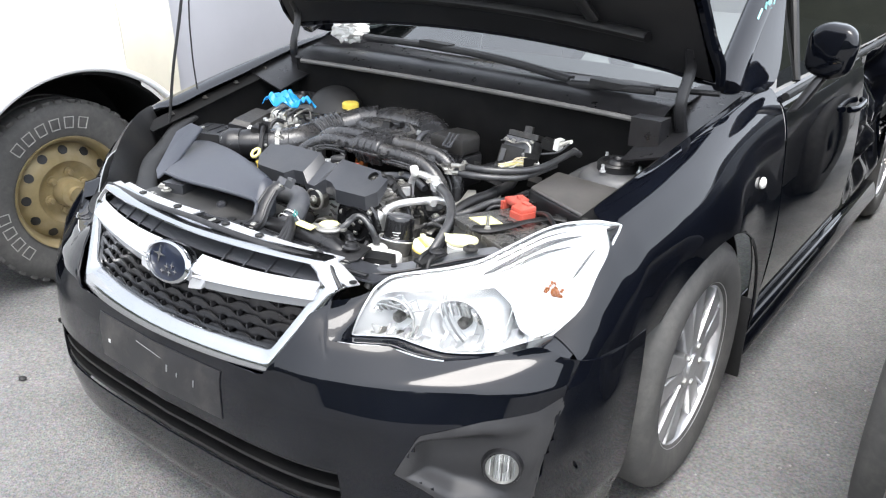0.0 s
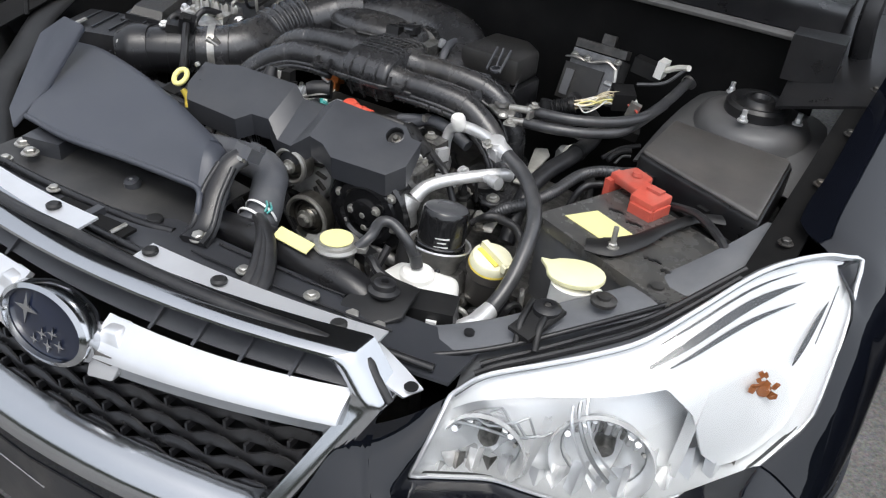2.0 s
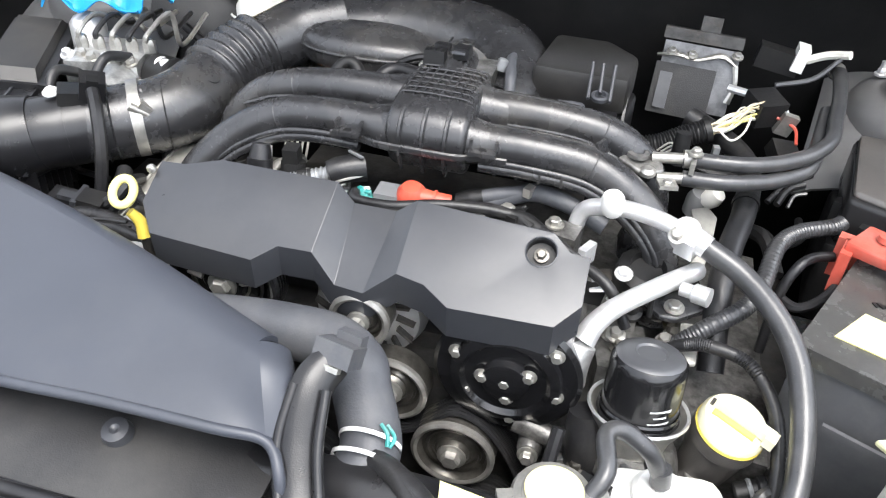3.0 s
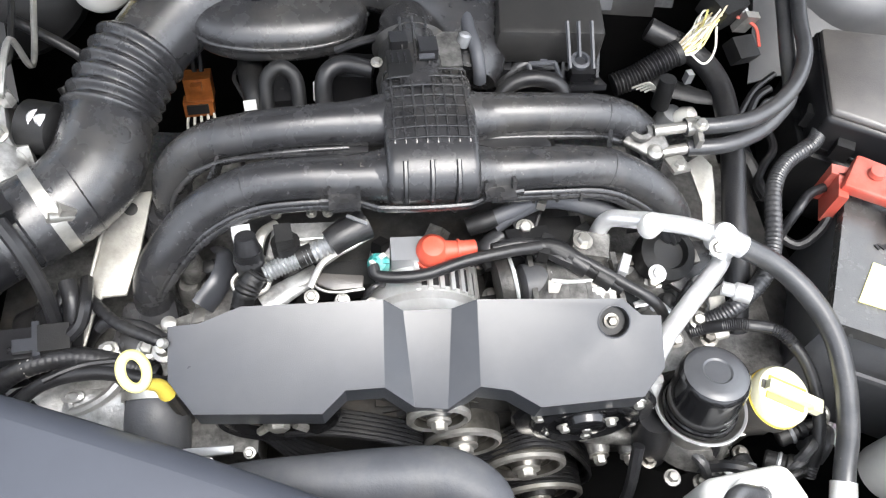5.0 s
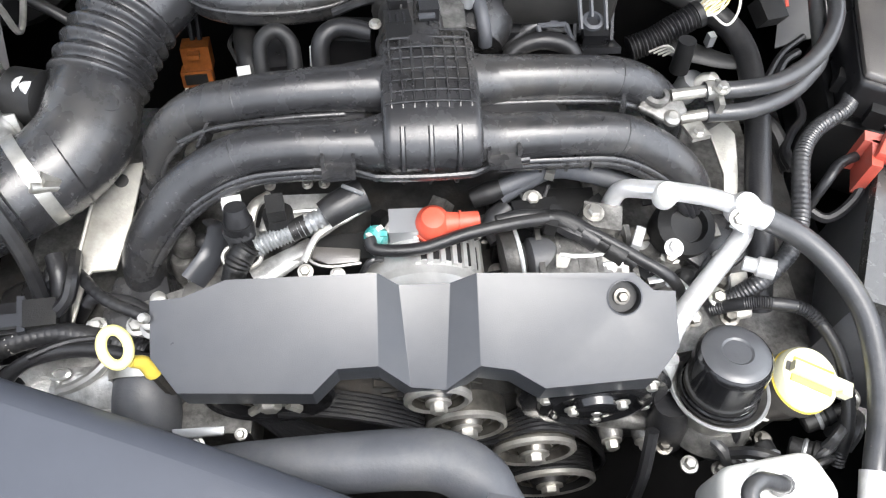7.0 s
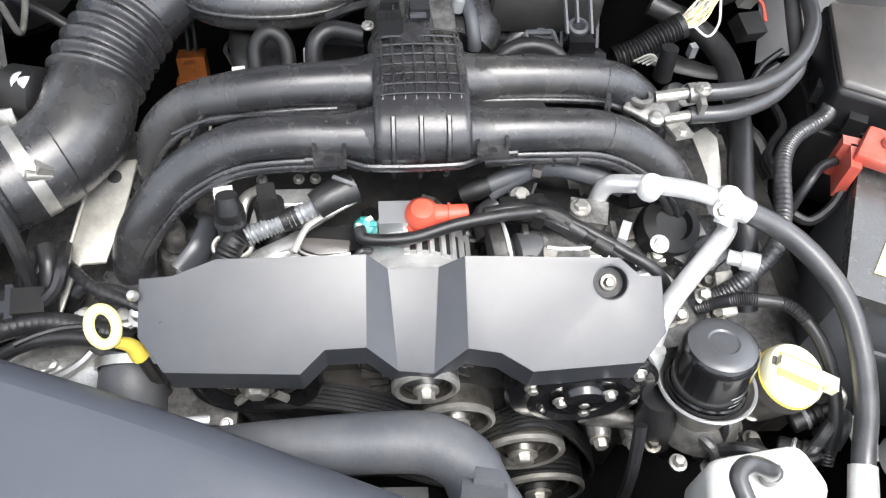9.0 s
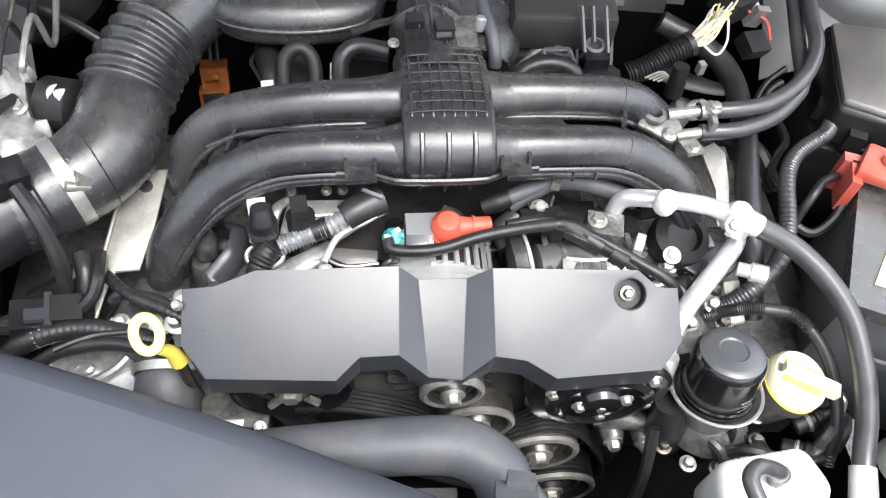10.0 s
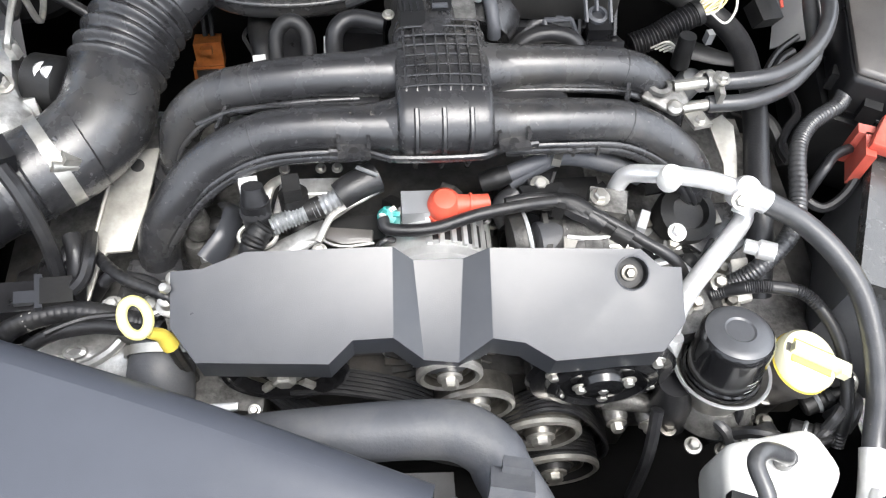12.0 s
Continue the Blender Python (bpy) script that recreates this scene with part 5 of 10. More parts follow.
# ---- radiator support and front panel ----
sup = thing("radiator_support", (0, 0.24, 0.6), "black front cross panel with clips and ribs", "panel")
bm = B()
sheet(bm, lambda u, v: (lambda x: (x, 0.165 + 0.22 * abs(x) ** 2 + (0.10 - 0.03 * abs(x)) * v, 0.715 - 0.008 * v - 0.02 * abs(x)))(-0.42 + 0.84 * u), 30, 4)
thicken(bm, 0.004)
part("cross_panel", bm, PLASTIC_GREY, sup, "black plastic top panel")
add_tube("front_lip", [(x, 0.172 + 0.22 * x * x, 0.722 - 0.02 * abs(x)) for x in (-0.4, -0.2, 0, 0.2, 0.4)], 0.005, PLASTIC, sup, flat=0.8)
add_tube("step_rib", [(x, 0.215 + 0.2 * x * x, 0.716 - 0.02 * abs(x)) for x in (0.06, 0.15, 0.25, 0.33)], 0.0016, PLASTIC, sup)
add_tube("recess_edge", [(x, 0.250 + 0.18 * x * x, 0.7115 - 0.02 * abs(x)) for x in (0.07, 0.14, 0.21, 0.25)], 0.0014, PLASTIC, sup)
for x, y, w in ((-0.115, 0.190, 0.050), (-0.045, 0.188, 0.060)):
    add_box("latch_opening", (x, y, 0.7205), (w, 0.026, 0.004), DEADBLACK, sup, (0, 0, 3), 0.001)
add_box("latch_step", (-0.082, 0.192, 0.722), (0.012, 0.034, 0.010), PLASTIC_GREY, sup, (0, 0, 3), 0.003)
add_tube("latch_pin", [(-0.03, 0.176, 0.724), (-0.03, 0.20, 0.724)], 0.003, STEEL, sup, seg=8)
# right-hand cross bar to the headlight
bar = [(0.26, 0.225, 0.693), (0.34, 0.245, 0.692), (0.42, 0.30, 0.706), (0.50, 0.375, 0.728), (0.56, 0.455, 0.735), (0.62, 0.545, 0.76), (0.655, 0.62, 0.775)]
bm = B()
tube(bm, bar, [0.030, 0.032, 0.027, 0.027, 0.028, 0.026, 0.024], 8, 6, 0.16, up=(0, 0, 1))
part("upper_bar_right", bm, MATS["dusty_grey_panel"], sup, "black steel bar to the headlight")
bm = B()
tube(bm, [(-x, y, z) for x, y, z in bar], [0.028, 0.030, 0.024, 0.024, 0.026, 0.024, 0.024], 12, 6, 0.35, up=(0, 0, 1))
part("upper_bar_left", bm, MATT, sup)
add_tube("bar_edge", [(x + 0.012, y - 0.026, z + 0.004) for x, y, z in bar[1:5]], 0.003, RUBBER, sup)
for p in ((0.399, 0.286, 0.709), (0.33, 0.222, 0.703)):
    add_rev("bar_hole", p, (0, 0, 1), [(0.006, -0.002), (0.006, 0.0012), (0.0, 0.0012)], RUBBER, sup, 14)
for x, y in ((-0.30, 0.232), (-0.18, 0.215), (0.135, 0.222), (0.225, 0.232)):
    part("panel_bolt", hexhead((x, y, 0.7165 - 0.02 * abs(x)), (0, 0, 1), 0.0065, 0.006), STEEL, sup)
# loop bracket on the bar
lb = thing("hose_bracket", (0.462, 0.333, 0.72), "small black looped bracket with a bolt", "bracket")
add_box("plate", (0.461, 0.322, 0.732), (0.030, 0.060, 0.005), MATT, lb, (12, 0, -18), 0.002)
for dx in (-0.011, 0.011):
    add_tube("leg", [(0.455 + dx, 0.345, 0.737), (0.458 + dx, 0.31, 0.733), (0.463 + dx, 0.292, 0.715)], 0.004, MATT, lb)
add_rev("grommet", (0.464, 0.339, 0.735), (0, 0, 1), [(0.016, 0), (0.016, 0.006), (0.010, 0.010), (0.005, 0.010), (0.005, 0.006), (0, 0.006)], RUBBER, lb, 18)
part("bolt_head", hexhead((0.464, 0.339, 0.741), (0, 0, 1), 0.004, 0.004), IRON, lb)
for p in ((0.512, 0.383, 0.745), (0.553, 0.451, 0.738)):
    bm = B()
    rev(bm, p, (0, 0, 1), [(0.015, -0.002), (0.015, 0.002), (0.008, 0.004), (0.008, 0.007), (0, 0.007)], 18)
    solo("bar_bolt", bm, IRON, "dark flanged bolt on the front bar", "bolt", "bolts on the bar")
# radiator mount with rubber bush and two bolts
mt = thing("radiator_mount", (0.285, 0.275, 0.69), "black radiator mount with rubber bush", "bracket")
bm = B()
prism(bm, [(0.250, 0.255, 0.700), (0.262, 0.312, 0.712), (0.320, 0.312, 0.712), (0.327, 0.262, 0.704), (0.300, 0.232, 0.694), (0.262, 0.222, 0.690)], (0, 0, 0.007), 0.003)
part("plate", bm, MATT, mt)
bm = B()
prism(bm, [(0.255, 0.222, 0.690), (0.298, 0.228, 0.694), (0.336, 0.250, 0.694), (0.325, 0.222, 0.688), (0.29, 0.205, 0.686)], (0, 0, 0.006), 0.002)
part("foot", bm, MATT, mt)
add_rev("bush", (0.287, 0.285, 0.714), (0, 0.1, 1), [(0.018, 0), (0.019, 0.004), (0.014, 0.007), (0.013, 0.013), (0.010, 0.015), (0.005, 0.015), (0.005, 0.010), (0, 0.010)], RUBBER, mt, 24)
for p in ((0.275, 0.241, 0.698), (0.311, 0.240, 0.699)):
    part("bolt_head", hexhead(p, (0, -0.15, 1), 0.0085, 0.009), STEEL, mt)
add_tube("rib", [(0.268, 0.215, 0.700), (0.282, 0.232, 0.701)], 0.003, STEEL, mt)

# ---- radiator ----
rad = thing("radiator", (0.1, 0.30, 0.45), "radiator with black top tank and filler cap", "radiator")
bm = B()
tube(bm, [(-0.02, 0.305, 0.690), (0.10, 0.297, 0.704), (0.19, 0.290, 0.707), (0.255, 0.285, 0.700), (0.30, 0.285, 0.672)], [0.020, 0.023, 0.024, 0.021, 0.018], 14, 6, 0.9)
part("top_tank", bm, PLASTIC, rad, "black plastic top tank")
add_box("core", (0.02, 0.305, 0.52), (0.62, 0.03, 0.32), IRON, rad, (0, 0, 0), 0.002)
bm = B()
prism(bm, [(0.128, 0.281, 0.7285), (0.186, 0.271, 0.7315), (0.184, 0.291, 0.7335), (0.124, 0.302, 0.7305)], (0, 0, 0.0015), 0)
part("caution_label", bm, PALEYELLOW, rad, "plain yellow label")
add_rev("filler_neck", (0.2, 0.312, 0.705), (0, 0, 1), [(0.022, 0), (0.022, 0.022), (0.026, 0.024)], IRON, rad, 24)
bm = B()
rev(bm, (0.2, 0.312, 0.727), (0, 0, 1), [(0.027, 0), (0.029, 0.004), (0.027, 0.008), (0.022, 0.009), (0.021, 0.0115), (0, 0.012)], 28)
cap = part("cap", bm, STEEL, rad, "steel pressure cap with yellow disc")
add_rev("cap_disc", (0.2, 0.312, 0.739), (0, 0, 1), [(0.020, 0), (0.020, 0.0008), (0, 0.001)], PALEYELLOW, cap, 28)
for a in (20, 200):
    c = V((0.2, 0.312, 0.731)) + V((math.cos(radians(a)), math.sin(radians(a)), 0)) * 0.030
    add_box("cap_ear", c, (0.016, 0.014, 0.006), STEEL, cap, (0, 0, a), 0.002)
add_tube("overflow_hose", [(0.222, 0.318, 0.728), (0.232, 0.335, 0.742), (0.228, 0.362, 0.748), (0.240, 0.372, 0.746), (0.262, 0.372, 0.730), (0.272, 0.376, 0.708)], 0.0068, HOSE, rad, "thin grey overflow hose", seg=10)
# fan shroud behind
add_box("fan_shroud", (0.0, 0.345, 0.47), (0.42, 0.05, 0.18), MATT, rad, (0, 0, 0), 0.01)

# ---- upper radiator hose (broad elbow) ----
uh = thing("radiator_hose", (0.04, 0.36, 0.66), "thick grey rubber radiator hose with band", "hose")
add_tube("hose_body", [(-0.26, 0.440, 0.652), (-0.198, 0.414, 0.700), (-0.142, 0.412, 0.715), (-0.075, 0.410, 0.727), (-0.026, 0.409, 0.732), (0.009, 0.405, 0.733), (0.033, 0.390, 0.730), (0.042, 0.374, 0.722), (0.062, 0.338, 0.706), (0.060, 0.310, 0.695)], [0.020, 0.0215, 0.0225, 0.023, 0.023, 0.0235, 0.0235, 0.0235, 0.0235, 0.023], HOSE_PALE, uh, seg=20, sub=8)
for k, o in enumerate(((0.062, 0.336, 0.711), (0.061, 0.322, 0.705))):
    add_rev("band", o, (0.02, -0.9, -0.35), [(0.0232, -0.0016), (0.0242, -0.0016), (0.0242, 0.0016), (0.0232, 0.0016)], LABELWHITE, uh, 28, "", (False, False))
bm = B()
tube(bm, [(0.070, 0.338, 0.731), (0.077, 0.331, 0.730), (0.079, 0.324, 0.725)], 0.0016, 6, 3)
tube(bm, [(0.074, 0.340, 0.729), (0.082, 0.333, 0.726), (0.080, 0.326, 0.722)], 0.0016, 6, 3)
part("band_clip", bm, TEAL, uh, "pale teal spring clip end")

# ---- duct bracket with clip, bonnet-latch arch hoses ----
db = thing("duct_bracket", (0.04, 0.27, 0.70), "black curved stay with bolt beside the duct", "bracket")
add_tube("strap", [(0.046, 0.232, 0.712), (0.040, 0.258, 0.718), (0.028, 0.290, 0.745), (0.025, 0.318, 0.772), (0.033, 0.338, 0.783)], [0.019, 0.017, 0.016, 0.015, 0.014], PLASTIC, db, seg=10, flat=0.4, up=(0.3, -0.6, 0.7))
for dx in (-0.0145, 0.0145):
    add_tube("strap_edge", [(0.046 + dx, 0.230, 0.716), (0.040 + dx, 0.256, 0.724), (0.028 + dx, 0.286, 0.750), (0.026 + dx * 0.8, 0.316, 0.777)], 0.0038, PLASTIC, db)
add_box("clip_head", (0.036, 0.345, 0.786), (0.030, 0.022, 0.016), HOSE_PALE, db, (-35, 0, -12), 0.003)
add_box("clip_tooth", (0.041, 0.358, 0.789), (0.020, 0.010, 0.010), HOSE_PALE, db, (-25, 0, -12), 0.002)
add_box("clip_slot", (0.030, 0.332, 0.783), (0.024, 0.006, 0.004), STEEL, db, (-35, 0, -12), 0.001)
part("bolt_head", hexhead((0.047, 0.240, 0.716), (0, -0.2, 1), 0.0075, 0.007), STEEL, db)
for k in range(3):
    d = 0.013 * k
    bm = B()
    tube(bm, [(0.066 + d * 0.2, 0.322 - d * 0.2, 0.712), (0.095 + d * 0.35, 0.300 - d * 0.25, 0.726 + d * 0.1), (0.125 + d * 0.55, 0.265 - d * 0.1, 0.727), (0.147 + d * 0.75, 0.225, 0.716), (0.153 + d * 0.9, 0.195, 0.706)], 0.0085, 10, 6)
    solo("rubber_guide", bm, RUBBER, "arched black rubber guide strip", "rubber guide", "guide strips")

# ---- front scoop duct ----
duct = thing("intake_scoop", (-0.2, 0.40, 0.66), "broad smooth slate-grey air intake scoop", "air duct")
D_F = [(-0.335, 0.297, 0.744), (-0.228, 0.279, 0.750), (-0.115, 0.280, 0.755), (-0.03, 0.280, 0.757), (0.006, 0.284, 0.752)]
D_B = [(-0.545, 0.545, 0.738), (-0.44, 0.508, 0.762), (-0.30, 0.452, 0.781), (-0.166, 0.398, 0.789), (-0.020, 0.335, 0.789)]


def duct_top(u, v):
    a, b = curve_at(D_F, u), curve_at(D_B, u)
    p = a.lerp(b, v)
    hump = 0.012 * math.sin(math.pi * v) * (0.5 + 0.5 * u)
    return p + V((0.012 * u * math.sin(math.pi * v) * 0, 0, hump))


def curve_at(pts, u):
    c = curve_pts(pts, 8)
    f = u * (len(c) - 1)
    i = min(int(f), len(c) - 2)
    return c[i][0].lerp(c[i + 1][0], f - i)


bm = B()
sheet(bm, duct_top, 28, 16)
thicken(bm, 0.004)
part("top_shell", bm, DUCT, duct, "smooth slate-grey top", 70)
# rounded right flank
bm = B()


def flank(u, v):
    p = duct_top(1.0, u)
    a = v * math.pi / 2 * 1.05
    r = 0.022
    return p + V((r * math.sin(a), 0.010 * math.sin(a), -r * (1 - math.cos(a)) - 0.055 * max(0, v - 0.7) / 0.3))


sheet(bm, flank, 14, 12)
thicken(bm, 0.004)
part("right_flank", bm, DUCT, duct, "", 70)
bm = B()


def back_flank(u, v):
    p = curve_at(D_B, u)
    a = v * math.pi / 2
    r = 0.020
    return p + V((0.006 * math.sin(a), r * math.sin(a), -r * (1 - math.cos(a)) - 0.06 * max(0, v - 0.7) / 0.3))


sheet(bm, back_flank, 24, 10)
thicken(bm, 0.004)
part("rear_flank", bm, DUCT, duct, "", 70)
# mouth floor and side tray
bm = B()
sheet(bm, lambda u, v: V((-0.345 + 0.35 * u, 0.232 + 0.15 * v, 0.706 + 0.004 * (1 - u) + 0.014 * math.sin(math.pi * u) * v)), 16, 6)
thicken(bm, 0.004)
part("mouth_floor", bm, M("dusty_tray_plastic", (0.030, 0.030, 0.031), 0.45, 0, 0.15, 14, 0.2, 700, dirt=(0.12, 0.115, 0.105), dirt_amt=0.35), duct, "dusty grey mouth floor")
add_tube("mouth_lip", [(-0.345, 0.228, 0.712), (-0.2, 0.222, 0.711), (-0.05, 0.228, 0.709), (0.005, 0.24, 0.708)], 0.006, PLASTIC, duct, flat=0.8)
add_tube("mouth_edge", [V(p) + V((0, 0, -0.002)) for p in D_F] + [(0.022, 0.268, 0.738), (0.024, 0.258, 0.712)], 0.0042, DUCT, duct)
add_rev("floor_boss", (-0.115, 0.285, 0.716), (0, -0.3, 1), [(0.012, -0.004), (0.010, 0.004), (0.004, 0.005), (0, 0.002)], PLASTIC_GREY, duct, 16)
add_rev("floor_rivet", (-0.03, 0.243, 0.711), (0, 0, 1), [(0.011, 0), (0.010, 0.003), (0.005, 0.004), (0, 0.003)], MATT, duct, 16)
for c in ((-0.27, 0.25, 0.722), (-0.30, 0.262, 0.722)):
    part("tray_bolt", hexhead(c, (0, 0, 1), 0.008, 0.008), STEEL, duct)
add_box("side_block", (-0.275, 0.292, 0.72), (0.06, 0.05, 0.03), PLASTIC_GREY, duct, (0, 0, 12), 0.006)
# side plate to the far headlight
bm = B()
prism(bm, [(-0.335, 0.275, 0.728), (-0.375, 0.300, 0.735), (-0.475, 0.44, 0.790), (-0.49, 0.50, 0.80), (-0.45, 0.505, 0.792), (-0.37, 0.36, 0.745)], (-0.004, 0, 0.006), 0.003)
solo("side_shield", bm, DUCT, "slate plastic shield beside the scoop", "shield")

# ---- air filter box ----
ab = thing("air_filter_box", (-0.515, 0.60, 0.58), "black ribbed air filter box with wire clips", "air filter box")
RB = 18
eb18 = Euler((0, 0, radians(RB))).to_matrix()
AC = V((-0.512, 0.606, 0.0))
add_box("lower_case", AC + V((0, 0, 0.645)), (0.165, 0.125, 0.13), PLASTIC, ab, (0, 0, RB), 0.012)
add_box("lid", AC + V((0, 0, 0.744)), (0.160, 0.120, 0.040), PLASTIC, ab, (0, 0, RB), 0.010, 0.94, "black ribbed lid")
add_box("seam_flange", AC + V((0, 0, 0.724)), (0.182, 0.142, 0.006), PLASTIC, ab, (0, 0, RB), 0.002)
add_box("seam_flange", AC + V((0, 0, 0.713)), (0.176, 0.136, 0.006), PLASTIC_GREY, ab, (0, 0, RB), 0.002)
for k in range(11):
    c = AC + V((0, 0, 0.731)) + eb18 @ V((-0.080 + 0.016 * k, -0.068, 0))
    add_box("case_rib", c, (0.0028, 0.014, 0.018), PLASTIC_GREY, ab, (0, 0, RB), 0.0006)
    add_box("case_rib", c - V((0, 0, 0.055)), (0.0028, 0.012, 0.07), PLASTIC, ab, (0, 0, RB), 0.0006)
for k in range(8):
    c = AC + V((0, 0, 0.731)) + eb18 @ V((0.088, -0.062 + 0.0165 * k, 0))
    add_box("case_rib", c, (0.014, 0.0028, 0.018), PLASTIC_GREY, ab, (0, 0, RB), 0.0006)
    add_box("case_rib", c - V((0.004, 0, 0.055)), (0.020, 0.0028, 0.07), PLASTIC, ab, (0, 0, RB), 0.0006)
for k in range(4):
    c = AC + V((0, 0, 0.7645)) + eb18 @ V((-0.05 + 0.033 * k, 0.008, 0))
    add_box("lid_rib", c, (0.003, 0.085, 0.005), PLASTIC_GREY, ab, (0, 0, RB), 0.001)
for lx in (-0.045, 0.050):
    c = AC + V((0, 0, 0.724)) + eb18 @ V((lx, -0.060, 0))
    add_tube("wire_clip", [c + eb18 @ V((0.004, 0.045, 0.046)), c + eb18 @ V((0.002, 0.012, 0.044)), c + eb18 @ V((0, -0.008, 0.030)), c + eb18 @ V((0, -0.016, -0.014))], 0.0048, STEEL, ab, "bright wire clip", flat=0.7)
add_tube("outlet_shoulder", [(-0.455, 0.590, 0.728), (-0.438, 0.598, 0.735), (-0.415, 0.611, 0.740)], [0.046, 0.048, 0.0415], PLASTIC, ab, seg=28)
add_tube("outlet", [(-0.43, 0.603, 0.736), (-0.405, 0.617, 0.740), (-0.372, 0.642, 0.742)], 0.0405, PLASTIC, ab, seg=28)
add_tube("outlet_bead", [(-0.396, 0.625, 0.7405), (-0.392, 0.628, 0.7407)], 0.0422, PLASTIC, ab, seg=28)
add_box("flow_sensor", (-0.375, 0.634, 0.783), (0.040, 0.030, 0.014), MATT, ab, (0, 8, 35), 0.003)
add_box("flow_sensor_plug", (-0.356, 0.636, 0.795), (0.026, 0.024, 0.022), PLASTIC, ab, (10, 12, 35), 0.004)
add_box("plug_latch", (-0.348, 0.628, 0.806), (0.012, 0.012, 0.005), MATT, ab, (10, 12, 35), 0.001)
part("sensor_screw", hexhead((-0.398, 0.622, 0.786), (0, -0.2, 1), 0.006, 0.006), LABELWHITE, ab)
add_tube("sensor_lead", [(-0.348, 0.625, 0.796), (-0.334, 0.607, 0.782), (-0.326, 0.592, 0.75), (-0.326, 0.58, 0.71), (-0.335, 0.57, 0.66)], 0.0068, RUBBER, ab, seg=8)

# ---- intake hose with bellows ----
ih = thing("intake_hose", (-0.3, 0.72, 0.70), "fat black intake hose with bellows and steel clamp", "hose")
add_tube("cuff", [(-0.378, 0.638, 0.741), (-0.35, 0.656, 0.743), (-0.315, 0.679, 0.746)], [0.0405, 0.0415, 0.0415], MANIFOLD, ih, seg=28)
add_tube("elbow", [(-0.335, 0.666, 0.745), (-0.312, 0.683, 0.747), (-0.293, 0.711, 0.751), (-0.287, 0.742, 0.757), (-0.285, 0.766, 0.762)], [0.041, 0.042, 0.043, 0.042, 0.040], MANIFOLD, ih, "", seg=28, sub=8)
add_tube("bellows", [(-0.2855, 0.758, 0.760), (-0.2785, 0.784, 0.767), (-0.268, 0.810, 0.773), (-0.255, 0.836, 0.779)], 0.0425, MANIFOLD, ih, "ringed rubber bellows", seg=36, sub=24, wave=-0.0031, waves=6.0)
add_tube("tail", [(-0.253, 0.832, 0.778), (-0.236, 0.856, 0.784), (-0.215, 0.88, 0.79), (-0.17, 0.905, 0.797)], [0.039, 0.04, 0.042, 0.045], MANIFOLD, ih, seg=24)
for k, q in enumerate(((-0.352, 0.655, 0.743), (-0.361, 0.649, 0.742), (-0.306, 0.688, 0.747))):
    add_rev("cuff_bead", q, (0.82, 0.55, 0.05), [(0.0405, -0.0018), (0.0436, 0), (0.0405, 0.0018)], MANIFOLD, ih, 30, "", (False, False))
add_rev("moulded_mark", (-0.262, 0.722, 0.786), (0.5, -0.25, 0.8), [(0.0095, -0.002), (0.0095, 0.0012), (0.0078, 0.0012), (0.0078, -0.002)], MANIFOLD, ih, 22, "", (False, False))
clamp("hose_clamp", (-0.330, 0.670, 0.746), (0.82, 0.55, 0.05), 0.042, STEEL, ih, 0.012, "bright steel hose clamp", False)
bm = B()
o = V((-0.300, 0.648, 0.775))
box(bm, (-0.306, 0.650, 0.772), (0.014, 0.012, 0.010), (0, 40, 30), 0.002)
rev(bm, (-0.318, 0.640, 0.776), (0.7, 0.4, -0.55), [(0.005, 0), (0.005, 0.026), (0.0035, 0.03)], 10)
part("clamp_screw", bm, STEEL, ih)
add_tube("elbow_rib", [(-0.318, 0.664, 0.785), (-0.300, 0.655, 0.766), (-0.296, 0.657, 0.745)], 0.003, MANIFOLD, ih)

# ---- resonator over the bulkhead ----
rs = thing("intake_resonator", (-0.05, 0.88, 0.74), "large curved black plastic air chamber", "air chamber")
add_tube("arch_duct", [(-0.20, 0.885, 0.79), (-0.15, 0.915, 0.80), (-0.07, 0.925, 0.805), (0.01, 0.905, 0.805), (0.055, 0.862, 0.80), (0.068, 0.815, 0.79), (0.060, 0.785, 0.782)], [0.045, 0.052, 0.052, 0.050, 0.046, 0.036, 0.03], MANIFOLD, rs, seg=20, flat=0.7)
bm = B()
bmesh.ops.create_uvsphere(bm, u_segments=32, v_segments=16, radius=1)
for v in bm.verts:
    sx = math.copysign(abs(v.co.x) ** 0.75, v.co.x)
    sz = math.copysign(abs(v.co.z) ** 0.7, v.co.z)
    v.co = V((-0.125 + 0.092 * sx, 0.866 + 0.050 * v.co.y, 0.788 + 0.030 * sz))
part("chamber", bm, MANIFOLD, rs, "rounded side chamber", 60)
add_tube("chamber_seam", [(-0.216, 0.865, 0.792), (-0.19, 0.828, 0.792), (-0.125, 0.816, 0.792), (-0.06, 0.828, 0.792), (-0.034, 0.865, 0.792)], 0.0028, MANIFOLD, rs)

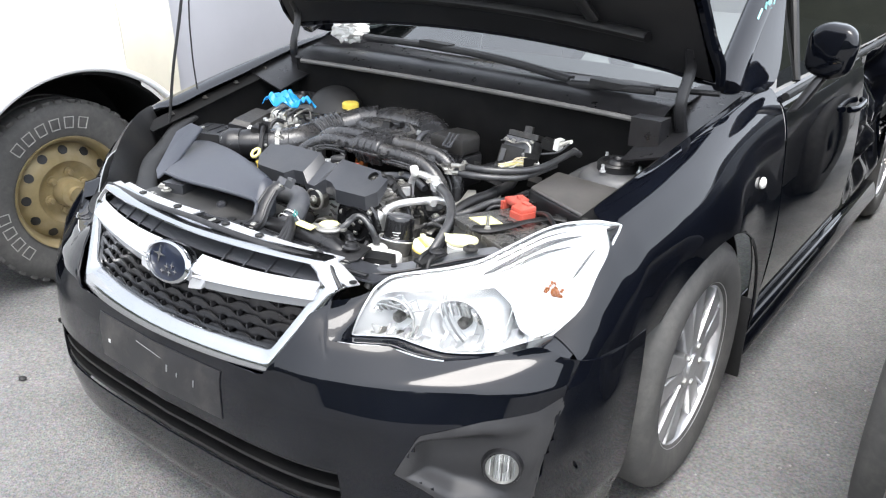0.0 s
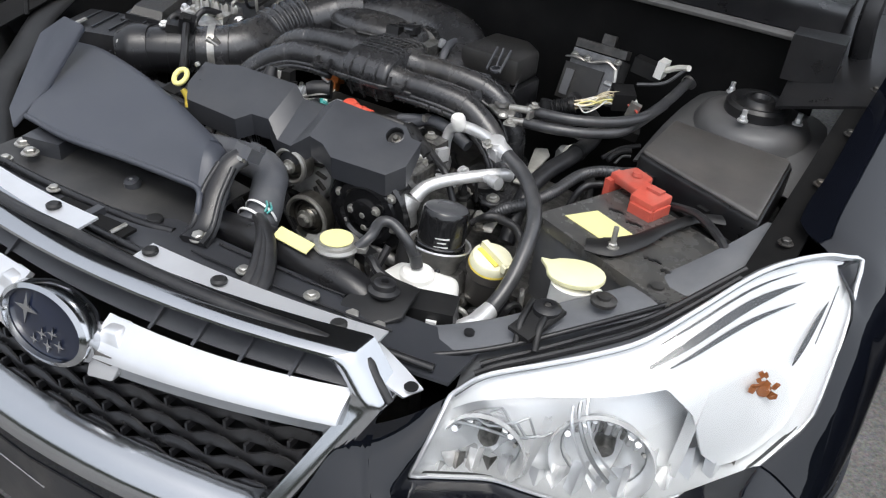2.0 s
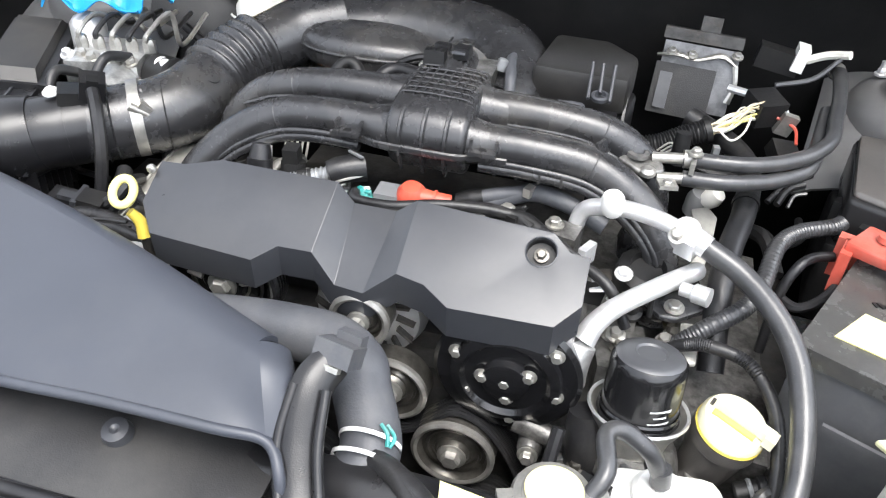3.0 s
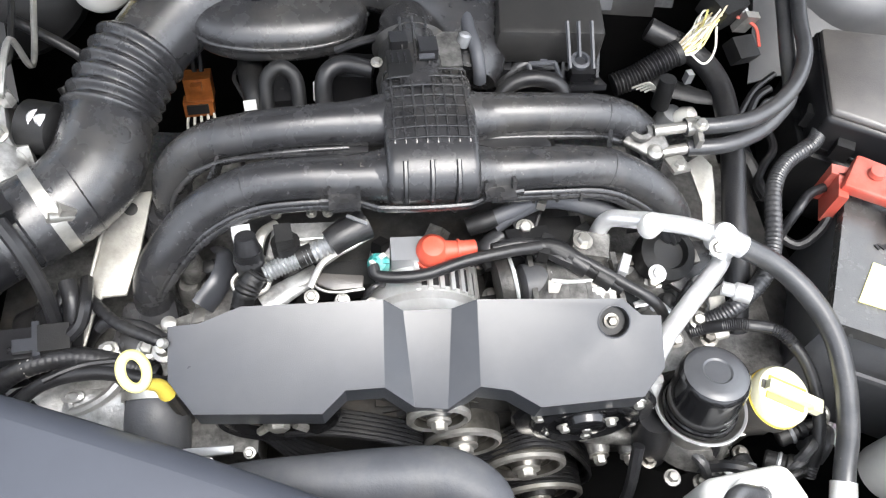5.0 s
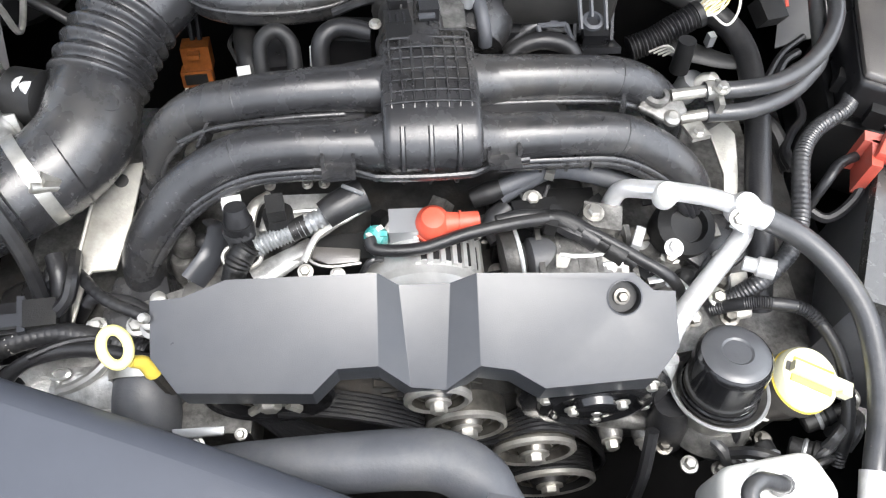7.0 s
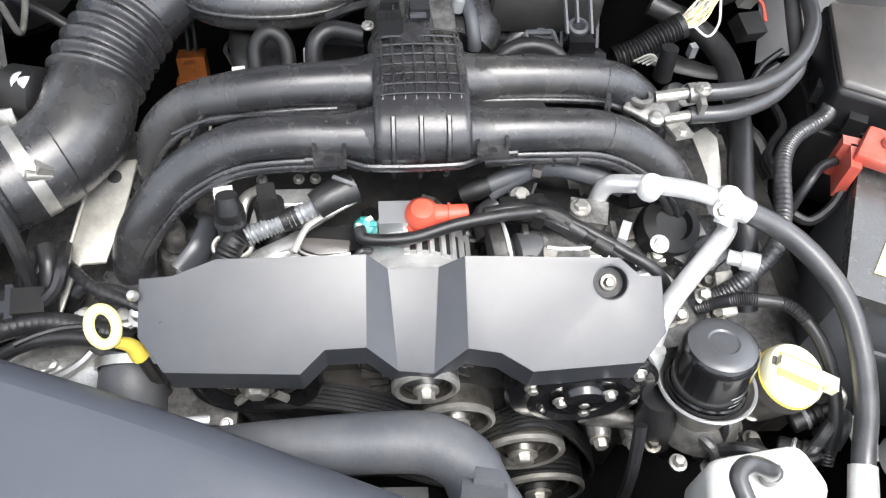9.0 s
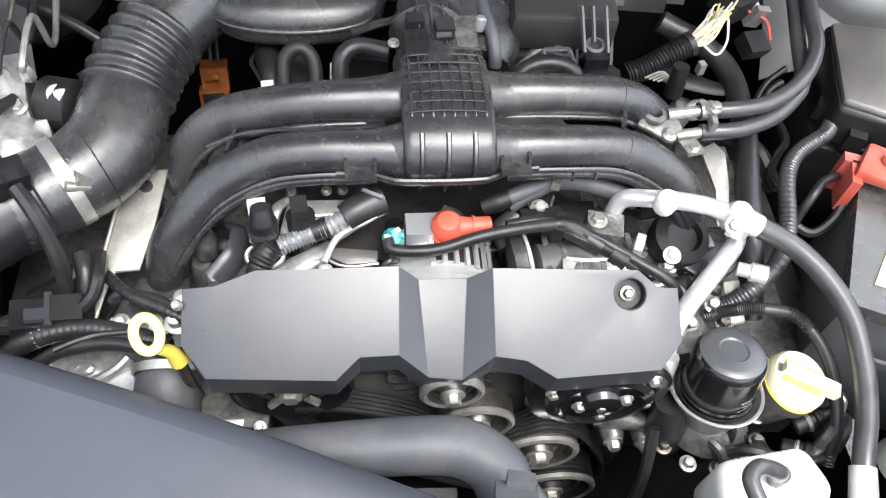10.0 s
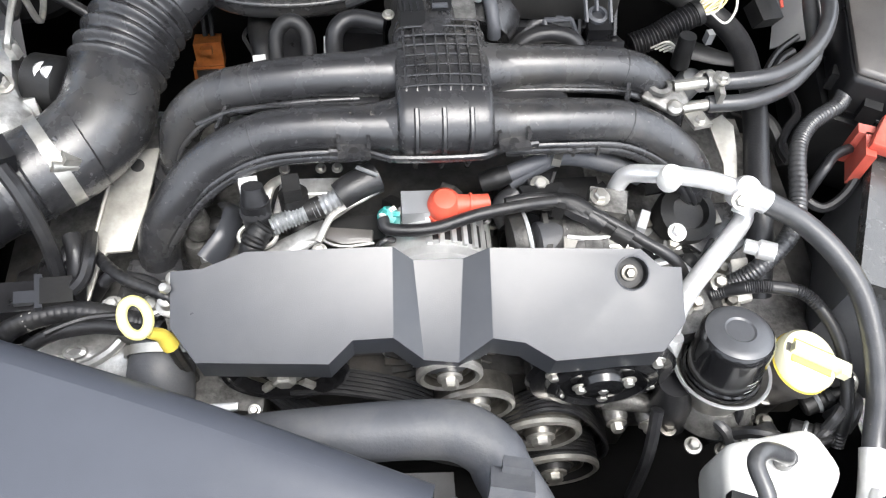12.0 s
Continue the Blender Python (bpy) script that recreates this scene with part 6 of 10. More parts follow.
# ---- throttle body ----
tb = thing("throttle_body", (0.0, 0.78, 0.77), "cast throttle body with black plugs", "throttle body")
add_rev("barrel", (0.006, 0.750, 0.792), (0, 1, 0.10), [(0.034, 0), (0.036, 0.02), (0.032, 0.03), (0.032, 0.055), (0.038, 0.06)], IRON, tb, 28)
add_tube("neck", [(0.008, 0.735, 0.808), (0.008, 0.765, 0.814), (0.006, 0.80, 0.812), (0.002, 0.84, 0.800)], [0.028, 0.024, 0.024, 0.026], MANIFOLD, tb, seg=20)
for x in (-0.006, 0.006, 0.018):
    add_tube("neck_rib", [(x, 0.750, 0.836), (x, 0.775, 0.8395), (x, 0.81, 0.838)], 0.0015, MANIFOLD, tb, seg=6)
add_box("motor_housing", (0.040, 0.785, 0.805), (0.022, 0.045, 0.032), GRIMY, tb, (0, 0, 0), 0.006)
add_box("top_plug", (-0.010, 0.751, 0.838), (0.022, 0.020, 0.016), MATT, tb, (-12, 0, 4), 0.003)
for k in range(3):
    add_box("plug_ridge", V((-0.010, 0.751, 0.838)) + V((-0.006 + 0.006 * k, -0.001, 0.0085)), (0.0018, 0.016, 0.002), PLASTIC, tb, (-12, 0, 4), 0)
add_box("plug_neck", (-0.009, 0.780, 0.836), (0.016, 0.018, 0.012), PLASTIC, tb, (-12, 0, 4), 0.003)
add_box("second_plug", (0.017, 0.765, 0.842), (0.017, 0.020, 0.012), PLASTIC, tb, (-8, 0, 2), 0.003)
add_box("plug_tab", (0.015, 0.752, 0.846), (0.014, 0.004, 0.003), HOSE_PALE, tb, (-8, 0, 2), 0.001)
part("bolt_head", hexhead((-0.029, 0.775, 0.815), (0, -0.2, 1), 0.0038, 0.005), STEEL, tb)
add_tube("side_lead", [(-0.067, 0.806, 0.800), (-0.045, 0.807, 0.810), (-0.024, 0.816, 0.810), (-0.012, 0.850, 0.800)], 0.0042, RUBBER, tb, seg=8)
add_tube("vacuum_lead", [(0.063, 0.848, 0.815), (0.062, 0.815, 0.818), (0.067, 0.790, 0.815), (0.070, 0.774, 0.802), (0.071, 0.771, 0.790)], 0.0066, HOSE_PALE, tb, seg=12)
add_rev("white_ring", (0.054, 0.794, 0.815), (0.2, 0.3, 1), [(0.0055, 0), (0.0062, 0.002), (0.0062, 0.012), (0.004, 0.014), (0, 0.014)], SILVERGREY, tb, 14, "pale sensor ring")

# ---- intake manifold ----
im = thing("intake_manifold", (0, 0.68, 0.70), "four-runner black plastic intake manifold", "intake manifold")
prof = [(0.758, 0.800), (0.754, 0.818), (0.742, 0.829), (0.70, 0.834), (0.660, 0.832), (0.643, 0.827), (0.632, 0.817), (0.626, 0.801), (0.632, 0.784), (0.642, 0.768), (0.650, 0.760), (0.758, 0.765)]
bm = B()
prism(bm, [(-0.027, y, z) for y, z in prof], (0.082, 0, 0), 0.011, 4)
part("plenum", bm, MANIFOLD, im, "ribbed plenum", 60)
for k in range(8):
    x = -0.0185 + 0.0093 * k
    bm = B()
    pts = [(x, 0.757, 0.812), (x, 0.752, 0.8255), (x, 0.735, 0.834), (x, 0.70, 0.8362), (x, 0.672, 0.834), (x, 0.662, 0.830)]
    tube(bm, pts, 0.0011, 6, 4, 1.0)
    part("plenum_rib", bm, MANIFOLD, im)
for k in range(8):
    y = 0.668 + 0.0118 * k
    z = 0.8342 if y < 0.737 else 0.8335 - 0.28 * (y - 0.737)
    bm = B()
    tube(bm, [(-0.0245, y, z - 0.012), (-0.0225, y, z - 0.003), (-0.016, y, z + 0.0004), (0.014, y + 0.001, z + 0.0012), (0.044, y, z + 0.0004), (0.0505, y, z - 0.003), (0.0525, y, z - 0.012)], 0.0010, 6, 4, 1.0)
    part("plenum_rib", bm, MANIFOLD, im)
for x in (-0.011, 0.012, 0.035):
    bm = B()
    tube(bm, [(x, 0.648, 0.829), (x, 0.632, 0.818), (x, 0.6255, 0.801), (x, 0.630, 0.782), (x, 0.638, 0.764)], 0.0024, 6, 4)
    part("front_rib", bm, MANIFOLD, im)
# shoulders that sweep from the plenum into each runner
for x0, sg in ((-0.022, -1), (0.050, 1)):
    for y, z in ((0.658, 0.797), (0.712, 0.807)):
        bm = B()
        tube(bm, [(x0 - sg * 0.010, y, z), (x0 + sg * 0.004, y, z), (x0 + sg * 0.018, y, z), (x0 + sg * 0.034, y, z)], [0.0255, 0.0245, 0.0212, 0.0190], 24, 6)
        part("runner_shoulder", bm, MANIFOLD, im)
RUN = {
    "FR": [(0.020, 0.658, 0.794), (0.045, 0.658, 0.796), (0.070, 0.658, 0.797), (0.121, 0.659, 0.797), (0.177, 0.662, 0.789), (0.222, 0.654, 0.766), (0.251, 0.643, 0.735), (0.262, 0.635, 0.69)],
    "RR": [(0.020, 0.714, 0.806), (0.045, 0.714, 0.807), (0.070, 0.714, 0.808), (0.125, 0.714, 0.808), (0.180, 0.717, 0.800), (0.213, 0.717, 0.783), (0.236, 0.715, 0.752), (0.245, 0.71, 0.70)],
    "FL": [(-0.010, 0.656, 0.794), (-0.034, 0.656, 0.796), (-0.058, 0.656, 0.797), (-0.103, 0.657, 0.797), (-0.148, 0.656, 0.789), (-0.193, 0.645, 0.766), (-0.226, 0.626, 0.734), (-0.244, 0.613, 0.70), (-0.25, 0.60, 0.655)],
    "RL": [(-0.010, 0.710, 0.806), (-0.034, 0.709, 0.807), (-0.058, 0.708, 0.808), (-0.102, 0.706, 0.808), (-0.147, 0.706, 0.801), (-0.190, 0.708, 0.784), (-0.222, 0.703, 0.75), (-0.232, 0.695, 0.70)],
}
for key, pts in RUN.items():
    n = len(pts)
    add_tube("runner", pts, [0.0235, 0.0222, 0.0204] + [0.0188] * (n - 3), MANIFOLD, im, seg=24, sub=8)
    if key[0] == "F":
        sgn = 1 if key == "FR" else -1
        add_tube("seam_flange", [V(p) + V((0, -0.0195, -0.010)) for p in pts[2:]], 0.0026, MANIFOLD, im, flat=1.3, sub=6)
        add_tube("seam_flange", [V(p) + V((-sgn * 0.002, -0.0165, -0.017)) for p in pts[2:]], 0.006, MANIFOLD, im, sub=6)
    else:
        add_tube("seam_flange", [V(p) + V((0, -0.0195, -0.010)) for p in pts[2:]], 0.003, MANIFOLD, im, sub=6)
    for k in (4,):
        p = V(pts[k])
        add_rev("mould_line", p, V(pts[k + 1]) - V(pts[k - 1]), [(0.0188, -0.0006), (0.0193, 0), (0.0188, 0.0006)], MANIFOLD, im, 24, "", (False, False))
# troughs between the runner pairs, with raised rims
for sgn in (1, -1):
    bm = B()
    prism(bm, [(sgn * 0.040, 0.668, 0.789), (sgn * 0.118, 0.674, 0.790), (sgn * 0.128, 0.686, 0.792), (sgn * 0.118, 0.700, 0.795), (sgn * 0.040, 0.702, 0.795)], (0, 0, 0.006), 0.002)
    part("trough", bm, PLASTIC, im, "dusty trough between runners")
    add_tube("trough_rim", [(sgn * 0.046, 0.672, 0.806), (sgn * 0.08, 0.6765, 0.805), (sgn * 0.12, 0.678, 0.803), (sgn * 0.165, 0.680, 0.797), (sgn * 0.20, 0.676, 0.784)], 0.0018, MANIFOLD, im, seg=6)
    add_tube("trough_rim", [(sgn * 0.046, 0.698, 0.800), (sgn * 0.08, 0.6955, 0.802), (sgn * 0.12, 0.6955, 0.802), (sgn * 0.16, 0.698, 0.798), (sgn * 0.19, 0.700, 0.788)], 0.0018, MANIFOLD, im, seg=6)
    for k in range(4):
        x = sgn * (0.085 + 0.022 * k)
        add_box("flange_rib", (x, 0.640, 0.7785), (0.0025, 0.006, 0.010), MANIFOLD, im, (0, 0, 0), 0)
# lip round the foot of the plenum
add_tube("plenum_lip", [(-0.085, 0.636, 0.790), (-0.056, 0.633, 0.792), (-0.040, 0.627, 0.793), (-0.030, 0.6235, 0.794), (0.006, 0.622, 0.7945), (0.042, 0.6235, 0.794), (0.052, 0.627, 0.793), (0.068, 0.634, 0.792), (0.095, 0.639, 0.790)], 0.0026, MANIFOLD, im, seg=8, flat=1.6)
for (x, y, z) in ((-0.064, 0.629, 0.799), (0.072, 0.634, 0.800)):
    bm = B()
    box(bm, (x, y, z), (0.027, 0.020, 0.004), (-8, 0, 3), 0.0015)
    for dx in (-0.0125, 0.0125):
        box(bm, (x + dx, y + 0.006, z + 0.006), (0.003, 0.012, 0.008), (-8, 0, 3), 0.001)
    tab = part("mounting_tab", bm, MANIFOLD, im)
    add_rev("tab_hole", (x, y - 0.002, z + 0.0022), (0, -0.1, 1), [(0.0042, -0.001), (0.0042, 0.0004), (0, 0.0004)], MATT, im, 14)
bm = B()
prism(bm, [(0.175, 0.675, 0.808), (0.182, 0.694, 0.806), (0.186, 0.694, 0.792), (0.180, 0.675, 0.79)], (0.003, 0, 0), 0)
part("cable_fin", bm, MANIFOLD, im)
bm = B()
prism(bm, [(-0.182, 0.662, 0.795), (-0.176, 0.69, 0.792), (-0.176, 0.69, 0.775), (-0.182, 0.665, 0.772)], (0.003, 0, 0), 0)
part("cable_fin", bm, MANIFOLD, im)
# port flanges under the runner ends
for p in ((0.262, 0.632, 0.675), (0.247, 0.71, 0.685), (-0.252, 0.598, 0.645), (-0.234, 0.692, 0.685)):
    add_rev("port_flange", p, (0, 0, 1), [(0.030, -0.02), (0.032, 0.0), (0.028, 0.012), (0.022, 0.02)], MANIFOLD, im, 20)

for (x, y, z), sg in (((-0.252, 0.575, 0.672), -1), ((0.275, 0.600, 0.695), 1)):
    bm = B()
    prism(bm, [(x - 0.032, y - 0.012, z), (x - 0.022, y + 0.030, z + 0.004), (x + 0.024, y + 0.030, z + 0.004), (x + 0.034, y - 0.010, z), (x + 0.006, y - 0.030, z - 0.004), (x - 0.010, y - 0.030, z - 0.004)], (0, 0, 0.007), 0.003)
    part("port_foot", bm, MANIFOLD, im)
    part("port_bolt", hexhead((x + 0.002, y - 0.018, z + 0.006), (0, -0.2, 1), 0.0065, 0.007), STEEL, im)


# ---- belt cover ----
bc_ = thing("belt_cover", (0, 0.49, 0.70), "charcoal plastic belt cover with a centre notch", "engine cover")
P = {"l": (-0.206, 0.484, 0.774), "tl0": (-0.204, 0.520, 0.797), "tl1": (-0.180, 0.521, 0.798), "tl2": (-0.148, 0.531, 0.8035), "V1": (-0.036, 0.531, 0.8035), "v3": (-0.038, 0.470, 0.768),
     "n2": (-0.069, 0.470, 0.767), "n1": (-0.088, 0.455, 0.758), "bl": (-0.188, 0.461, 0.759),
     "C1": (-0.020, 0.529, 0.786), "C2": (0.020, 0.528, 0.787), "V3": (-0.014, 0.460, 0.746), "V3r": (0.013, 0.456, 0.747),
     "V2": (0.039, 0.527, 0.803), "v4": (0.039, 0.466, 0.767), "n3": (0.064, 0.462, 0.765), "n4": (0.088, 0.449, 0.757), "br": (0.175, 0.452, 0.758), "r": (0.194, 0.472, 0.769), "tr": (0.193, 0.510, 0.790), "tr1": (0.176, 0.511, 0.791), "tr2": (0.160, 0.523, 0.799)}
hn = V((0, -0.527, 0.85))
hc = V((0.1525, 0.507, 0.7885))
bm = B()
vs = {k: bm.verts.new(p) for k, p in P.items()}
for f in (("l", "bl", "n1", "n2", "v3", "V1", "tl2", "tl1", "tl0"), ("V1", "v3", "V3", "C1"), ("C1", "V3", "V3r", "C2"), ("C2", "V3r", "v4", "V2")):
    bm.faces.new([vs[k] for k in f])
loop = [vs[k] for k in ("V2", "v4", "n3", "n4", "br", "r", "tr", "tr1", "tr2")]
es = []
for a, b in zip(loop, loop[1:] + loop[:1]):
    es.append(bm.edges.get((a, b)) or bm.edges.new((a, b)))
ha, hb, _ = frame_of(hn)
ring = [bm.verts.new(hc + ha * 0.0132 * math.cos(2 * math.pi * k / 28) + hb * 0.0132 * math.sin(2 * math.pi * k / 28)) for k in range(28)]
es += [bm.edges.new((ring[k], ring[(k + 1) % 28])) for k in range(28)]
bmesh.ops.triangle_fill(bm, edges=es, use_beauty=True, use_dissolve=False, normal=hn)
bmesh.ops.recalc_face_normals(bm, faces=bm.faces[:])
if sum(f.normal.z for f in bm.faces) < 0:
    bmesh.ops.reverse_faces(bm, faces=bm.faces[:])
inner = set(ring)
rim = [e for e in bm.edges if len(e.link_faces) == 1 and not (e.verts[0] in inner and e.verts[1] in inner)]
got = bmesh.ops.extrude_edge_only(bm, edges=rim)
for v in [x for x in got["geom"] if isinstance(x, bmesh.types.BMVert)]:
    v.co += V((0, 0.004 if v.co.y < 0.5 else -0.002, -0.034 if v.co.y < 0.5 else -0.02))
sharp = [e for e in bm.edges if len(e.link_faces) == 2 and e.calc_face_angle(0) > 0.12]
bmesh.ops.bevel(bm, geom=sharp, offset=0.0026, segments=3, affect="EDGES", profile=0.6, clamp_overlap=True)
bmesh.ops.triangulate(bm, faces=[f for f in bm.faces if len(f.verts) > 4])
shell = part("shell", bm, PLASTIC_GREY, bc_, "", 24)
add_rev("bolt_well", V((0.1525, 0.507, 0.7885)) - hn * 0.010, hn, [(0.0132, 0.0105), (0.0122, 0.001), (0.0, 0.0)], MATT, bc_, 28, "", (False, False))
add_rev("well_rim", V((0.1525, 0.507, 0.7885)), hn, [(0.0135, -0.001), (0.0141, 0.0006), (0.0129, 0.001), (0.0122, -0.002)], PLASTIC_GREY, bc_, 32, "", (False, False))
part("cover_bolt", hexhead(V((0.1525, 0.507, 0.7885)) - hn * 0.0085, hn, 0.0044, 0.006), WORNSTEEL, bc_)
add_rev("edge_stud", (-0.206, 0.507, 0.793), (-0.3, -0.2, 1), [(0.0038, 0), (0.0044, 0.003), (0.0032, 0.006), (0, 0.0065)], STEEL, bc_, 16)

# ---- belt drive ----
def pulley(name, o, r, label, mat, w=0.022, grooves=0, rim=None, dish=0.4):
    t = thing(name, o, label, "pulley", "belt pulleys")
    o = V(o)
    pr = [(r * 0.55, -w)]
    if grooves:
        pr += [(r, -w)]
        for k in range(grooves):
            a = -w + w * (k + 0.5) / grooves
            pr += [(r, a - w * 0.3 / grooves), (r - 0.0025, a), (r, a + w * 0.3 / grooves)]
        pr += [(r, 0)]
    else:
        pr += [(r, -w), (r, 0)]
    pr += [(r - 0.003, 0.002), (r - 0.006, 0.0), (r * 0.78, -0.007), (r * 0.55, -0.008), (r * dish, -0.004), (r * dish * 0.9, 0.001), (0, 0.001)]
    add_rev("wheel", o, (0, -1, 0), pr, mat, t, 44)
    add_rev("rim", o, (0, -1, 0), [(r + 0.0004, -0.0035), (r + 0.0004, 0.0006), (r - 0.0028, 0.0027), (r - 0.0060, 0.0008)], rim or STEEL, t, 44, "" if rim else "bright worn rim", (False, False))
    for f in (0.70, 0.48):
        add_rev("face_ring", o, (0, -1, 0), [(r * f, -0.009), (r * f - 0.001, -0.0045), (r * f - 0.003, -0.0045), (r * f - 0.004, -0.009)], WORNSTEEL, t, 32, "", (False, False))
    part("centre_bolt", hexhead(o + V((0, -0.001, 0)), (0, -1, 0), min(0.0095, r * 0.26), 0.010), STEEL, t)
    return t


pulley("idler_pulley", (0.008, 0.460, 0.712), 0.0275, "small bright-rimmed idler pulley", WORNSTEEL)
pulley("tensioner_pulley", (0.036, 0.461, 0.634), 0.0365, "smooth steel tensioner pulley", WORNSTEEL)
pulley("crank_pulley", (0.103, 0.449, 0.581), 0.0400, "grooved steel drive pulley", WORNSTEEL, 0.03, 6)
pulley("lower_pulley", (0.130, 0.440, 0.490), 0.048, "dark grooved lower pulley", MATT, 0.035, 7)
pp = pulley("steering_pump_pulley", (-0.127, 0.471, 0.710), 0.053, "dark spoked pump pulley", GLOSSBLACK, 0.024, 5, rim=GLOSSBLACK)
for k in range(5):
    a = radians(72 * k + 20)
    add_tube("slot_edge", [(-0.127 + 0.020 * math.cos(a), 0.470, 0.710 + 0.020 * math.sin(a)), (-0.127 + 0.034 * math.cos(a), 0.470, 0.710 + 0.034 * math.sin(a))], 0.004, STEEL, pp, seg=6)
belt = thing("drive_belt", (0, 0.46, 0.55), "black ribbed drive belt", "belt")
for k in range(6):
    y = 0.458 + 0.0042 * k
    add_tube("belt_rib", [(-0.127, y + 0.015, 0.663), (-0.08, y + 0.010, 0.668), (-0.02, y, 0.655), (0.03, y, 0.592), (0.06, y, 0.590), (0.104, y, 0.628), (0.150, y, 0.59), (0.19, y, 0.48), (0.13, y, 0.414), (0.05, y, 0.46), (-0.10, y, 0.60), (-0.15, y + 0.015, 0.668)], 0.0026, RUBBER, belt, seg=6, sub=5)
# compressor clutch
cp = thing("compressor", (0.14, 0.47, 0.60), "black air-conditioning compressor with bolted clutch plate", "compressor")
add_rev("clutch_rotor", (0.142, 0.462, 0.684), (0, -1, 0), [(0.03, -0.035), (0.064, -0.034), (0.066, -0.004), (0.062, 0.0), (0.050, 0.001), (0.048, 0.006), (0.040, 0.008), (0.036, 0.004), (0.022, 0.004), (0.020, 0.010), (0.014, 0.012), (0, 0.012)], GLOSSBLACK, cp, 44)
for k, (dx, dz) in enumerate(((-0.045, 0.018), (0.040, 0.036), (-0.020, 0.002), (0.020, 0.012), (0.003, -0.018), (0.008, -0.046), (-0.034, -0.022), (0.0, 0.0), (0.045, -0.010))):
    part("clutch_bolt", hexhead((0.142 + dx, 0.461 if abs(dx) + abs(dz) > 0.045 else 0.455, 0.684 + dz), (0, -1, 0), 0.0048, 0.006), STEEL, cp)
add_rev("body", (0.142, 0.498, 0.684), (0, 1, 0), [(0.055, 0), (0.058, 0.01), (0.058, 0.10), (0.045, 0.11)], GRIMY, cp, 28)
for k in range(6):
    add_box("body_rib", (0.105 + 0.016 * k, 0.56, 0.738 - 0.004 * abs(k - 2.5)), (0.005, 0.09, 0.012), GRIMY, cp, (0, 0, 0), 0.001)
# alternator
al = thing("alternator", (0.0, 0.53, 0.70), "finned aluminium alternator with red terminal cap", "alternator")
add_rev("front_housing", (0.003, 0.492, 0.690), (0, 1, 0), [(0.03, 0), (0.050, 0.006), (0.055, 0.02), (0.055, 0.035), (0.052, 0.04), (0.052, 0.07), (0.057, 0.075), (0.056, 0.112), (0.04, 0.12)], M("clean_cast_aluminium", (0.66, 0.66, 0.65), 0.34, 0.6, 0.15, 40, 0.2, 350, dirt=(0.28, 0.26, 0.24), dirt_amt=0.5), al, 36)
for k in range(20):
    a = radians(-10 + 200 * k / 19)
    c = V((0.003 + 0.055 * math.cos(a), 0.585, 0.690 + 0.055 * math.sin(a)))
    if not 4 <= k <= 10:
        continue
    add_box("fin", c, (0.011, 0.034, 0.0042), MATS["clean_cast_aluminium"], al, (0, -math.degrees(a), 0), 0.0008)
for k in range(19):
    a = radians(-4.75 + 200 * k / 19)
    c = V((0.003 + 0.0552 * math.cos(a), 0.583, 0.690 + 0.0552 * math.sin(a)))
    if not 4 <= k <= 9:
        continue
    add_box("slot", c, (0.006, 0.022, 0.0050), MATT, al, (0, -math.degrees(a), 0), 0)
for k in range(14):
    a = radians(-60 + 300 * k / 13)
    c = V((0.003 + 0.040 * math.cos(a), 0.489, 0.690 + 0.040 * math.sin(a)))
    add_box("front_fin", c, (0.018, 0.006, 0.003), IRON, al, (0, -math.degrees(a) + 25, 0), 0.0006)
bm = B()
rev(bm, (0.012, 0.601, 0.756), (0, -0.15, 1), [(0.0150, -0.010), (0.0150, 0.0), (0.0142, 0.007), (0.0095, 0.013), (0, 0.015)], 24)
rev(bm, (0.012, 0.601, 0.752), (0, -0.15, 1), [(0.0158, -0.008), (0.0166, -0.003), (0.0158, 0.001)], 24)
tube(bm, [(0.016, 0.600, 0.757), (0.034, 0.601, 0.757), (0.051, 0.603, 0.756)], [0.011, 0.0085, 0.0078], 14, 5)
tube(bm, [(0.034, 0.601, 0.757), (0.036, 0.601, 0.7569)], 0.0102, 14, 2)
part("terminal_cap", bm, REDCAP, al, "orange-red rubber terminal cap")
add_rev("voltage_plug", (-0.036, 0.597, 0.744), (-0.1, -0.5, 1), [(0.0095, -0.006), (0.0105, 0.0), (0.0100, 0.010), (0.0070, 0.014), (0, 0.0145)], TEAL, al, 16, "pale teal plug")
for k in range(4):
    a = 1.1 * k
    add_box("plug_crumb", (-0.036 + 0.006 * math.cos(a), 0.592 + 0.006 * math.sin(a), 0.7575), (0.006, 0.004, 0.003), WIREWHITE if k % 2 else TEAL, al, (10, 8 * k, 40 * k), 0.001)
add_box("plug_shell", (-0.010, 0.605, 0.748), (0.030, 0.024, 0.018), SILVERGREY, al, (0, 0, 0), 0.003)
add_tube("charge_cable", [(0.066, 0.600, 0.757), (0.09, 0.604, 0.758), (0.118, 0.600, 0.756), (0.15, 0.586, 0.752), (0.185, 0.567, 0.742), (0.215, 0.55, 0.732), (0.235, 0.54, 0.70)], 0.0054, RUBBER, al, seg=10)
add_tube("plug_lead", [(-0.042, 0.588, 0.758), (-0.036, 0.578, 0.756), (0.0, 0.576, 0.758), (0.04, 0.586, 0.762), (0.08, 0.594, 0.762), (0.11, 0.600, 0.758)], 0.0055, RUBBER, al, seg=10)

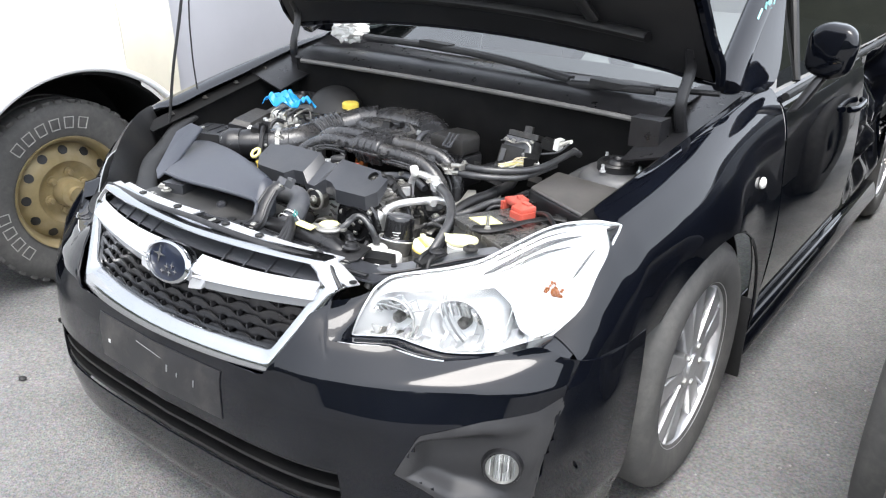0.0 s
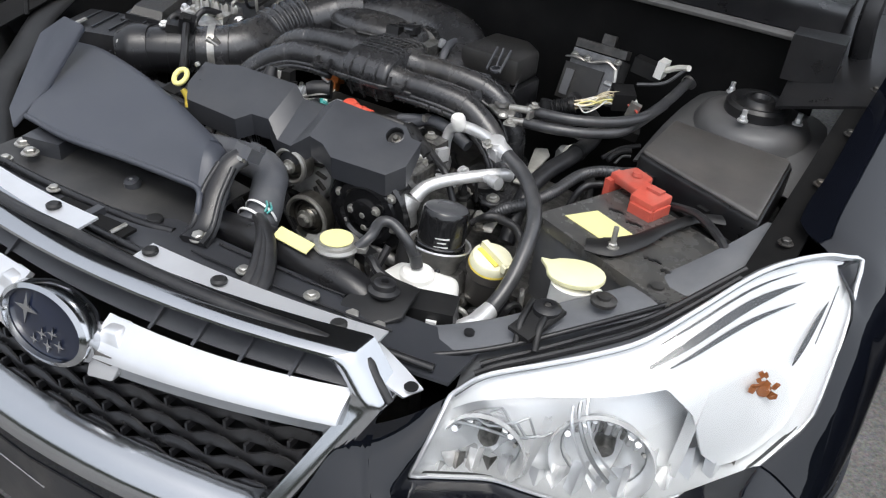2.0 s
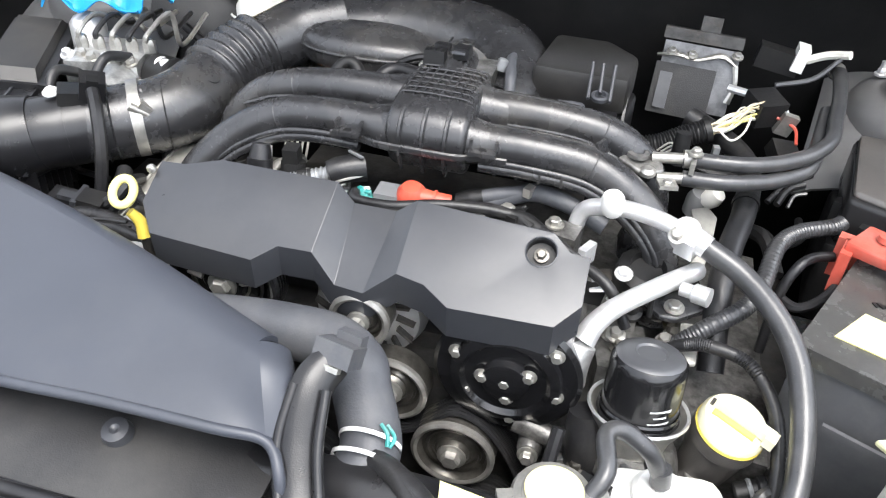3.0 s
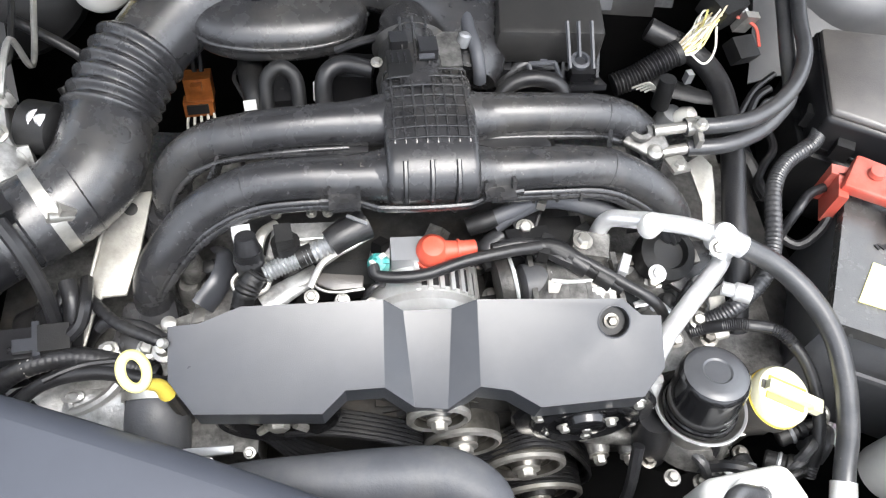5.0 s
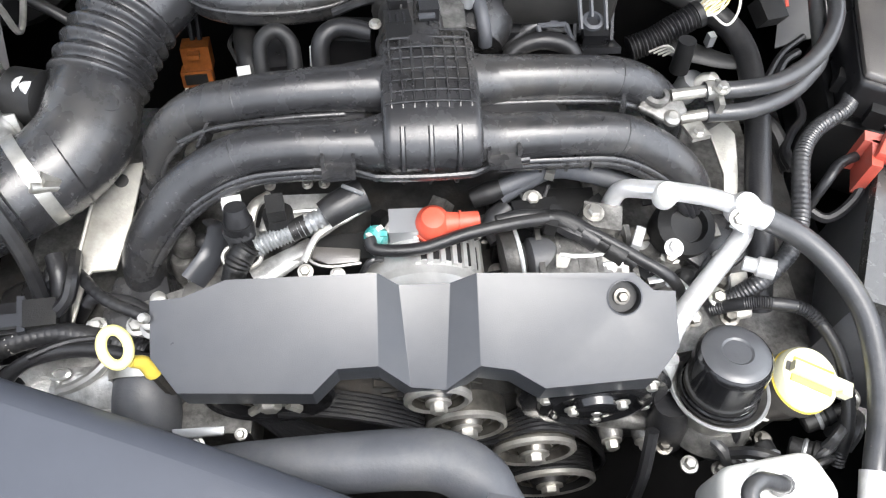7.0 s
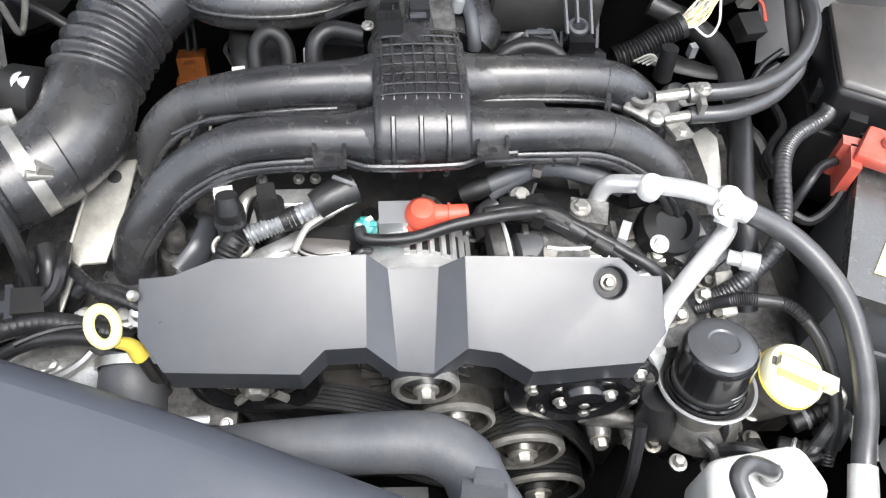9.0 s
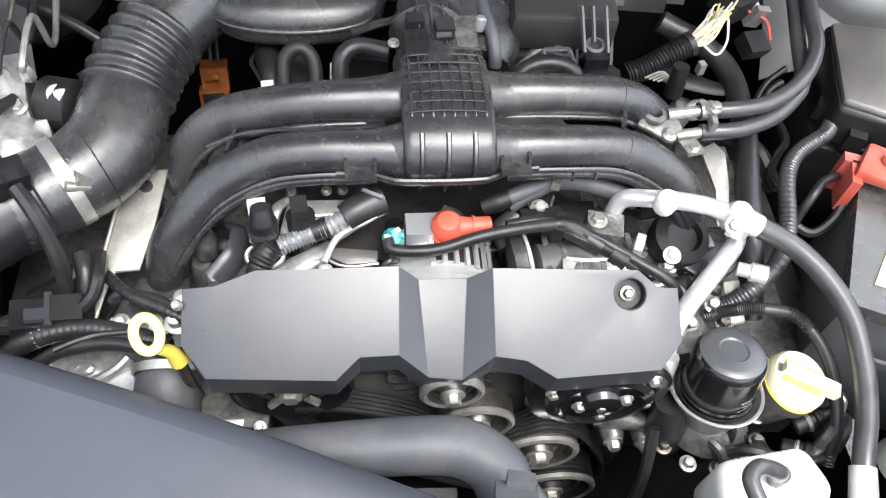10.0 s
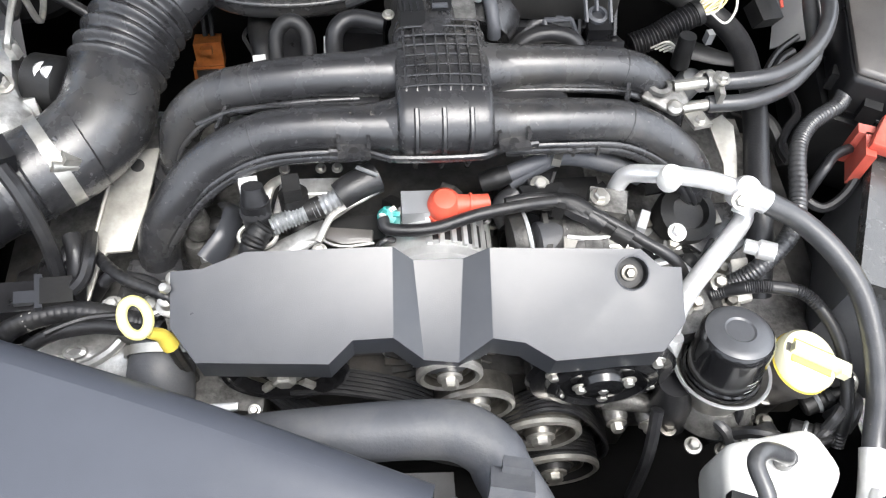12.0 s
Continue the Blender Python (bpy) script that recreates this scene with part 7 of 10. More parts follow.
# ---- oil filter and filler cap ----
of = thing("oil_filter", (0.258, 0.465, 0.64), "black screw-on oil filter in a bright dish", "oil filter")
ax = V((0.0, 0.20, 1))
ob_ = V((0.257, 0.469, 0.667))
add_rev("dish", ob_, ax, [(0.028, -0.03), (0.033, -0.012), (0.039, -0.002), (0.0425, 0.007), (0.0410, 0.0075), (0.037, 0.000), (0.030, -0.005)], STEEL, of, 40, "bright cupped dish", (True, False))
add_rev("canister", ob_, ax, [(0.0315, -0.004), (0.0335, 0.002), (0.0330, 0.006), (0.0325, 0.050), (0.0318, 0.0565), (0.0295, 0.0595)], GLOSSBLACK, of, 40, "gloss black canister")
# end face paler than the canister: sky reflection put into its base colour
add_rev("end_face", ob_, ax, [(0.0299, 0.0585), (0.0278, 0.0608), (0.0220, 0.0626), (0.0135, 0.0636), (0.0118, 0.0622), (0, 0.0624)], M("satin_enamel_sky_sheen", (0.06, 0.062, 0.067), 0.38, 0, 0.15, 60, 0.1, dirt=(0.08, 0.08, 0.08), dirt_amt=0.3, spec=0.9), of, 40, "satin end with the sky's sheen in its colour", (False, True))
for z, r in ((0.004, 0.0345), (0.010, 0.0338)):
    add_rev("base_ring", ob_, ax, [(r, z - 0.002), (r + 0.0012, z), (r, z + 0.002)], GLOSSBLACK, of, 40, "", (False, False))
add_rev("dish_rim", ob_, ax, [(0.0415, 0.0060), (0.0440, 0.0075), (0.0432, 0.0100), (0.0408, 0.0082)], PIPE, of, 44, "bright rolled rim", (False, False))
for k, (w, dz) in enumerate(((0.020, 0.030), (0.012, 0.024), (0.020, 0.018), (0.016, 0.012))):
    bm = B()
    a0 = radians(-62)
    n = 6
    g1, g2 = [], []
    for i in range(n + 1):
        a = a0 + (i / n - 0.5) * w / 0.034
        p = ob_ + ax.normalized() * (dz) + V((math.cos(a), math.sin(a), 0)) * 0.0331
        g1.append(bm.verts.new(p))
        g2.append(bm.verts.new(p + V((0, 0, 0.0032))))
    for i in range(n):
        bm.faces.new((g1[i], g1[i + 1], g2[i + 1], g2[i]))
    part("print_bar", bm, LABELWHITE, of, "plain white printed bar")
fc = thing("oil_filler", (0.335, 0.472, 0.62), "black oil filler neck with yellow cap", "oil filler")
fo, fax = V((0.333, 0.473, 0.668)), V((0.18, -0.10, 1))
add_rev("neck", fo - fax.normalized() * 0.06, fax, [(0.022, 0), (0.026, 0.03), (0.026, 0.045), (0.030, 0.05), (0.030, 0.062)], BROWNISH, fc, 28)
CREAM = M("pale_lemon_plastic", (0.84, 0.82, 0.60), 0.38, 0, 0.06, 40, 0.1, dirt=(0.78, 0.70, 0.38), dirt_amt=0.3)
cap = add_rev("cap", fo, fax, [(0.0265, 0.0), (0.0290, 0.002), (0.0290, 0.012), (0.0265, 0.0165), (0.018, 0.018), (0, 0.018)], CREAM, fc, 36, "pale cream-yellow cap")
add_rev("skirt_band", fo, fax, [(0.0289, 0.0015), (0.0300, 0.0035), (0.0289, 0.0055)], YELLOW, cap, 36, "", (False, False))
fu = fax.normalized()
bm = B()
box(bm, fo + fu * 0.0225 + V((0.004, -0.002, 0)), (0.052, 0.009, 0.009), (0, 10, -24), 0.003)
box(bm, fo + fu * 0.020 + V((0.026, -0.013, -0.004)), (0.009, 0.013, 0.010), (0, 10, -24), 0.004)
part("cap_grip", bm, CREAM, cap)
for sg in (-1, 1):
    bm = B()
    o = Euler((0, radians(10), radians(-24))).to_matrix() @ V((0.0, sg * 0.0085, 0))
    box(bm, fo + fu * 0.0188 + o, (0.038, 0.006, 0.0022), (0, 10, -24), 0.001)
    part("grip_hollow", bm, MATS["deep_yellow"] if "deep_yellow" in MATS else M("deep_yellow", (0.80, 0.68, 0.12), 0.4, 0, 0.1, 60, 0.1), cap, "deeper yellow hollow")
bm = B()
box(bm, fo + fu * 0.0195 + V((-0.018, 0.009, 0.002)), (0.009, 0.008, 0.003), (0, 10, -24), 0.001)
part("cap_notch", bm, BROWNISH, cap)

# ---- air-conditioning pipes ----
ac = thing("air_con_pipes", (0.3, 0.52, 0.66), "bright aluminium refrigerant pipes and grey hose", "pipes")
add_tube("upper_pipe", [(0.172, 0.620, 0.715), (0.172, 0.622, 0.745), (0.178, 0.622, 0.765), (0.195, 0.612, 0.778), (0.215, 0.604, 0.785), (0.246, 0.596, 0.785), (0.275, 0.585, 0.780)], 0.0082, PIPE, ac, "bright bent pipe", seg=14)
add_rev("pipe_block", (0.168, 0.615, 0.712), (0, 0, 1), [(0.017, -0.01), (0.018, 0.0), (0.016, 0.008), (0.010, 0.012)], ALU, ac, 20)
part("block_bolt", hexhead((0.150, 0.606, 0.722), (0, 0, 1), 0.0075, 0.008), STEEL, ac)
add_box("block_flange", (0.158, 0.610, 0.713), (0.05, 0.026, 0.012), ALU, ac, (0, 0, 15), 0.003)
add_rev("service_port", (0.203, 0.597, 0.786), (-0.1, -0.25, 1), [(0.008, -0.004), (0.0100, 0.0), (0.0105, 0.014), (0.0085, 0.018), (0, 0.019)], WHITE, ac, 20, "white service cap")
bm = B()
tube(bm, [(0.262, 0.590, 0.783), (0.276, 0.585, 0.780), (0.290, 0.579, 0.776)], [0.0100, 0.0112, 0.0108], 16, 4)
part("crimp", bm, PIPE, ac)
bm = B()
rev(bm, (0.268, 0.592, 0.768), (0.1, -0.35, 1), [(0.010, 0), (0.0125, 0.006), (0.013, 0.020), (0.011, 0.025), (0.005, 0.026), (0, 0.025)], 20)
box(bm, (0.275, 0.584, 0.774), (0.018, 0.022, 0.018), (10, 0, -30), 0.004)
part("joint_block", bm, PIPE, ac, "bright joint block")
part("joint_bolt", hexhead((0.262, 0.575, 0.785), (-0.2, -0.6, 1), 0.0055, 0.007), STEEL, ac)
add_tube("rubber_hose", [(0.286, 0.581, 0.777), (0.321, 0.566, 0.765), (0.350, 0.540, 0.752), (0.371, 0.507, 0.735), (0.380, 0.468, 0.713), (0.382, 0.430, 0.688), (0.377, 0.398, 0.668), (0.369, 0.362, 0.656)], 0.0100, HOSE, ac, "grey rubber hose", seg=16, sub=8)
add_tube("lower_crimp", [(0.376, 0.392, 0.664), (0.369, 0.362, 0.656), (0.362, 0.345, 0.652)], [0.0118, 0.0128, 0.0120], PIPE, ac, seg=16)
add_tube("lower_pipe", [(0.368, 0.355, 0.664), (0.352, 0.325, 0.662), (0.338, 0.300, 0.664), (0.33, 0.285, 0.64)], 0.0085, PIPE, ac, seg=12)
add_box("lower_flange", (0.345, 0.292, 0.668), (0.045, 0.05, 0.006), ALU, ac, (0, 0, 30), 0.002)
add_tube("suction_pipe", [(0.200, 0.492, 0.715), (0.208, 0.505, 0.728), (0.225, 0.525, 0.736), (0.258, 0.558, 0.741), (0.282, 0.583, 0.742), (0.29, 0.60, 0.735)], [0.0108, 0.0094, 0.0088, 0.0088, 0.0088, 0.0088], PIPE, ac, "thick bright pipe", seg=16)
add_rev("suction_stub", (0.275, 0.555, 0.745), (0.8, -0.35, 0.1), [(0.0065, 0), (0.0065, 0.010), (0.0088, 0.012), (0.0088, 0.026), (0, 0.027)], PIPE, ac, 16)
add_tube("suction_flange", [(0.198, 0.488, 0.718), (0.192, 0.480, 0.70), (0.190, 0.482, 0.68)], [0.015, 0.018, 0.02], ALU, ac, seg=14)
bm = B()
prism(bm, [(0.282, 0.703, 0.735), (0.299, 0.713, 0.735), (0.309, 0.700, 0.732), (0.306, 0.666, 0.724), (0.299, 0.625, 0.712), (0.286, 0.624, 0.712), (0.291, 0.661, 0.722)], (0, 0, 0.004), 0.0015)
solo("steel_bracket", bm, ZINCDULL, "pale steel bracket beside the pipes", "bracket")
bm = B()
prism(bm, [(0.285, 0.570, 0.690), (0.302, 0.571, 0.692), (0.303, 0.534, 0.676), (0.287, 0.532, 0.674)], (0, 0.002, 0.004), 0.0015)
solo("steel_stay", bm, ZINCDULL, "pale steel stay behind the oil filter", "bracket")

# ---- twin heater hoses with clamp ----
hh = thing("heater_hoses", (0.35, 0.75, 0.74), "pair of grey hoses with crimped ends and clamp", "hose")
add_tube("hose_upper", [(0.262, 0.705, 0.793), (0.296, 0.704, 0.795), (0.330, 0.710, 0.796), (0.363, 0.729, 0.796), (0.391, 0.757, 0.796), (0.411, 0.793, 0.797), (0.419, 0.835, 0.799), (0.427, 0.885, 0.806), (0.432, 0.945, 0.812), (0.433, 0.975, 0.80)], 0.0080, HOSE, hh, "", seg=14, sub=8)
add_tube("hose_lower", [(0.264, 0.690, 0.779), (0.303, 0.691, 0.781), (0.340, 0.705, 0.781), (0.369, 0.728, 0.780), (0.391, 0.756, 0.780), (0.404, 0.81, 0.782), (0.418, 0.88, 0.79)], 0.0080, HOSE, hh, "", seg=14, sub=8)
for p, q in (((0.232, 0.704, 0.789), (0.264, 0.705, 0.793)), ((0.240, 0.688, 0.776), (0.266, 0.690, 0.779))):
    add_tube("pipe_end", [p, q], 0.0056, STEEL, hh, "bright pipe end", seg=12)
for p in ((0.266, 0.705, 0.793), (0.430, 0.95, 0.812)):
    add_rev("hose_band", p, (1, 0.1, 0.1) if p[1] < 0.8 else (0.1, 1, 0.1), [(0.0084, -0.004), (0.0092, -0.004), (0.0092, 0.004), (0.0084, 0.004)], STEEL, hh, 18, "", (False, False))
add_box("twin_clamp", (0.272, 0.697, 0.794), (0.005, 0.030, 0.012), STEEL, hh, (0, 0, -6), 0.002, 1, "bright twin clamp")
part("clamp_bolt", hexhead((0.272, 0.698, 0.803), (0, 0, 1), 0.005, 0.007), STEEL, hh)
bm = B()
prism(bm, [(0.199, 0.693, 0.783), (0.216, 0.715, 0.785), (0.240, 0.712, 0.784), (0.246, 0.690, 0.778), (0.226, 0.680, 0.776)], (0, 0, 0.006), 0.002)
part("pipe_flange", bm, GRIMY, hh)
add_rev("flange_eye", (0.218, 0.702, 0.7895), (0, 0, 1), [(0.0115, 0), (0.011, 0.004), (0.0065, 0.005), (0.006, 0.0), (0, 0)], GRIMY, hh, 22)
add_rev("flange_dome", (0.230, 0.684, 0.781), (0, -0.2, 1), [(0.008, 0), (0.0075, 0.004), (0.004, 0.007), (0, 0.007)], STEEL, hh, 18)
add_box("lower_tab", (0.250, 0.670, 0.780), (0.018, 0.020, 0.004), STEEL, hh, (-10, 0, 12), 0.001)
part("tab_bolt", hexhead((0.250, 0.667, 0.782), (0, 0, 1), 0.005, 0.005), STEEL, hh)

# ---- battery ----
bt = thing("battery", (0.51, 0.55, 0.53), "dark grey battery with glossy lid and plain yellow label", "battery")
r12 = -25
bm = B()
box(bm, (0.5064, 0.5449, 0.640), (0.218, 0.158, 0.18), (0, 0, r12), 0.006)
part("case", bm, BATTERY, bt, "grey case")
add_box("lid", (0.5064, 0.5449, 0.733), (0.224, 0.164, 0.016), BATTOP, bt, (0, 0, r12), 0.004, 1, "dusty dark lid")
bm = B()
prism(bm, [(0.402, 0.535, 0.7415), (0.432, 0.575, 0.7415), (0.507, 0.538, 0.7415), (0.476, 0.503, 0.7415)], (0, 0, 0.0012), 0)
part("label", bm, PALEYELLOW, bt, "plain pale yellow label")
for k, (x, y) in enumerate(((0.452, 0.592), (0.482, 0.575), (0.514, 0.560), (0.530, 0.505), (0.556, 0.490), (0.580, 0.478))):
    bm = B()
    for j in range(5):
        box(bm, (x - 0.009 + 0.0045 * j, y + 0.002 * math.sin(3 * j), 0.7418), (0.0028, 0.006 + 0.002 * (j % 2), 0.0014), (0, 0, 25 + 12 * j), 0)
    part("moulded_mark", bm, MATT, bt)
hd = thing("battery_hold_down", (0.5, 0.50, 0.70), "black battery hold-down bar with rod", "bracket")
add_tube("bar", [(0.452, 0.478, 0.747), (0.478, 0.488, 0.748), (0.505, 0.525, 0.750), (0.525, 0.575, 0.752), (0.552, 0.625, 0.752), (0.58, 0.645, 0.75)], [0.014, 0.020, 0.013, 0.009, 0.010, 0.012], MATT, hd, seg=10, flat=0.35, up=(0, 0, 1))
add_tube("rod", [(0.483, 0.485, 0.70), (0.483, 0.485, 0.78)], 0.0035, STEEL, hd, seg=8)
part("rod_nut", hexhead((0.483, 0.485, 0.752), (0, 0, 1), 0.006, 0.006), STEEL, hd)
add_box("case_rib", (0.452, 0.470, 0.68), (0.10, 0.004, 0.006), BATTERY, bt, (0, 0, r12), 0.001)
tc_ = thing("battery_terminal_cover", (0.466, 0.650, 0.730), "red plastic battery terminal cover", "terminal cover")
bm = B()
prism(bm, [(0.418, 0.650, 0.752), (0.444, 0.685, 0.754), (0.474, 0.667, 0.754), (0.471, 0.650, 0.754), (0.512, 0.635, 0.753), (0.496, 0.595, 0.750), (0.461, 0.609, 0.750), (0.464, 0.627, 0.751)], (0, 0, 0.014), 0.003)
part("top_shell", bm, RED, tc_)
for c, s in (((0.433, 0.671, 0.735), (0.03, 0.012, 0.044)), ((0.424, 0.655, 0.735), (0.010, 0.03, 0.044)), ((0.501, 0.615, 0.742), (0.012, 0.036, 0.026)), ((0.482, 0.601, 0.742), (0.036, 0.010, 0.026))):
    add_box("skirt", c, s, RED, tc_, (0, 0, -20), 0.003)
add_rev("cover_peg", (0.453, 0.659, 0.768), (0, 0, 1), [(0.008, 0), (0.007, 0.005), (0, 0.006)], RED, tc_, 14)
add_box("cover_ridge", (0.488, 0.631, 0.769), (0.022, 0.012, 0.004), RED, tc_, (0, 0, -20), 0.001)
bm = B()
tube(bm, [(0.418, 0.668, 0.735), (0.40, 0.660, 0.735), (0.385, 0.645, 0.730), (0.374, 0.632, 0.70), (0.372, 0.62, 0.64)], 0.005, 12, 6)
solo("battery_cable", bm, RUBBER, "thin black battery cable", "cable")
bm = B()
tube(bm, [(0.440, 0.742, 0.735), (0.425, 0.724, 0.735), (0.388, 0.700, 0.735), (0.367, 0.670, 0.732), (0.352, 0.612, 0.724), (0.336, 0.580, 0.718), (0.305, 0.556, 0.705), (0.28, 0.55, 0.68)], 0.0084, 12, 40, wave=0.0004, waves=78)
solo("ribbed_conduit", bm, HOSE, "black corrugated cable conduit", "conduit")
bm = B()
tube(bm, [(0.51, 0.64, 0.75), (0.55, 0.61, 0.765), (0.585, 0.575, 0.765), (0.615, 0.545, 0.752)], 0.0055, 8, 6)
solo("ground_cable", bm, RUBBER, "black cable across the battery", "cable")

# ---- fuse box ----
fb = thing("fuse_box", (0.53, 0.74, 0.62), "dusty black fuse box with sloped lid", "fuse box")
bm = B()
prism(bm, [(0.434, 0.737, 0.772), (0.448, 0.838, 0.790), (0.628, 0.806, 0.792), (0.622, 0.640, 0.772)], (0, 0, -0.010), 0.005)
part("lid_top", bm, BROWNISH, fb, "dusty brown-black lid")
bm = B()
prism(bm, [(0.430, 0.733, 0.765), (0.446, 0.842, 0.783), (0.632, 0.810, 0.785), (0.626, 0.634, 0.765)], (0, 0, -0.055), 0.006)
part("lid_side", bm, PLASTIC, fb)
bm = B()
prism(bm, [(0.424, 0.730, 0.712), (0.442, 0.846, 0.715), (0.636, 0.814, 0.715), (0.630, 0.628, 0.712)], (0, 0, -0.10), 0.006)
part("base", bm, MATT, fb)
for c in ((0.455, 0.715, 0.735), (0.437, 0.76, 0.735), (0.55, 0.672, 0.735)):
    add_box("catch", c, (0.018, 0.014, 0.022), MATT, fb, (0, 0, -28), 0.002)
add_tube("lid_edge", [(0.432, 0.735, 0.722), (0.53, 0.683, 0.720), (0.624, 0.632, 0.720)], 0.003, PLASTIC, fb)

# ---- strut towers ----
for sd in (1, -1):
    st = thing("strut_tower", (sd * 0.545, 0.955, 0.6), "grey-black suspension tower with studs and cap", "suspension tower", "suspension towers")
    o = V((sd * 0.545, 0.962, 0.788))
    bm = B()
    sheet(bm, lambda u, v: (o.x + (0.105 + 0.04 * (1 - v)) * (-1 + 2 * u), o.y + (-0.125 + 0.21 * v * 1.0), o.z - 0.004 - 0.03 * (1 - v) ** 2 * 2 - 0.02 * (2 * u - 1) ** 4), 14, 10)
    thicken(bm, 0.004)
    part("shelf", bm, M("grey_primer_panel" if sd > 0 else "grey_primer_panel_b", (0.11, 0.11, 0.112), 0.42, 0, 0.15, 20, 0.1, dirt=(0.14, 0.13, 0.12), dirt_amt=0.4), st, "dull grey panel")
    add_rev("turret", o, (0, -0.05, 1), [(0.100, -0.10), (0.092, -0.022), (0.084, -0.008), (0.075, -0.002), (0.062, 0.002), (0.058, 0.001)], MATS["grey_primer_panel" if sd > 0 else "grey_primer_panel_b"], st, 36)
    add_rev("mount_ring", o, (0, -0.05, 1), [(0.050, 0.001), (0.050, 0.016), (0.045, 0.021), (0.038, 0.020), (0.034, 0.014), (0.026, 0.018), (0.022, 0.026), (0.015, 0.027), (0.010, 0.020), (0, 0.020)], RUBBER, st, 36, "black rubber top mount")
    for dx, dy in ((-0.008, -0.068), (0.066, -0.02), (-0.052, 0.045)):
        part("stud_nut", hexhead((o.x + sd * dx, o.y + dy, o.z + 0.006), (0, 0, 1), 0.0055, 0.010), PIPE, st)
        add_rev("stud", (o.x + sd * dx, o.y + dy, o.z + 0.014), (0, 0, 1), [(0.004, 0), (0.004, 0.010), (0, 0.011)], PIPE, st, 10)

# ---- washer filler and coolant reservoir ----
wf = thing("washer_filler", (0.465, 0.415, 0.60), "white washer bottle neck with yellow-white cap", "washer bottle")
add_rev("neck", (0.463, 0.412, 0.60), (0.02, 0.02, 1), [(0.030, 0), (0.029, 0.05), (0.027, 0.09), (0.026, 0.128), (0.028, 0.132)], WHITE, wf, 28)
bm = B()
cx = V((0.464, 0.422, 0.735))
poly = [cx + V((0.036 * math.cos(a), 0.030 * math.sin(a), 0.003 * math.cos(a))) for a in [2 * math.pi * k / 20 for k in range(20)]]
poly[9:12] = [cx + V((-0.035, 0.008, 0)), cx + V((-0.047, 0.002, 0.002)), cx + V((-0.034, -0.009, 0))]
prism(bm, poly, (0.0, -0.002, 0.008), 0.0025)
part("cap", bm, M("pale_cream_cap", (0.85, 0.82, 0.50), 0.4, 0, 0.06, 40, 0.05), wf, "cream-yellow flip cap")
add_tube("cap_strap", [(0.495, 0.41, 0.735), (0.505, 0.395, 0.738), (0.512, 0.384, 0.742)], 0.007, WHITE, wf, flat=0.5)
rv = thing("coolant_reservoir", (0.285, 0.375, 0.60), "white plastic coolant bottle with cap", "coolant bottle")
bm = B()
prism(bm, [(0.228, 0.352, 0.60), (0.238, 0.402, 0.60), (0.322, 0.412, 0.60), (0.338, 0.372, 0.60), (0.310, 0.338, 0.60), (0.262, 0.332, 0.60)], (0, 0, 0.080), 0.012, 3)
part("bottle", bm, WHITE, rv)
add_rev("cap", (0.278, 0.376, 0.677), (0, 0, 1), [(0.022, 0), (0.022, 0.010), (0.018, 0.014), (0, 0.015)], WHITE, rv, 24)
add_tube("nozzle", [(0.273, 0.376, 0.712), (0.276, 0.377, 0.695)], 0.008, HOSE, rv, seg=10)
add_box("bottle_bracket", (0.335, 0.318, 0.685), (0.055, 0.04, 0.035), MATT, rv, (0, 0, 18), 0.003)
add_box("bracket_slot", (0.345, 0.297, 0.688), (0.012, 0.004, 0.008), LABELWHITE, rv, (0, 0, 18), 0.001)
add_box("fan_plug", (0.225, 0.338, 0.712), (0.024, 0.02, 0.014), MATT, rv, (0, 0, -20), 0.003)
add_tube("fan_lead", [(0.232, 0.334, 0.712), (0.245, 0.325, 0.716), (0.26, 0.318, 0.71), (0.30, 0.318, 0.70)], 0.006, RUBBER, rv, seg=8)

# ---- dipstick ----
dp = thing("dipstick", (-0.215, 0.495, 0.65), "yellow ring-handled oil dipstick", "dipstick")
bm = B()
dc = V((-0.233, 0.495, 0.772))
dax = V((0.15, -0.55, 0.85)).normalized()
a_, b_, _ = frame_of(dax)
tube(bm, [dc + (a_ * math.cos(t) * 0.0095 + b_ * math.sin(t) * 0.0135) for t in [2 * math.pi * k / 16 for k in range(16)]], 0.0042, 10, 3, closed=True)
part("ring", bm, M("pale_yellow_plastic", (0.86, 0.78, 0.30), 0.4, 0, 0.05, 40, 0.05), dp)
add_tube("stem", [dc + V((0.006, -0.004, -0.018)), (-0.220, 0.494, 0.742), (-0.216, 0.492, 0.728)], [0.0045, 0.006, 0.0075], YELLOW, dp, seg=10)
add_tube("guide_tube", [(-0.216, 0.492, 0.728), (-0.215, 0.494, 0.68), (-0.21, 0.50, 0.60)], 0.005, IRON, dp, seg=8)

# ---- engine block, heads and castings ----
eb = thing("engine_block", (0, 0.65, 0.4), "oily cast aluminium flat engine", "engine")
add_box("crankcase", (0, 0.66, 0.57), (0.34, 0.30, 0.20), IRON, eb, (0, 0, 0), 0.02)
add_box("timing_cover", (0.0, 0.505, 0.54), (0.44, 0.04, 0.22), IRON, eb, (0, 0, 0), 0.015)
for sd in (1, -1):
    add_box("cylinder_head", (sd * 0.27, 0.64, 0.57), (0.20, 0.32, 0.14), GRIMY, eb, (0, sd * 6, 0), 0.02)
    add_box("rocker_cover", (sd * 0.385, 0.64, 0.555), (0.05, 0.30, 0.12), IRON, eb, (0, sd * 6, 0), 0.015)
add_rev("filter_boss", (0.262, 0.468, 0.56), (0, 0.1, 1), [(0.034, 0), (0.032, 0.05), (0.030, 0.065)], IRON, eb, 24)
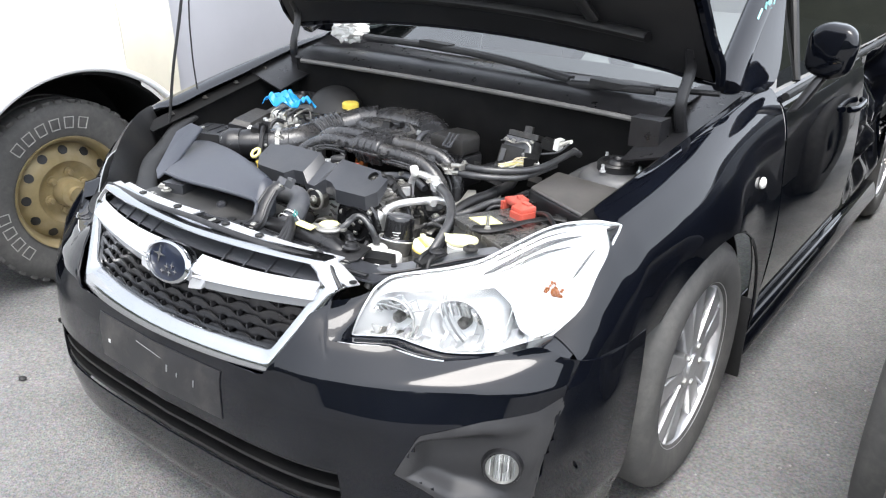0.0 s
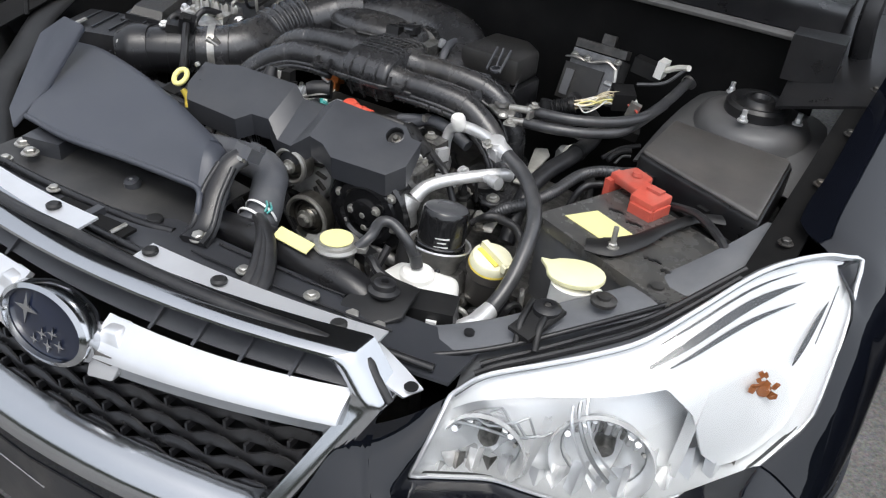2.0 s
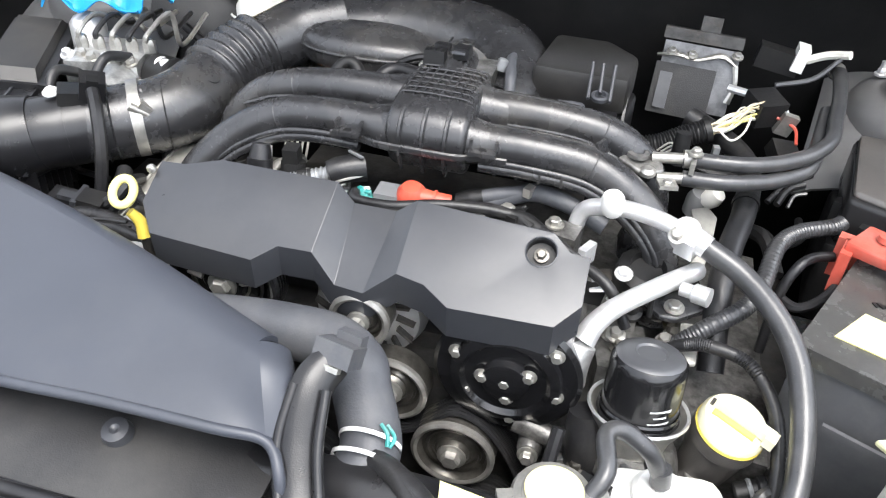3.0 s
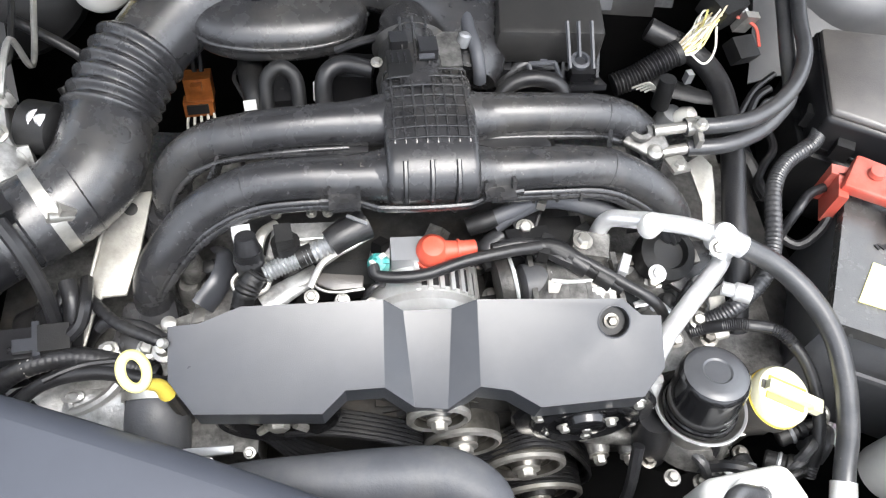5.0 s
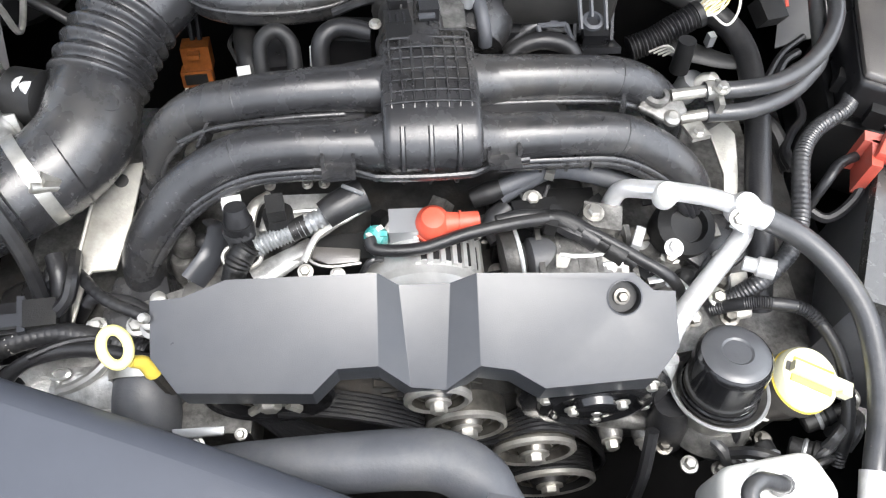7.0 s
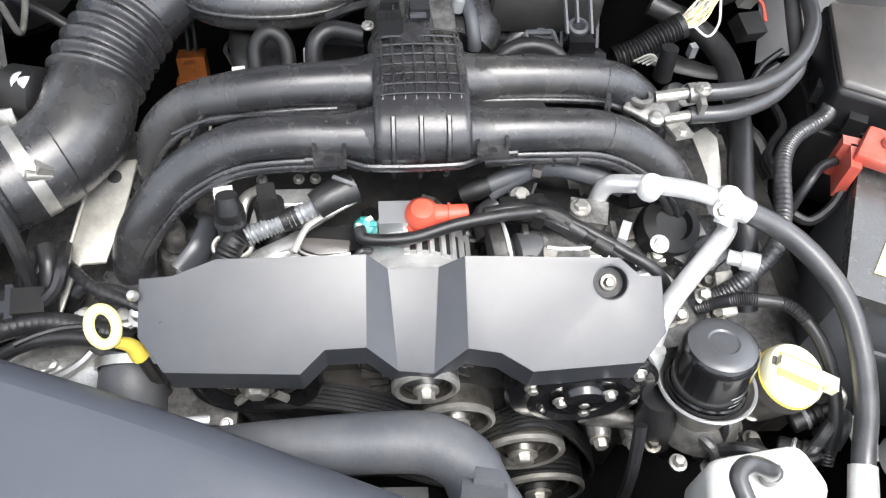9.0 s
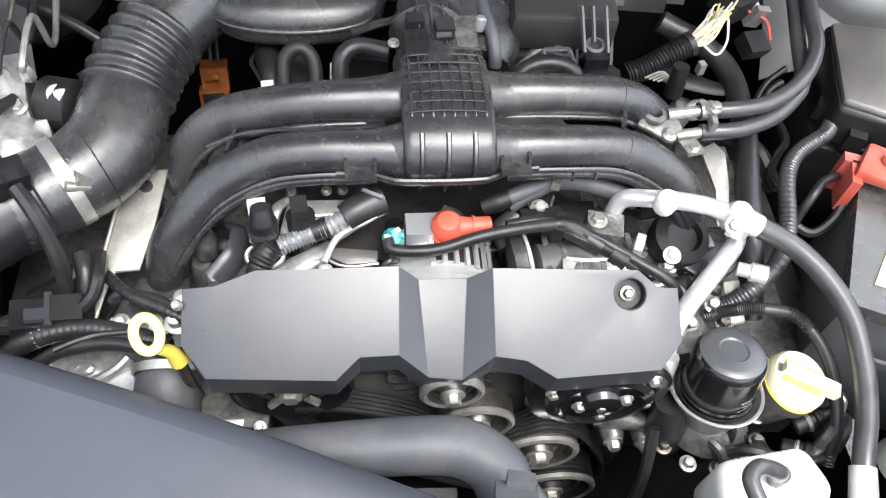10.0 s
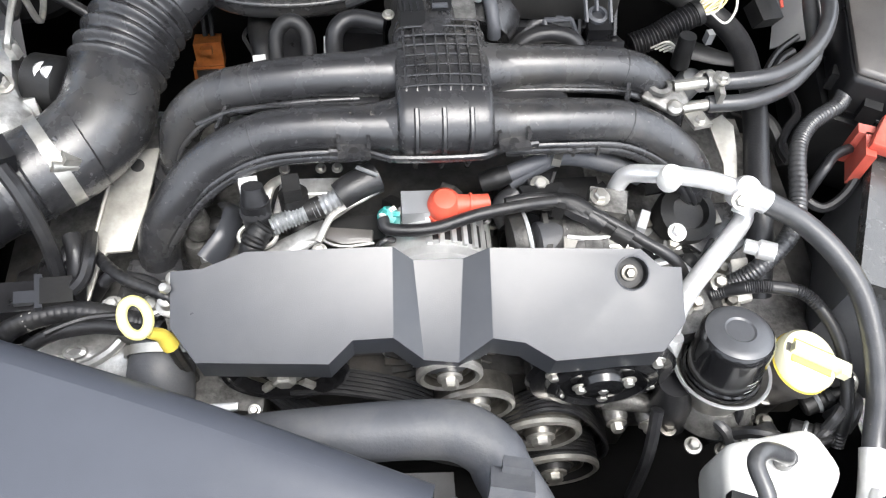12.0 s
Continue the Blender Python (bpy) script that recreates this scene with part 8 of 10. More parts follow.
add_box("front_casting_left", (-0.30, 0.510, 0.622), (0.15, 0.085, 0.045), ALU, eb, (8, 6, 12), 0.016)
bm = B()
sheet(bm, lambda u, v: (lambda p: p + V((0, 0, 0.008 * math.sin(math.pi * v) + 0.003 * noise.noise(p * 60))))(V((-0.321, 0.525, 0.660)).lerp(V((-0.270, 0.526, 0.672)), u).lerp(V((-0.327, 0.498, 0.648)).lerp(V((-0.263, 0.471, 0.650)), u), v)), 18, 14)
thicken(bm, 0.006)
part("casting_skin", bm, ALU, eb, "worn cast aluminium housing", 60)
for q, r in (([(-0.324, 0.497, 0.656), (-0.305, 0.489, 0.660), (-0.284, 0.484, 0.662), (-0.264, 0.482, 0.662)], 0.0042), ([(-0.321, 0.523, 0.666), (-0.315, 0.505, 0.664), (-0.322, 0.496, 0.658)], 0.0034), ([(-0.315, 0.505, 0.664), (-0.300, 0.508, 0.667), (-0.283, 0.516, 0.672), (-0.273, 0.525, 0.676)], 0.0050), ([(-0.263, 0.480, 0.660), (-0.264, 0.470, 0.652)], 0.0040)):
    add_tube("casting_ridge", q, r, SMOOTHALU, eb, seg=8)
add_rev("casting_slot", (-0.314, 0.519, 0.668), (0, -0.2, 1), [(0.011, 0), (0.010, 0.003), (0.0065, 0.004), (0.006, 0.0), (0, 0)], SMOOTHALU, eb, 18, "", (True, True), 0.6)
bm = B()
prism(bm, [(-0.293, 0.546, 0.680), (-0.291, 0.559, 0.684), (-0.275, 0.561, 0.686), (-0.270, 0.548, 0.684), (-0.276, 0.542, 0.680)], (0, 0, 0.005), 0.0015)
part("bolt_lug", bm, ALU, eb)
part("casting_bolt", hexhead((-0.280, 0.552, 0.690), (0, -0.2, 1), 0.0056, 0.007), STEEL, eb)
part("casting_bolt", hexhead((-0.347, 0.509, 0.656), (0, -0.2, 1), 0.0045, 0.007), ALU, eb)
add_rev("head_boss", (-0.227, 0.570, 0.700), (0, -0.2, 1), [(0.007, -0.01), (0.007, 0.004), (0.004, 0.006), (0, 0.006)], STEEL, eb, 16)
add_tube("loom_strand", [(-0.358, 0.507, 0.672), (-0.346, 0.517, 0.684), (-0.329, 0.527, 0.690), (-0.305, 0.534, 0.694), (-0.281, 0.535, 0.696), (-0.263, 0.530, 0.698)], 0.0048, RUBBER, eb, seg=10, wave=0.0006, waves=60)
add_tube("loom_strand", [(-0.330, 0.523, 0.698), (-0.312, 0.530, 0.700), (-0.293, 0.535, 0.701), (-0.269, 0.536, 0.702)], 0.0030, PLASTIC, eb, seg=8)
add_tube("elbow_lead", [(-0.288, 0.569, 0.700), (-0.280, 0.572, 0.706), (-0.264, 0.569, 0.708), (-0.247, 0.564, 0.708), (-0.227, 0.552, 0.706)], 0.0055, RUBBER, eb, seg=10)
add_tube("tape_lead", [(-0.375, 0.500, 0.668), (-0.335, 0.523, 0.689), (-0.29, 0.528, 0.697), (-0.25, 0.520, 0.700), (-0.225, 0.512, 0.698)], 0.0065, RUBBER, eb, seg=10)
add_tube("tape_patch", [(-0.352, 0.538, 0.692), (-0.338, 0.543, 0.694)], 0.0095, ZINCDULL, eb, seg=12)
add_box("front_casting_mid", (-0.20, 0.49, 0.622), (0.10, 0.05, 0.06), GRIMY, eb, (0, 0, -4), 0.018)
add_tube("casting_pipe", [(-0.235, 0.520, 0.675), (-0.238, 0.494, 0.668), (-0.24, 0.46, 0.64), (-0.242, 0.43, 0.60)], [0.027, 0.0285, 0.029, 0.028], HOSE_PALE, eb, seg=22)
add_rev("pipe_clamp", (-0.236, 0.512, 0.674), (0, -1, -0.3), [(0.031, -0.004), (0.033, -0.004), (0.033, 0.004), (0.031, 0.004)], STEEL, eb, 26, "", (False, False))
bm = B()
prism(bm, [(-0.214, 0.463, 0.668), (-0.169, 0.462, 0.672), (-0.170, 0.455, 0.670), (-0.211, 0.455, 0.666)], (0, 0, 0.004), 0.001)
part("name_plate_blank", bm, SILVERGREY, eb, "pale unlettered plate")
part("plate_bolt", hexhead((-0.156, 0.455, 0.672), (0, -0.3, 1), 0.0036, 0.006), STEEL, eb)
part("plate_bolt", hexhead((-0.194, 0.452, 0.660), (0, -0.3, 1), 0.0040, 0.005), ALU, eb)
rnd = random.Random(9)
for k in range(46):
    x, y = rnd.uniform(-0.24, 0.30), rnd.uniform(0.525, 0.64)
    part("engine_bolt", hexhead((x, y, 0.672 + rnd.uniform(-0.006, 0.022)), (rnd.uniform(-0.2, 0.2), rnd.uniform(-0.4, 0.1), 1), 0.006, 0.009), rnd.choice([STEEL, WORNSTEEL]), eb)
for c, s, r, m in (((-0.165, 0.575, 0.690), (0.06, 0.07, 0.03), -8, GRIMY), ((0.12, 0.635, 0.690), (0.10, 0.06, 0.03), 0, MATT), ((0.20, 0.585, 0.675), (0.08, 0.06, 0.035), 12, GRIMY), ((-0.07, 0.555, 0.690), (0.08, 0.05, 0.03), 0, MATT), ((0.11, 0.560, 0.690), (0.10, 0.05, 0.03), 4, MATT), ((-0.215, 0.555, 0.67), (0.05, 0.05, 0.05), 20, GRIMY), ((0.235, 0.535, 0.655), (0.05, 0.07, 0.05), 10, GRIMY)):
    add_box("casting", c, s, m, eb, (rnd.uniform(-8, 8), rnd.uniform(-8, 8), r), 0.008)
# bright coolant crossover plate with its bolts
bm = B()
prism(bm, [(-0.140, 0.615, 0.722), (-0.132, 0.652, 0.726), (-0.070, 0.652, 0.726), (-0.062, 0.628, 0.722), (-0.090, 0.612, 0.718)], (0, 0, 0.010), 0.004)
part("crossover_plate", bm, ALU, eb, "machined aluminium plate")
for x in (-0.129, -0.096, -0.081):
    part("plate_bolt", hexhead((x, 0.660, 0.737), (0, -0.2, 1), 0.0034, 0.006), STEEL, eb)
add_tube("plate_ridge", [(-0.132, 0.632, 0.735), (-0.10, 0.632, 0.736), (-0.068, 0.635, 0.734)], 0.0022, ALU, eb, seg=8)
add_tube("bright_arm", [(-0.128, 0.646, 0.745), (-0.140, 0.632, 0.748), (-0.145, 0.612, 0.742), (-0.143, 0.590, 0.732)], [0.004, 0.0055, 0.006, 0.007], STEEL, eb, seg=10, flat=0.6)
add_tube("bright_strip", [(-0.138, 0.578, 0.728), (-0.115, 0.586, 0.732), (-0.092, 0.594, 0.734)], 0.006, ALU, eb, seg=8, flat=0.5)
add_tube("sender_ring", [(-0.150 + 0.016 * math.cos(a), 0.588 + 0.011 * math.sin(a), 0.738 + 0.003 * math.sin(a)) for a in [2 * math.pi * k / 10 for k in range(10)]], 0.0022, STEEL, eb, seg=6, closed=True, sub=3)
add_box("dark_housing", (-0.068, 0.598, 0.716), (0.056, 0.026, 0.026), MATT, eb, (0, 0, 2), 0.006)
add_tube("housing_edge", [(-0.098, 0.580, 0.738), (-0.085, 0.600, 0.748), (-0.060, 0.610, 0.757), (-0.045, 0.618, 0.760)], 0.0035, STEEL, eb, seg=8, flat=0.6)
# idle pulley edge, pale casting, stay with bolt and pipe block beside the alternator
add_rev("pulley_disc", (0.083, 0.582, 0.722), (1, 0.12, 0.1), [(0.010, -0.012), (0.027, -0.010), (0.029, -0.003), (0.029, 0.002), (0.020, 0.003), (0.012, 0.010), (0, 0.011)], IRON, eb, 30)
add_rev("pulley_edge", (0.086, 0.582, 0.724), (1, 0.12, 0.1), [(0.0292, -0.0016), (0.0300, 0.0), (0.0292, 0.0016), (0.0272, 0.0022)], PIPE, eb, 36, "bright pulley edge", (False, False))
add_rev("motor_body", (0.094, 0.581, 0.715), (1, 0.1, 0.0), [(0.016, 0), (0.022, 0.004), (0.022, 0.030), (0.016, 0.034)], HOSE_PALE, eb, 24)
bm = B()
prism(bm, [(0.117, 0.587, 0.728), (0.124, 0.589, 0.729), (0.166, 0.586, 0.729), (0.177, 0.570, 0.728), (0.180, 0.556, 0.726), (0.133, 0.558, 0.726), (0.121, 0.568, 0.727)], (0, 0, 0.010), 0.004)
part("pale_casting", bm, MATS["clean_cast_aluminium"], eb, "pale cast bracket")
for q in [[(0.120, 0.574, 0.740), (0.137, 0.571, 0.741), (0.160, 0.572, 0.740)], [(0.146, 0.559, 0.738), (0.157, 0.563, 0.739), (0.173, 0.564, 0.738)]]:
    add_tube("casting_lip", q, 0.0024, PIPE, eb, seg=8)
bm = B()
prism(bm, [(0.093, 0.646, 0.735), (0.122, 0.648, 0.737), (0.110, 0.623, 0.738), (0.100, 0.620, 0.738), (0.096, 0.627, 0.737)], (0, 0, 0.003), 0.001)
part("stay_plate", bm, PLASTIC, eb)
add_tube("stay_edge", [(0.093, 0.644, 0.740), (0.096, 0.625, 0.742), (0.101, 0.619, 0.742), (0.109, 0.622, 0.742), (0.119, 0.644, 0.742)], 0.0016, HOSE, eb, seg=6)
part("stay_bolt", hexhead((0.103, 0.630, 0.742), (0, -0.2, 1), 0.0060, 0.007), STEEL, eb)
add_tube("grey_hose", [(0.074, 0.641, 0.745), (0.089, 0.646, 0.748), (0.108, 0.652, 0.750), (0.130, 0.656, 0.750), (0.154, 0.654, 0.748), (0.181, 0.649, 0.742)], 0.0078, HOSE_PALE, eb, "dull grey breather hose", seg=12)
add_tube("hose_nipple", [(0.050, 0.638, 0.736), (0.064, 0.640, 0.741), (0.076, 0.642, 0.745)], [0.009, 0.0105, 0.009], MATT, eb, seg=12)
add_box("hose_clip", (0.120, 0.649, 0.757), (0.008, 0.012, 0.010), STEEL, eb, (0, 0, -20), 0.002)
add_rev("dark_boot", (0.246, 0.615, 0.705), (0.1, -0.3, 1), [(0.026, -0.02), (0.030, 0.0), (0.028, 0.012), (0.018, 0.018), (0.016, 0.010), (0, 0.010)], MATT, eb, 24)
part("boot_bolt", hexhead((0.225, 0.582, 0.728), (0, -0.3, 1), 0.0058, 0.007), PIPE, eb)
for q in [[(0.185, 0.573, 0.735), (0.195, 0.566, 0.735), (0.200, 0.559, 0.730)], [(0.197, 0.552, 0.725), (0.209, 0.554, 0.728), (0.213, 0.558, 0.728)], [(0.214, 0.549, 0.720), (0.221, 0.552, 0.724), (0.232, 0.546, 0.720)]]:
    add_tube("bright_tag", q, [0.0030, 0.0045, 0.0025], PIPE, eb, seg=6, flat=0.5)
for k, (x, y, z) in enumerate(((0.146, 0.586, 0.748), (0.168, 0.573, 0.742), (0.128, 0.597, 0.752))):
    add_tube("tape_wrap", [(x - 0.006, y + 0.004, z + 0.001), (x + 0.007, y - 0.005, z - 0.002)], 0.0096, MATT if k else RUBBER, eb, seg=12)
add_box("pipe_flange", (0.161, 0.607, 0.735), (0.034, 0.024, 0.030), GRIMY, eb, (6, 0, -12), 0.006)
part("flange_bolt", hexhead((0.153, 0.608, 0.750), (0, 0, 1), 0.0062, 0.008), STEEL, eb)
add_box("bright_casting", (0.142, 0.566, 0.738), (0.052, 0.012, 0.004), STEEL, eb, (10, 0, -6), 0.0015)
add_box("bright_casting", (0.166, 0.560, 0.736), (0.024, 0.010, 0.004), STEEL, eb, (10, 0, -6), 0.0015)
add_tube("plug_wrap", [(0.118, 0.600, 0.752), (0.128, 0.594, 0.752), (0.140, 0.588, 0.750)], [0.008, 0.010, 0.009], RUBBER, eb, seg=8, flat=0.7)
add_box("plug_ring", (0.188, 0.582, 0.742), (0.008, 0.020, 0.020), PIPE, eb, (0, 0, -25), 0.002)

# coil plug and sender cluster left of the alternator
for p, q, m in (((-0.148, 0.586, 0.70), (-0.150, 0.606, 0.765), RUBBER), ((-0.115, 0.60, 0.70), (-0.118, 0.615, 0.762), MATT)):
    add_tube("sender", [p, q], [0.011, 0.013], m, eb, seg=14)
add_box("sender_plug", (-0.118, 0.613, 0.768), (0.015, 0.018, 0.024), MATT, eb, (0, 0, 8), 0.003)
add_tube("sender_cap", [(-0.150, 0.606, 0.764), (-0.1505, 0.612, 0.778)], [0.012, 0.009], RUBBER, eb, seg=14)
add_box("sender_label", (-0.156, 0.624, 0.757), (0.016, 0.010, 0.020), LABELWHITE, eb, (-20, 0, 8), 0.002)
add_tube("sender_band", [(-0.150, 0.602, 0.752), (-0.1505, 0.604, 0.757)], 0.0135, HOSE, eb, seg=14)
add_tube("wrapped_hose", [(-0.137, 0.593, 0.744), (-0.118, 0.600, 0.748), (-0.098, 0.606, 0.752), (-0.070, 0.617, 0.758), (-0.055, 0.626, 0.760)], 0.0082, SILVERGREY, eb, "grey corrugated sleeve", seg=12, sub=34, wave=0.0010, waves=26)
add_tube("wrapped_band", [(-0.108, 0.603, 0.750), (-0.094, 0.608, 0.7525)], 0.0094, MATT, eb, seg=14)
add_tube("hose_shroud", [(-0.079, 0.613, 0.757), (-0.068, 0.619, 0.760), (-0.046, 0.630, 0.762)], [0.0125, 0.0138, 0.0150], RUBBER, eb, "black hose shroud", seg=20)
add_box("shroud_mark", (-0.054, 0.624, 0.778), (0.020, 0.003, 0.002), SILVERGREY, eb, (0, 0, -28), 0.0005)
add_tube("cast_arm", [(-0.141, 0.571, 0.726), (-0.118, 0.584, 0.729), (-0.091, 0.600, 0.731)], [0.013, 0.011, 0.009], ALU, eb, seg=10, flat=0.5)
bm = B()
prism(bm, [(-0.093, 0.595, 0.735), (-0.092, 0.584, 0.733), (-0.078, 0.577, 0.733), (-0.051, 0.578, 0.733), (-0.050, 0.590, 0.735), (-0.072, 0.592, 0.736)], (0, 0, 0.004), 0.0015)
part("housing_ledge", bm, BROWNISH, eb)
add_tube("ledge_edge", [(-0.062, 0.613, 0.748), (-0.079, 0.603, 0.744), (-0.094, 0.594, 0.740), (-0.093, 0.581, 0.738), (-0.077, 0.574, 0.738), (-0.050, 0.576, 0.738)], 0.0014, STEEL, eb, seg=6)
for q in [(-0.097, 0.572, 0.735), (-0.070, 0.567, 0.735), (-0.044, 0.561, 0.735)]:
    part("ledge_bolt", hexhead(q, (0, -0.3, 1), 0.0045, 0.006), STEEL, eb)
add_tube("bracket_web", [(-0.187, 0.640, 0.715), (-0.176, 0.625, 0.722), (-0.180, 0.600, 0.722), (-0.196, 0.580, 0.712)], [0.006, 0.010, 0.011, 0.012], PLASTIC_GREY, eb, seg=10, flat=0.35, up=(0.6, -0.3, 0.7))
add_tube("sender_neck", [(-0.160, 0.565, 0.728), (-0.152, 0.580, 0.742), (-0.142, 0.592, 0.750)], [0.009, 0.011, 0.010], MATT, eb, seg=12, sub=10, wave=0.0006, waves=9)
add_tube("breather_hose", [(0.075, 0.640, 0.735), (0.10, 0.650, 0.745), (0.125, 0.656, 0.752), (0.16, 0.650, 0.750), (0.20, 0.640, 0.738)], 0.0095, HOSE_PALE, eb, seg=12)
add_tube("coolant_hose", [(0.085, 0.632, 0.728), (0.07, 0.622, 0.72), (0.075, 0.605, 0.715)], 0.011, HOSE, eb, seg=12)
add_tube("heater_stub", [(-0.145, 0.770, 0.745), (-0.150, 0.795, 0.758), (-0.156, 0.835, 0.745), (-0.158, 0.87, 0.73)], [0.011, 0.012, 0.014, 0.015], MATT, eb, seg=14)
add_tube("stub_cable", [(-0.152, 0.775, 0.752), (-0.166, 0.805, 0.750), (-0.173, 0.832, 0.742), (-0.160, 0.866, 0.735)], 0.0022, RUBBER, eb, seg=8)
add_box("stub_label", (-0.151, 0.764, 0.772), (0.012, 0.006, 0.008), LABELWHITE, eb, (-20, 0, 8), 0.002)
add_box("loop_block", (-0.122, 0.800, 0.745), (0.026, 0.040, 0.040), PLASTIC, eb, (8, 0, 4), 0.008)
add_box("hose_block", (-0.054, 0.812, 0.752), (0.044, 0.036, 0.040), PLASTIC, eb, (-6, 0, -6), 0.010)
add_tube("white_tie", [(-0.089, 0.772, 0.768), (-0.088, 0.779, 0.786)], 0.0022, WHITE, eb, seg=6)
add_tube("loop_pipe", [(-0.134, 0.757, 0.765), (-0.134, 0.778, 0.790), (-0.120, 0.786, 0.800), (-0.106, 0.779, 0.790), (-0.104, 0.757, 0.765)], 0.0072, MATT, eb, seg=12)
add_tube("loop_hose", [(-0.08, 0.757, 0.765), (-0.079, 0.778, 0.792), (-0.062, 0.788, 0.800), (-0.032, 0.780, 0.800)], 0.0085, RUBBER, eb, seg=12)
add_tube("cable_run", [(0.10, 0.604, 0.752), (0.125, 0.600, 0.755), (0.15, 0.585, 0.748), (0.185, 0.565, 0.735)], 0.0078, MATT, eb, seg=10)
add_box("cable_joint", (0.116, 0.602, 0.752), (0.010, 0.022, 0.016), MATT, eb, (0, 0, -20), 0.002)
add_box("bolt_bracket", (0.105, 0.615, 0.745), (0.04, 0.03, 0.005), MATT, eb, (-15, 0, 5), 0.001)
part("bracket_bolt", hexhead((0.115, 0.640, 0.705), (0, -0.2, 1), 0.007, 0.008), STEEL, eb)
part("bracket_bolt", hexhead((0.240, 0.600, 0.700), (0, -0.2, 1), 0.008, 0.009), STEEL, eb)

# small fittings, clips and short leads over the crankcase
rnd = random.Random(21)
for k in range(60):
    x, y, z = rnd.uniform(-0.23, 0.27), rnd.uniform(0.535, 0.655), rnd.uniform(0.672, 0.715)
    kind = k % 5
    if kind == 0:
        add_rev("fitting", (x, y, z), (rnd.uniform(-0.4, 0.4), rnd.uniform(-0.5, 0.2), 1), [(0.010, 0), (0.011, 0.006), (0.007, 0.008), (0.007, 0.018), (0.004, 0.02)], rnd.choice([GRIMY, STEEL, MATT]), eb, 14)
    elif kind == 1:
        a = rnd.uniform(0, 6.28)
        d = V((math.cos(a), math.sin(a) * 0.5, 0)) * rnd.uniform(0.03, 0.06)
        add_tube("short_lead", [V((x, y, z)), V((x, y, z + 0.022)) + d * 0.35, V((x, y, z + 0.018)) + d * 0.8, V((x, y, z - 0.02)) + d], rnd.uniform(0.0028, 0.0055), rnd.choice([RUBBER, HOSE, HOSE]), eb, seg=8)
    elif kind == 2:
        add_box("clip_block", (x, y, z), (rnd.uniform(0.012, 0.026), rnd.uniform(0.010, 0.022), rnd.uniform(0.012, 0.022)), rnd.choice([MATT, GRIMY, MATT]), eb, (rnd.uniform(-25, 25), rnd.uniform(-25, 25), rnd.uniform(0, 90)), 0.003)
    elif kind == 3:
        bm = B()
        w = rnd.uniform(0.02, 0.04)
        prism(bm, [(x, y, z), (x + w, y + 0.004, z + 0.003), (x + w * 0.9, y + 0.018, z + 0.006), (x + 0.004, y + 0.016, z + 0.002)], (0, 0, 0.004), 0.0015)
        part("flat_bracket", bm, rnd.choice([GRIMY, WORNSTEEL, IRON]), eb)
    else:
        add_rev("boss", (x, y, z - 0.028), (0, rnd.uniform(-0.3, 0.1), 1), [(0.013, 0), (0.011, 0.026), (0.009, 0.029), (0.0, 0.030)], rnd.choice([GRIMY, ALU]), eb, 16)
for k, (x, z) in enumerate(((0.172, 0.606), (0.205, 0.598), (0.232, 0.606), (0.30, 0.600))):
    add_rev("bolt_boss", (x, 0.475, z), (0, -1, 0.1), [(0.012, 0), (0.011, 0.022), (0.009, 0.026), (0, 0.026)], GRIMY, eb, 16)
    part("engine_bolt", hexhead((x, 0.450, z), (0, -1, 0.1), 0.0065, 0.010), STEEL, eb)
add_tube("casting_edge", [(0.155, 0.468, 0.628), (0.20, 0.462, 0.620), (0.235, 0.458, 0.628), (0.262, 0.450, 0.635)], [0.012, 0.009, 0.009, 0.012], GRIMY, eb, seg=12)
add_rev("filter_seat", (0.262, 0.462, 0.615), (0, 0.15, 1), [(0.041, 0), (0.039, 0.012), (0.036, 0.020), (0.032, 0.026)], GRIMY, eb, 30)
for k in range(9):
    a = radians(-150 + 30 * k)
    part("seat_bolt", hexhead((0.262 + 0.054 * math.cos(a), 0.462 + 0.050 * math.sin(a), 0.618), (0, 0, 1), 0.0055, 0.008), STEEL if k % 2 else WORNSTEEL, eb)
for q in range(12):
    a, r0 = radians(-170 + 17 * q), rnd.uniform(0.05, 0.075)
    p = V((0.325 + r0 * math.cos(a), 0.452 + r0 * 0.7 * math.sin(a), rnd.uniform(0.60, 0.635)))
    d = V((-math.sin(a), math.cos(a) * 0.7, 0)) * rnd.uniform(0.015, 0.03)
    add_tube("short_lead", [p - d, p - d * 0.4 + V((0, 0, 0.018)), p + d * 0.5 + V((0, 0, 0.014)), p + d - V((0, 0, 0.02))], rnd.uniform(0.003, 0.006), rnd.choice([RUBBER, RUBBER, HOSE, STEEL]), eb, seg=8)
for c, ax_ in (((0.345, 0.425, 0.618), (0.7, -0.4, 0.3)), ((0.308, 0.420, 0.622), (0.2, -1, 0.2)), ((0.362, 0.452, 0.625), (0.8, 0.2, 0.3))):
    add_rev("plug_body", c, ax_, [(0.008, -0.014), (0.010, -0.012), (0.010, 0.006), (0.012, 0.008), (0.012, 0.014), (0.006, 0.016), (0.005, 0.026)], MATT, eb, 14)
    add_rev("plug_seal", c, ax_, [(0.0105, -0.002), (0.0115, 0.0), (0.0105, 0.002)], SILVERGREY, eb, 14, "", (False, False))

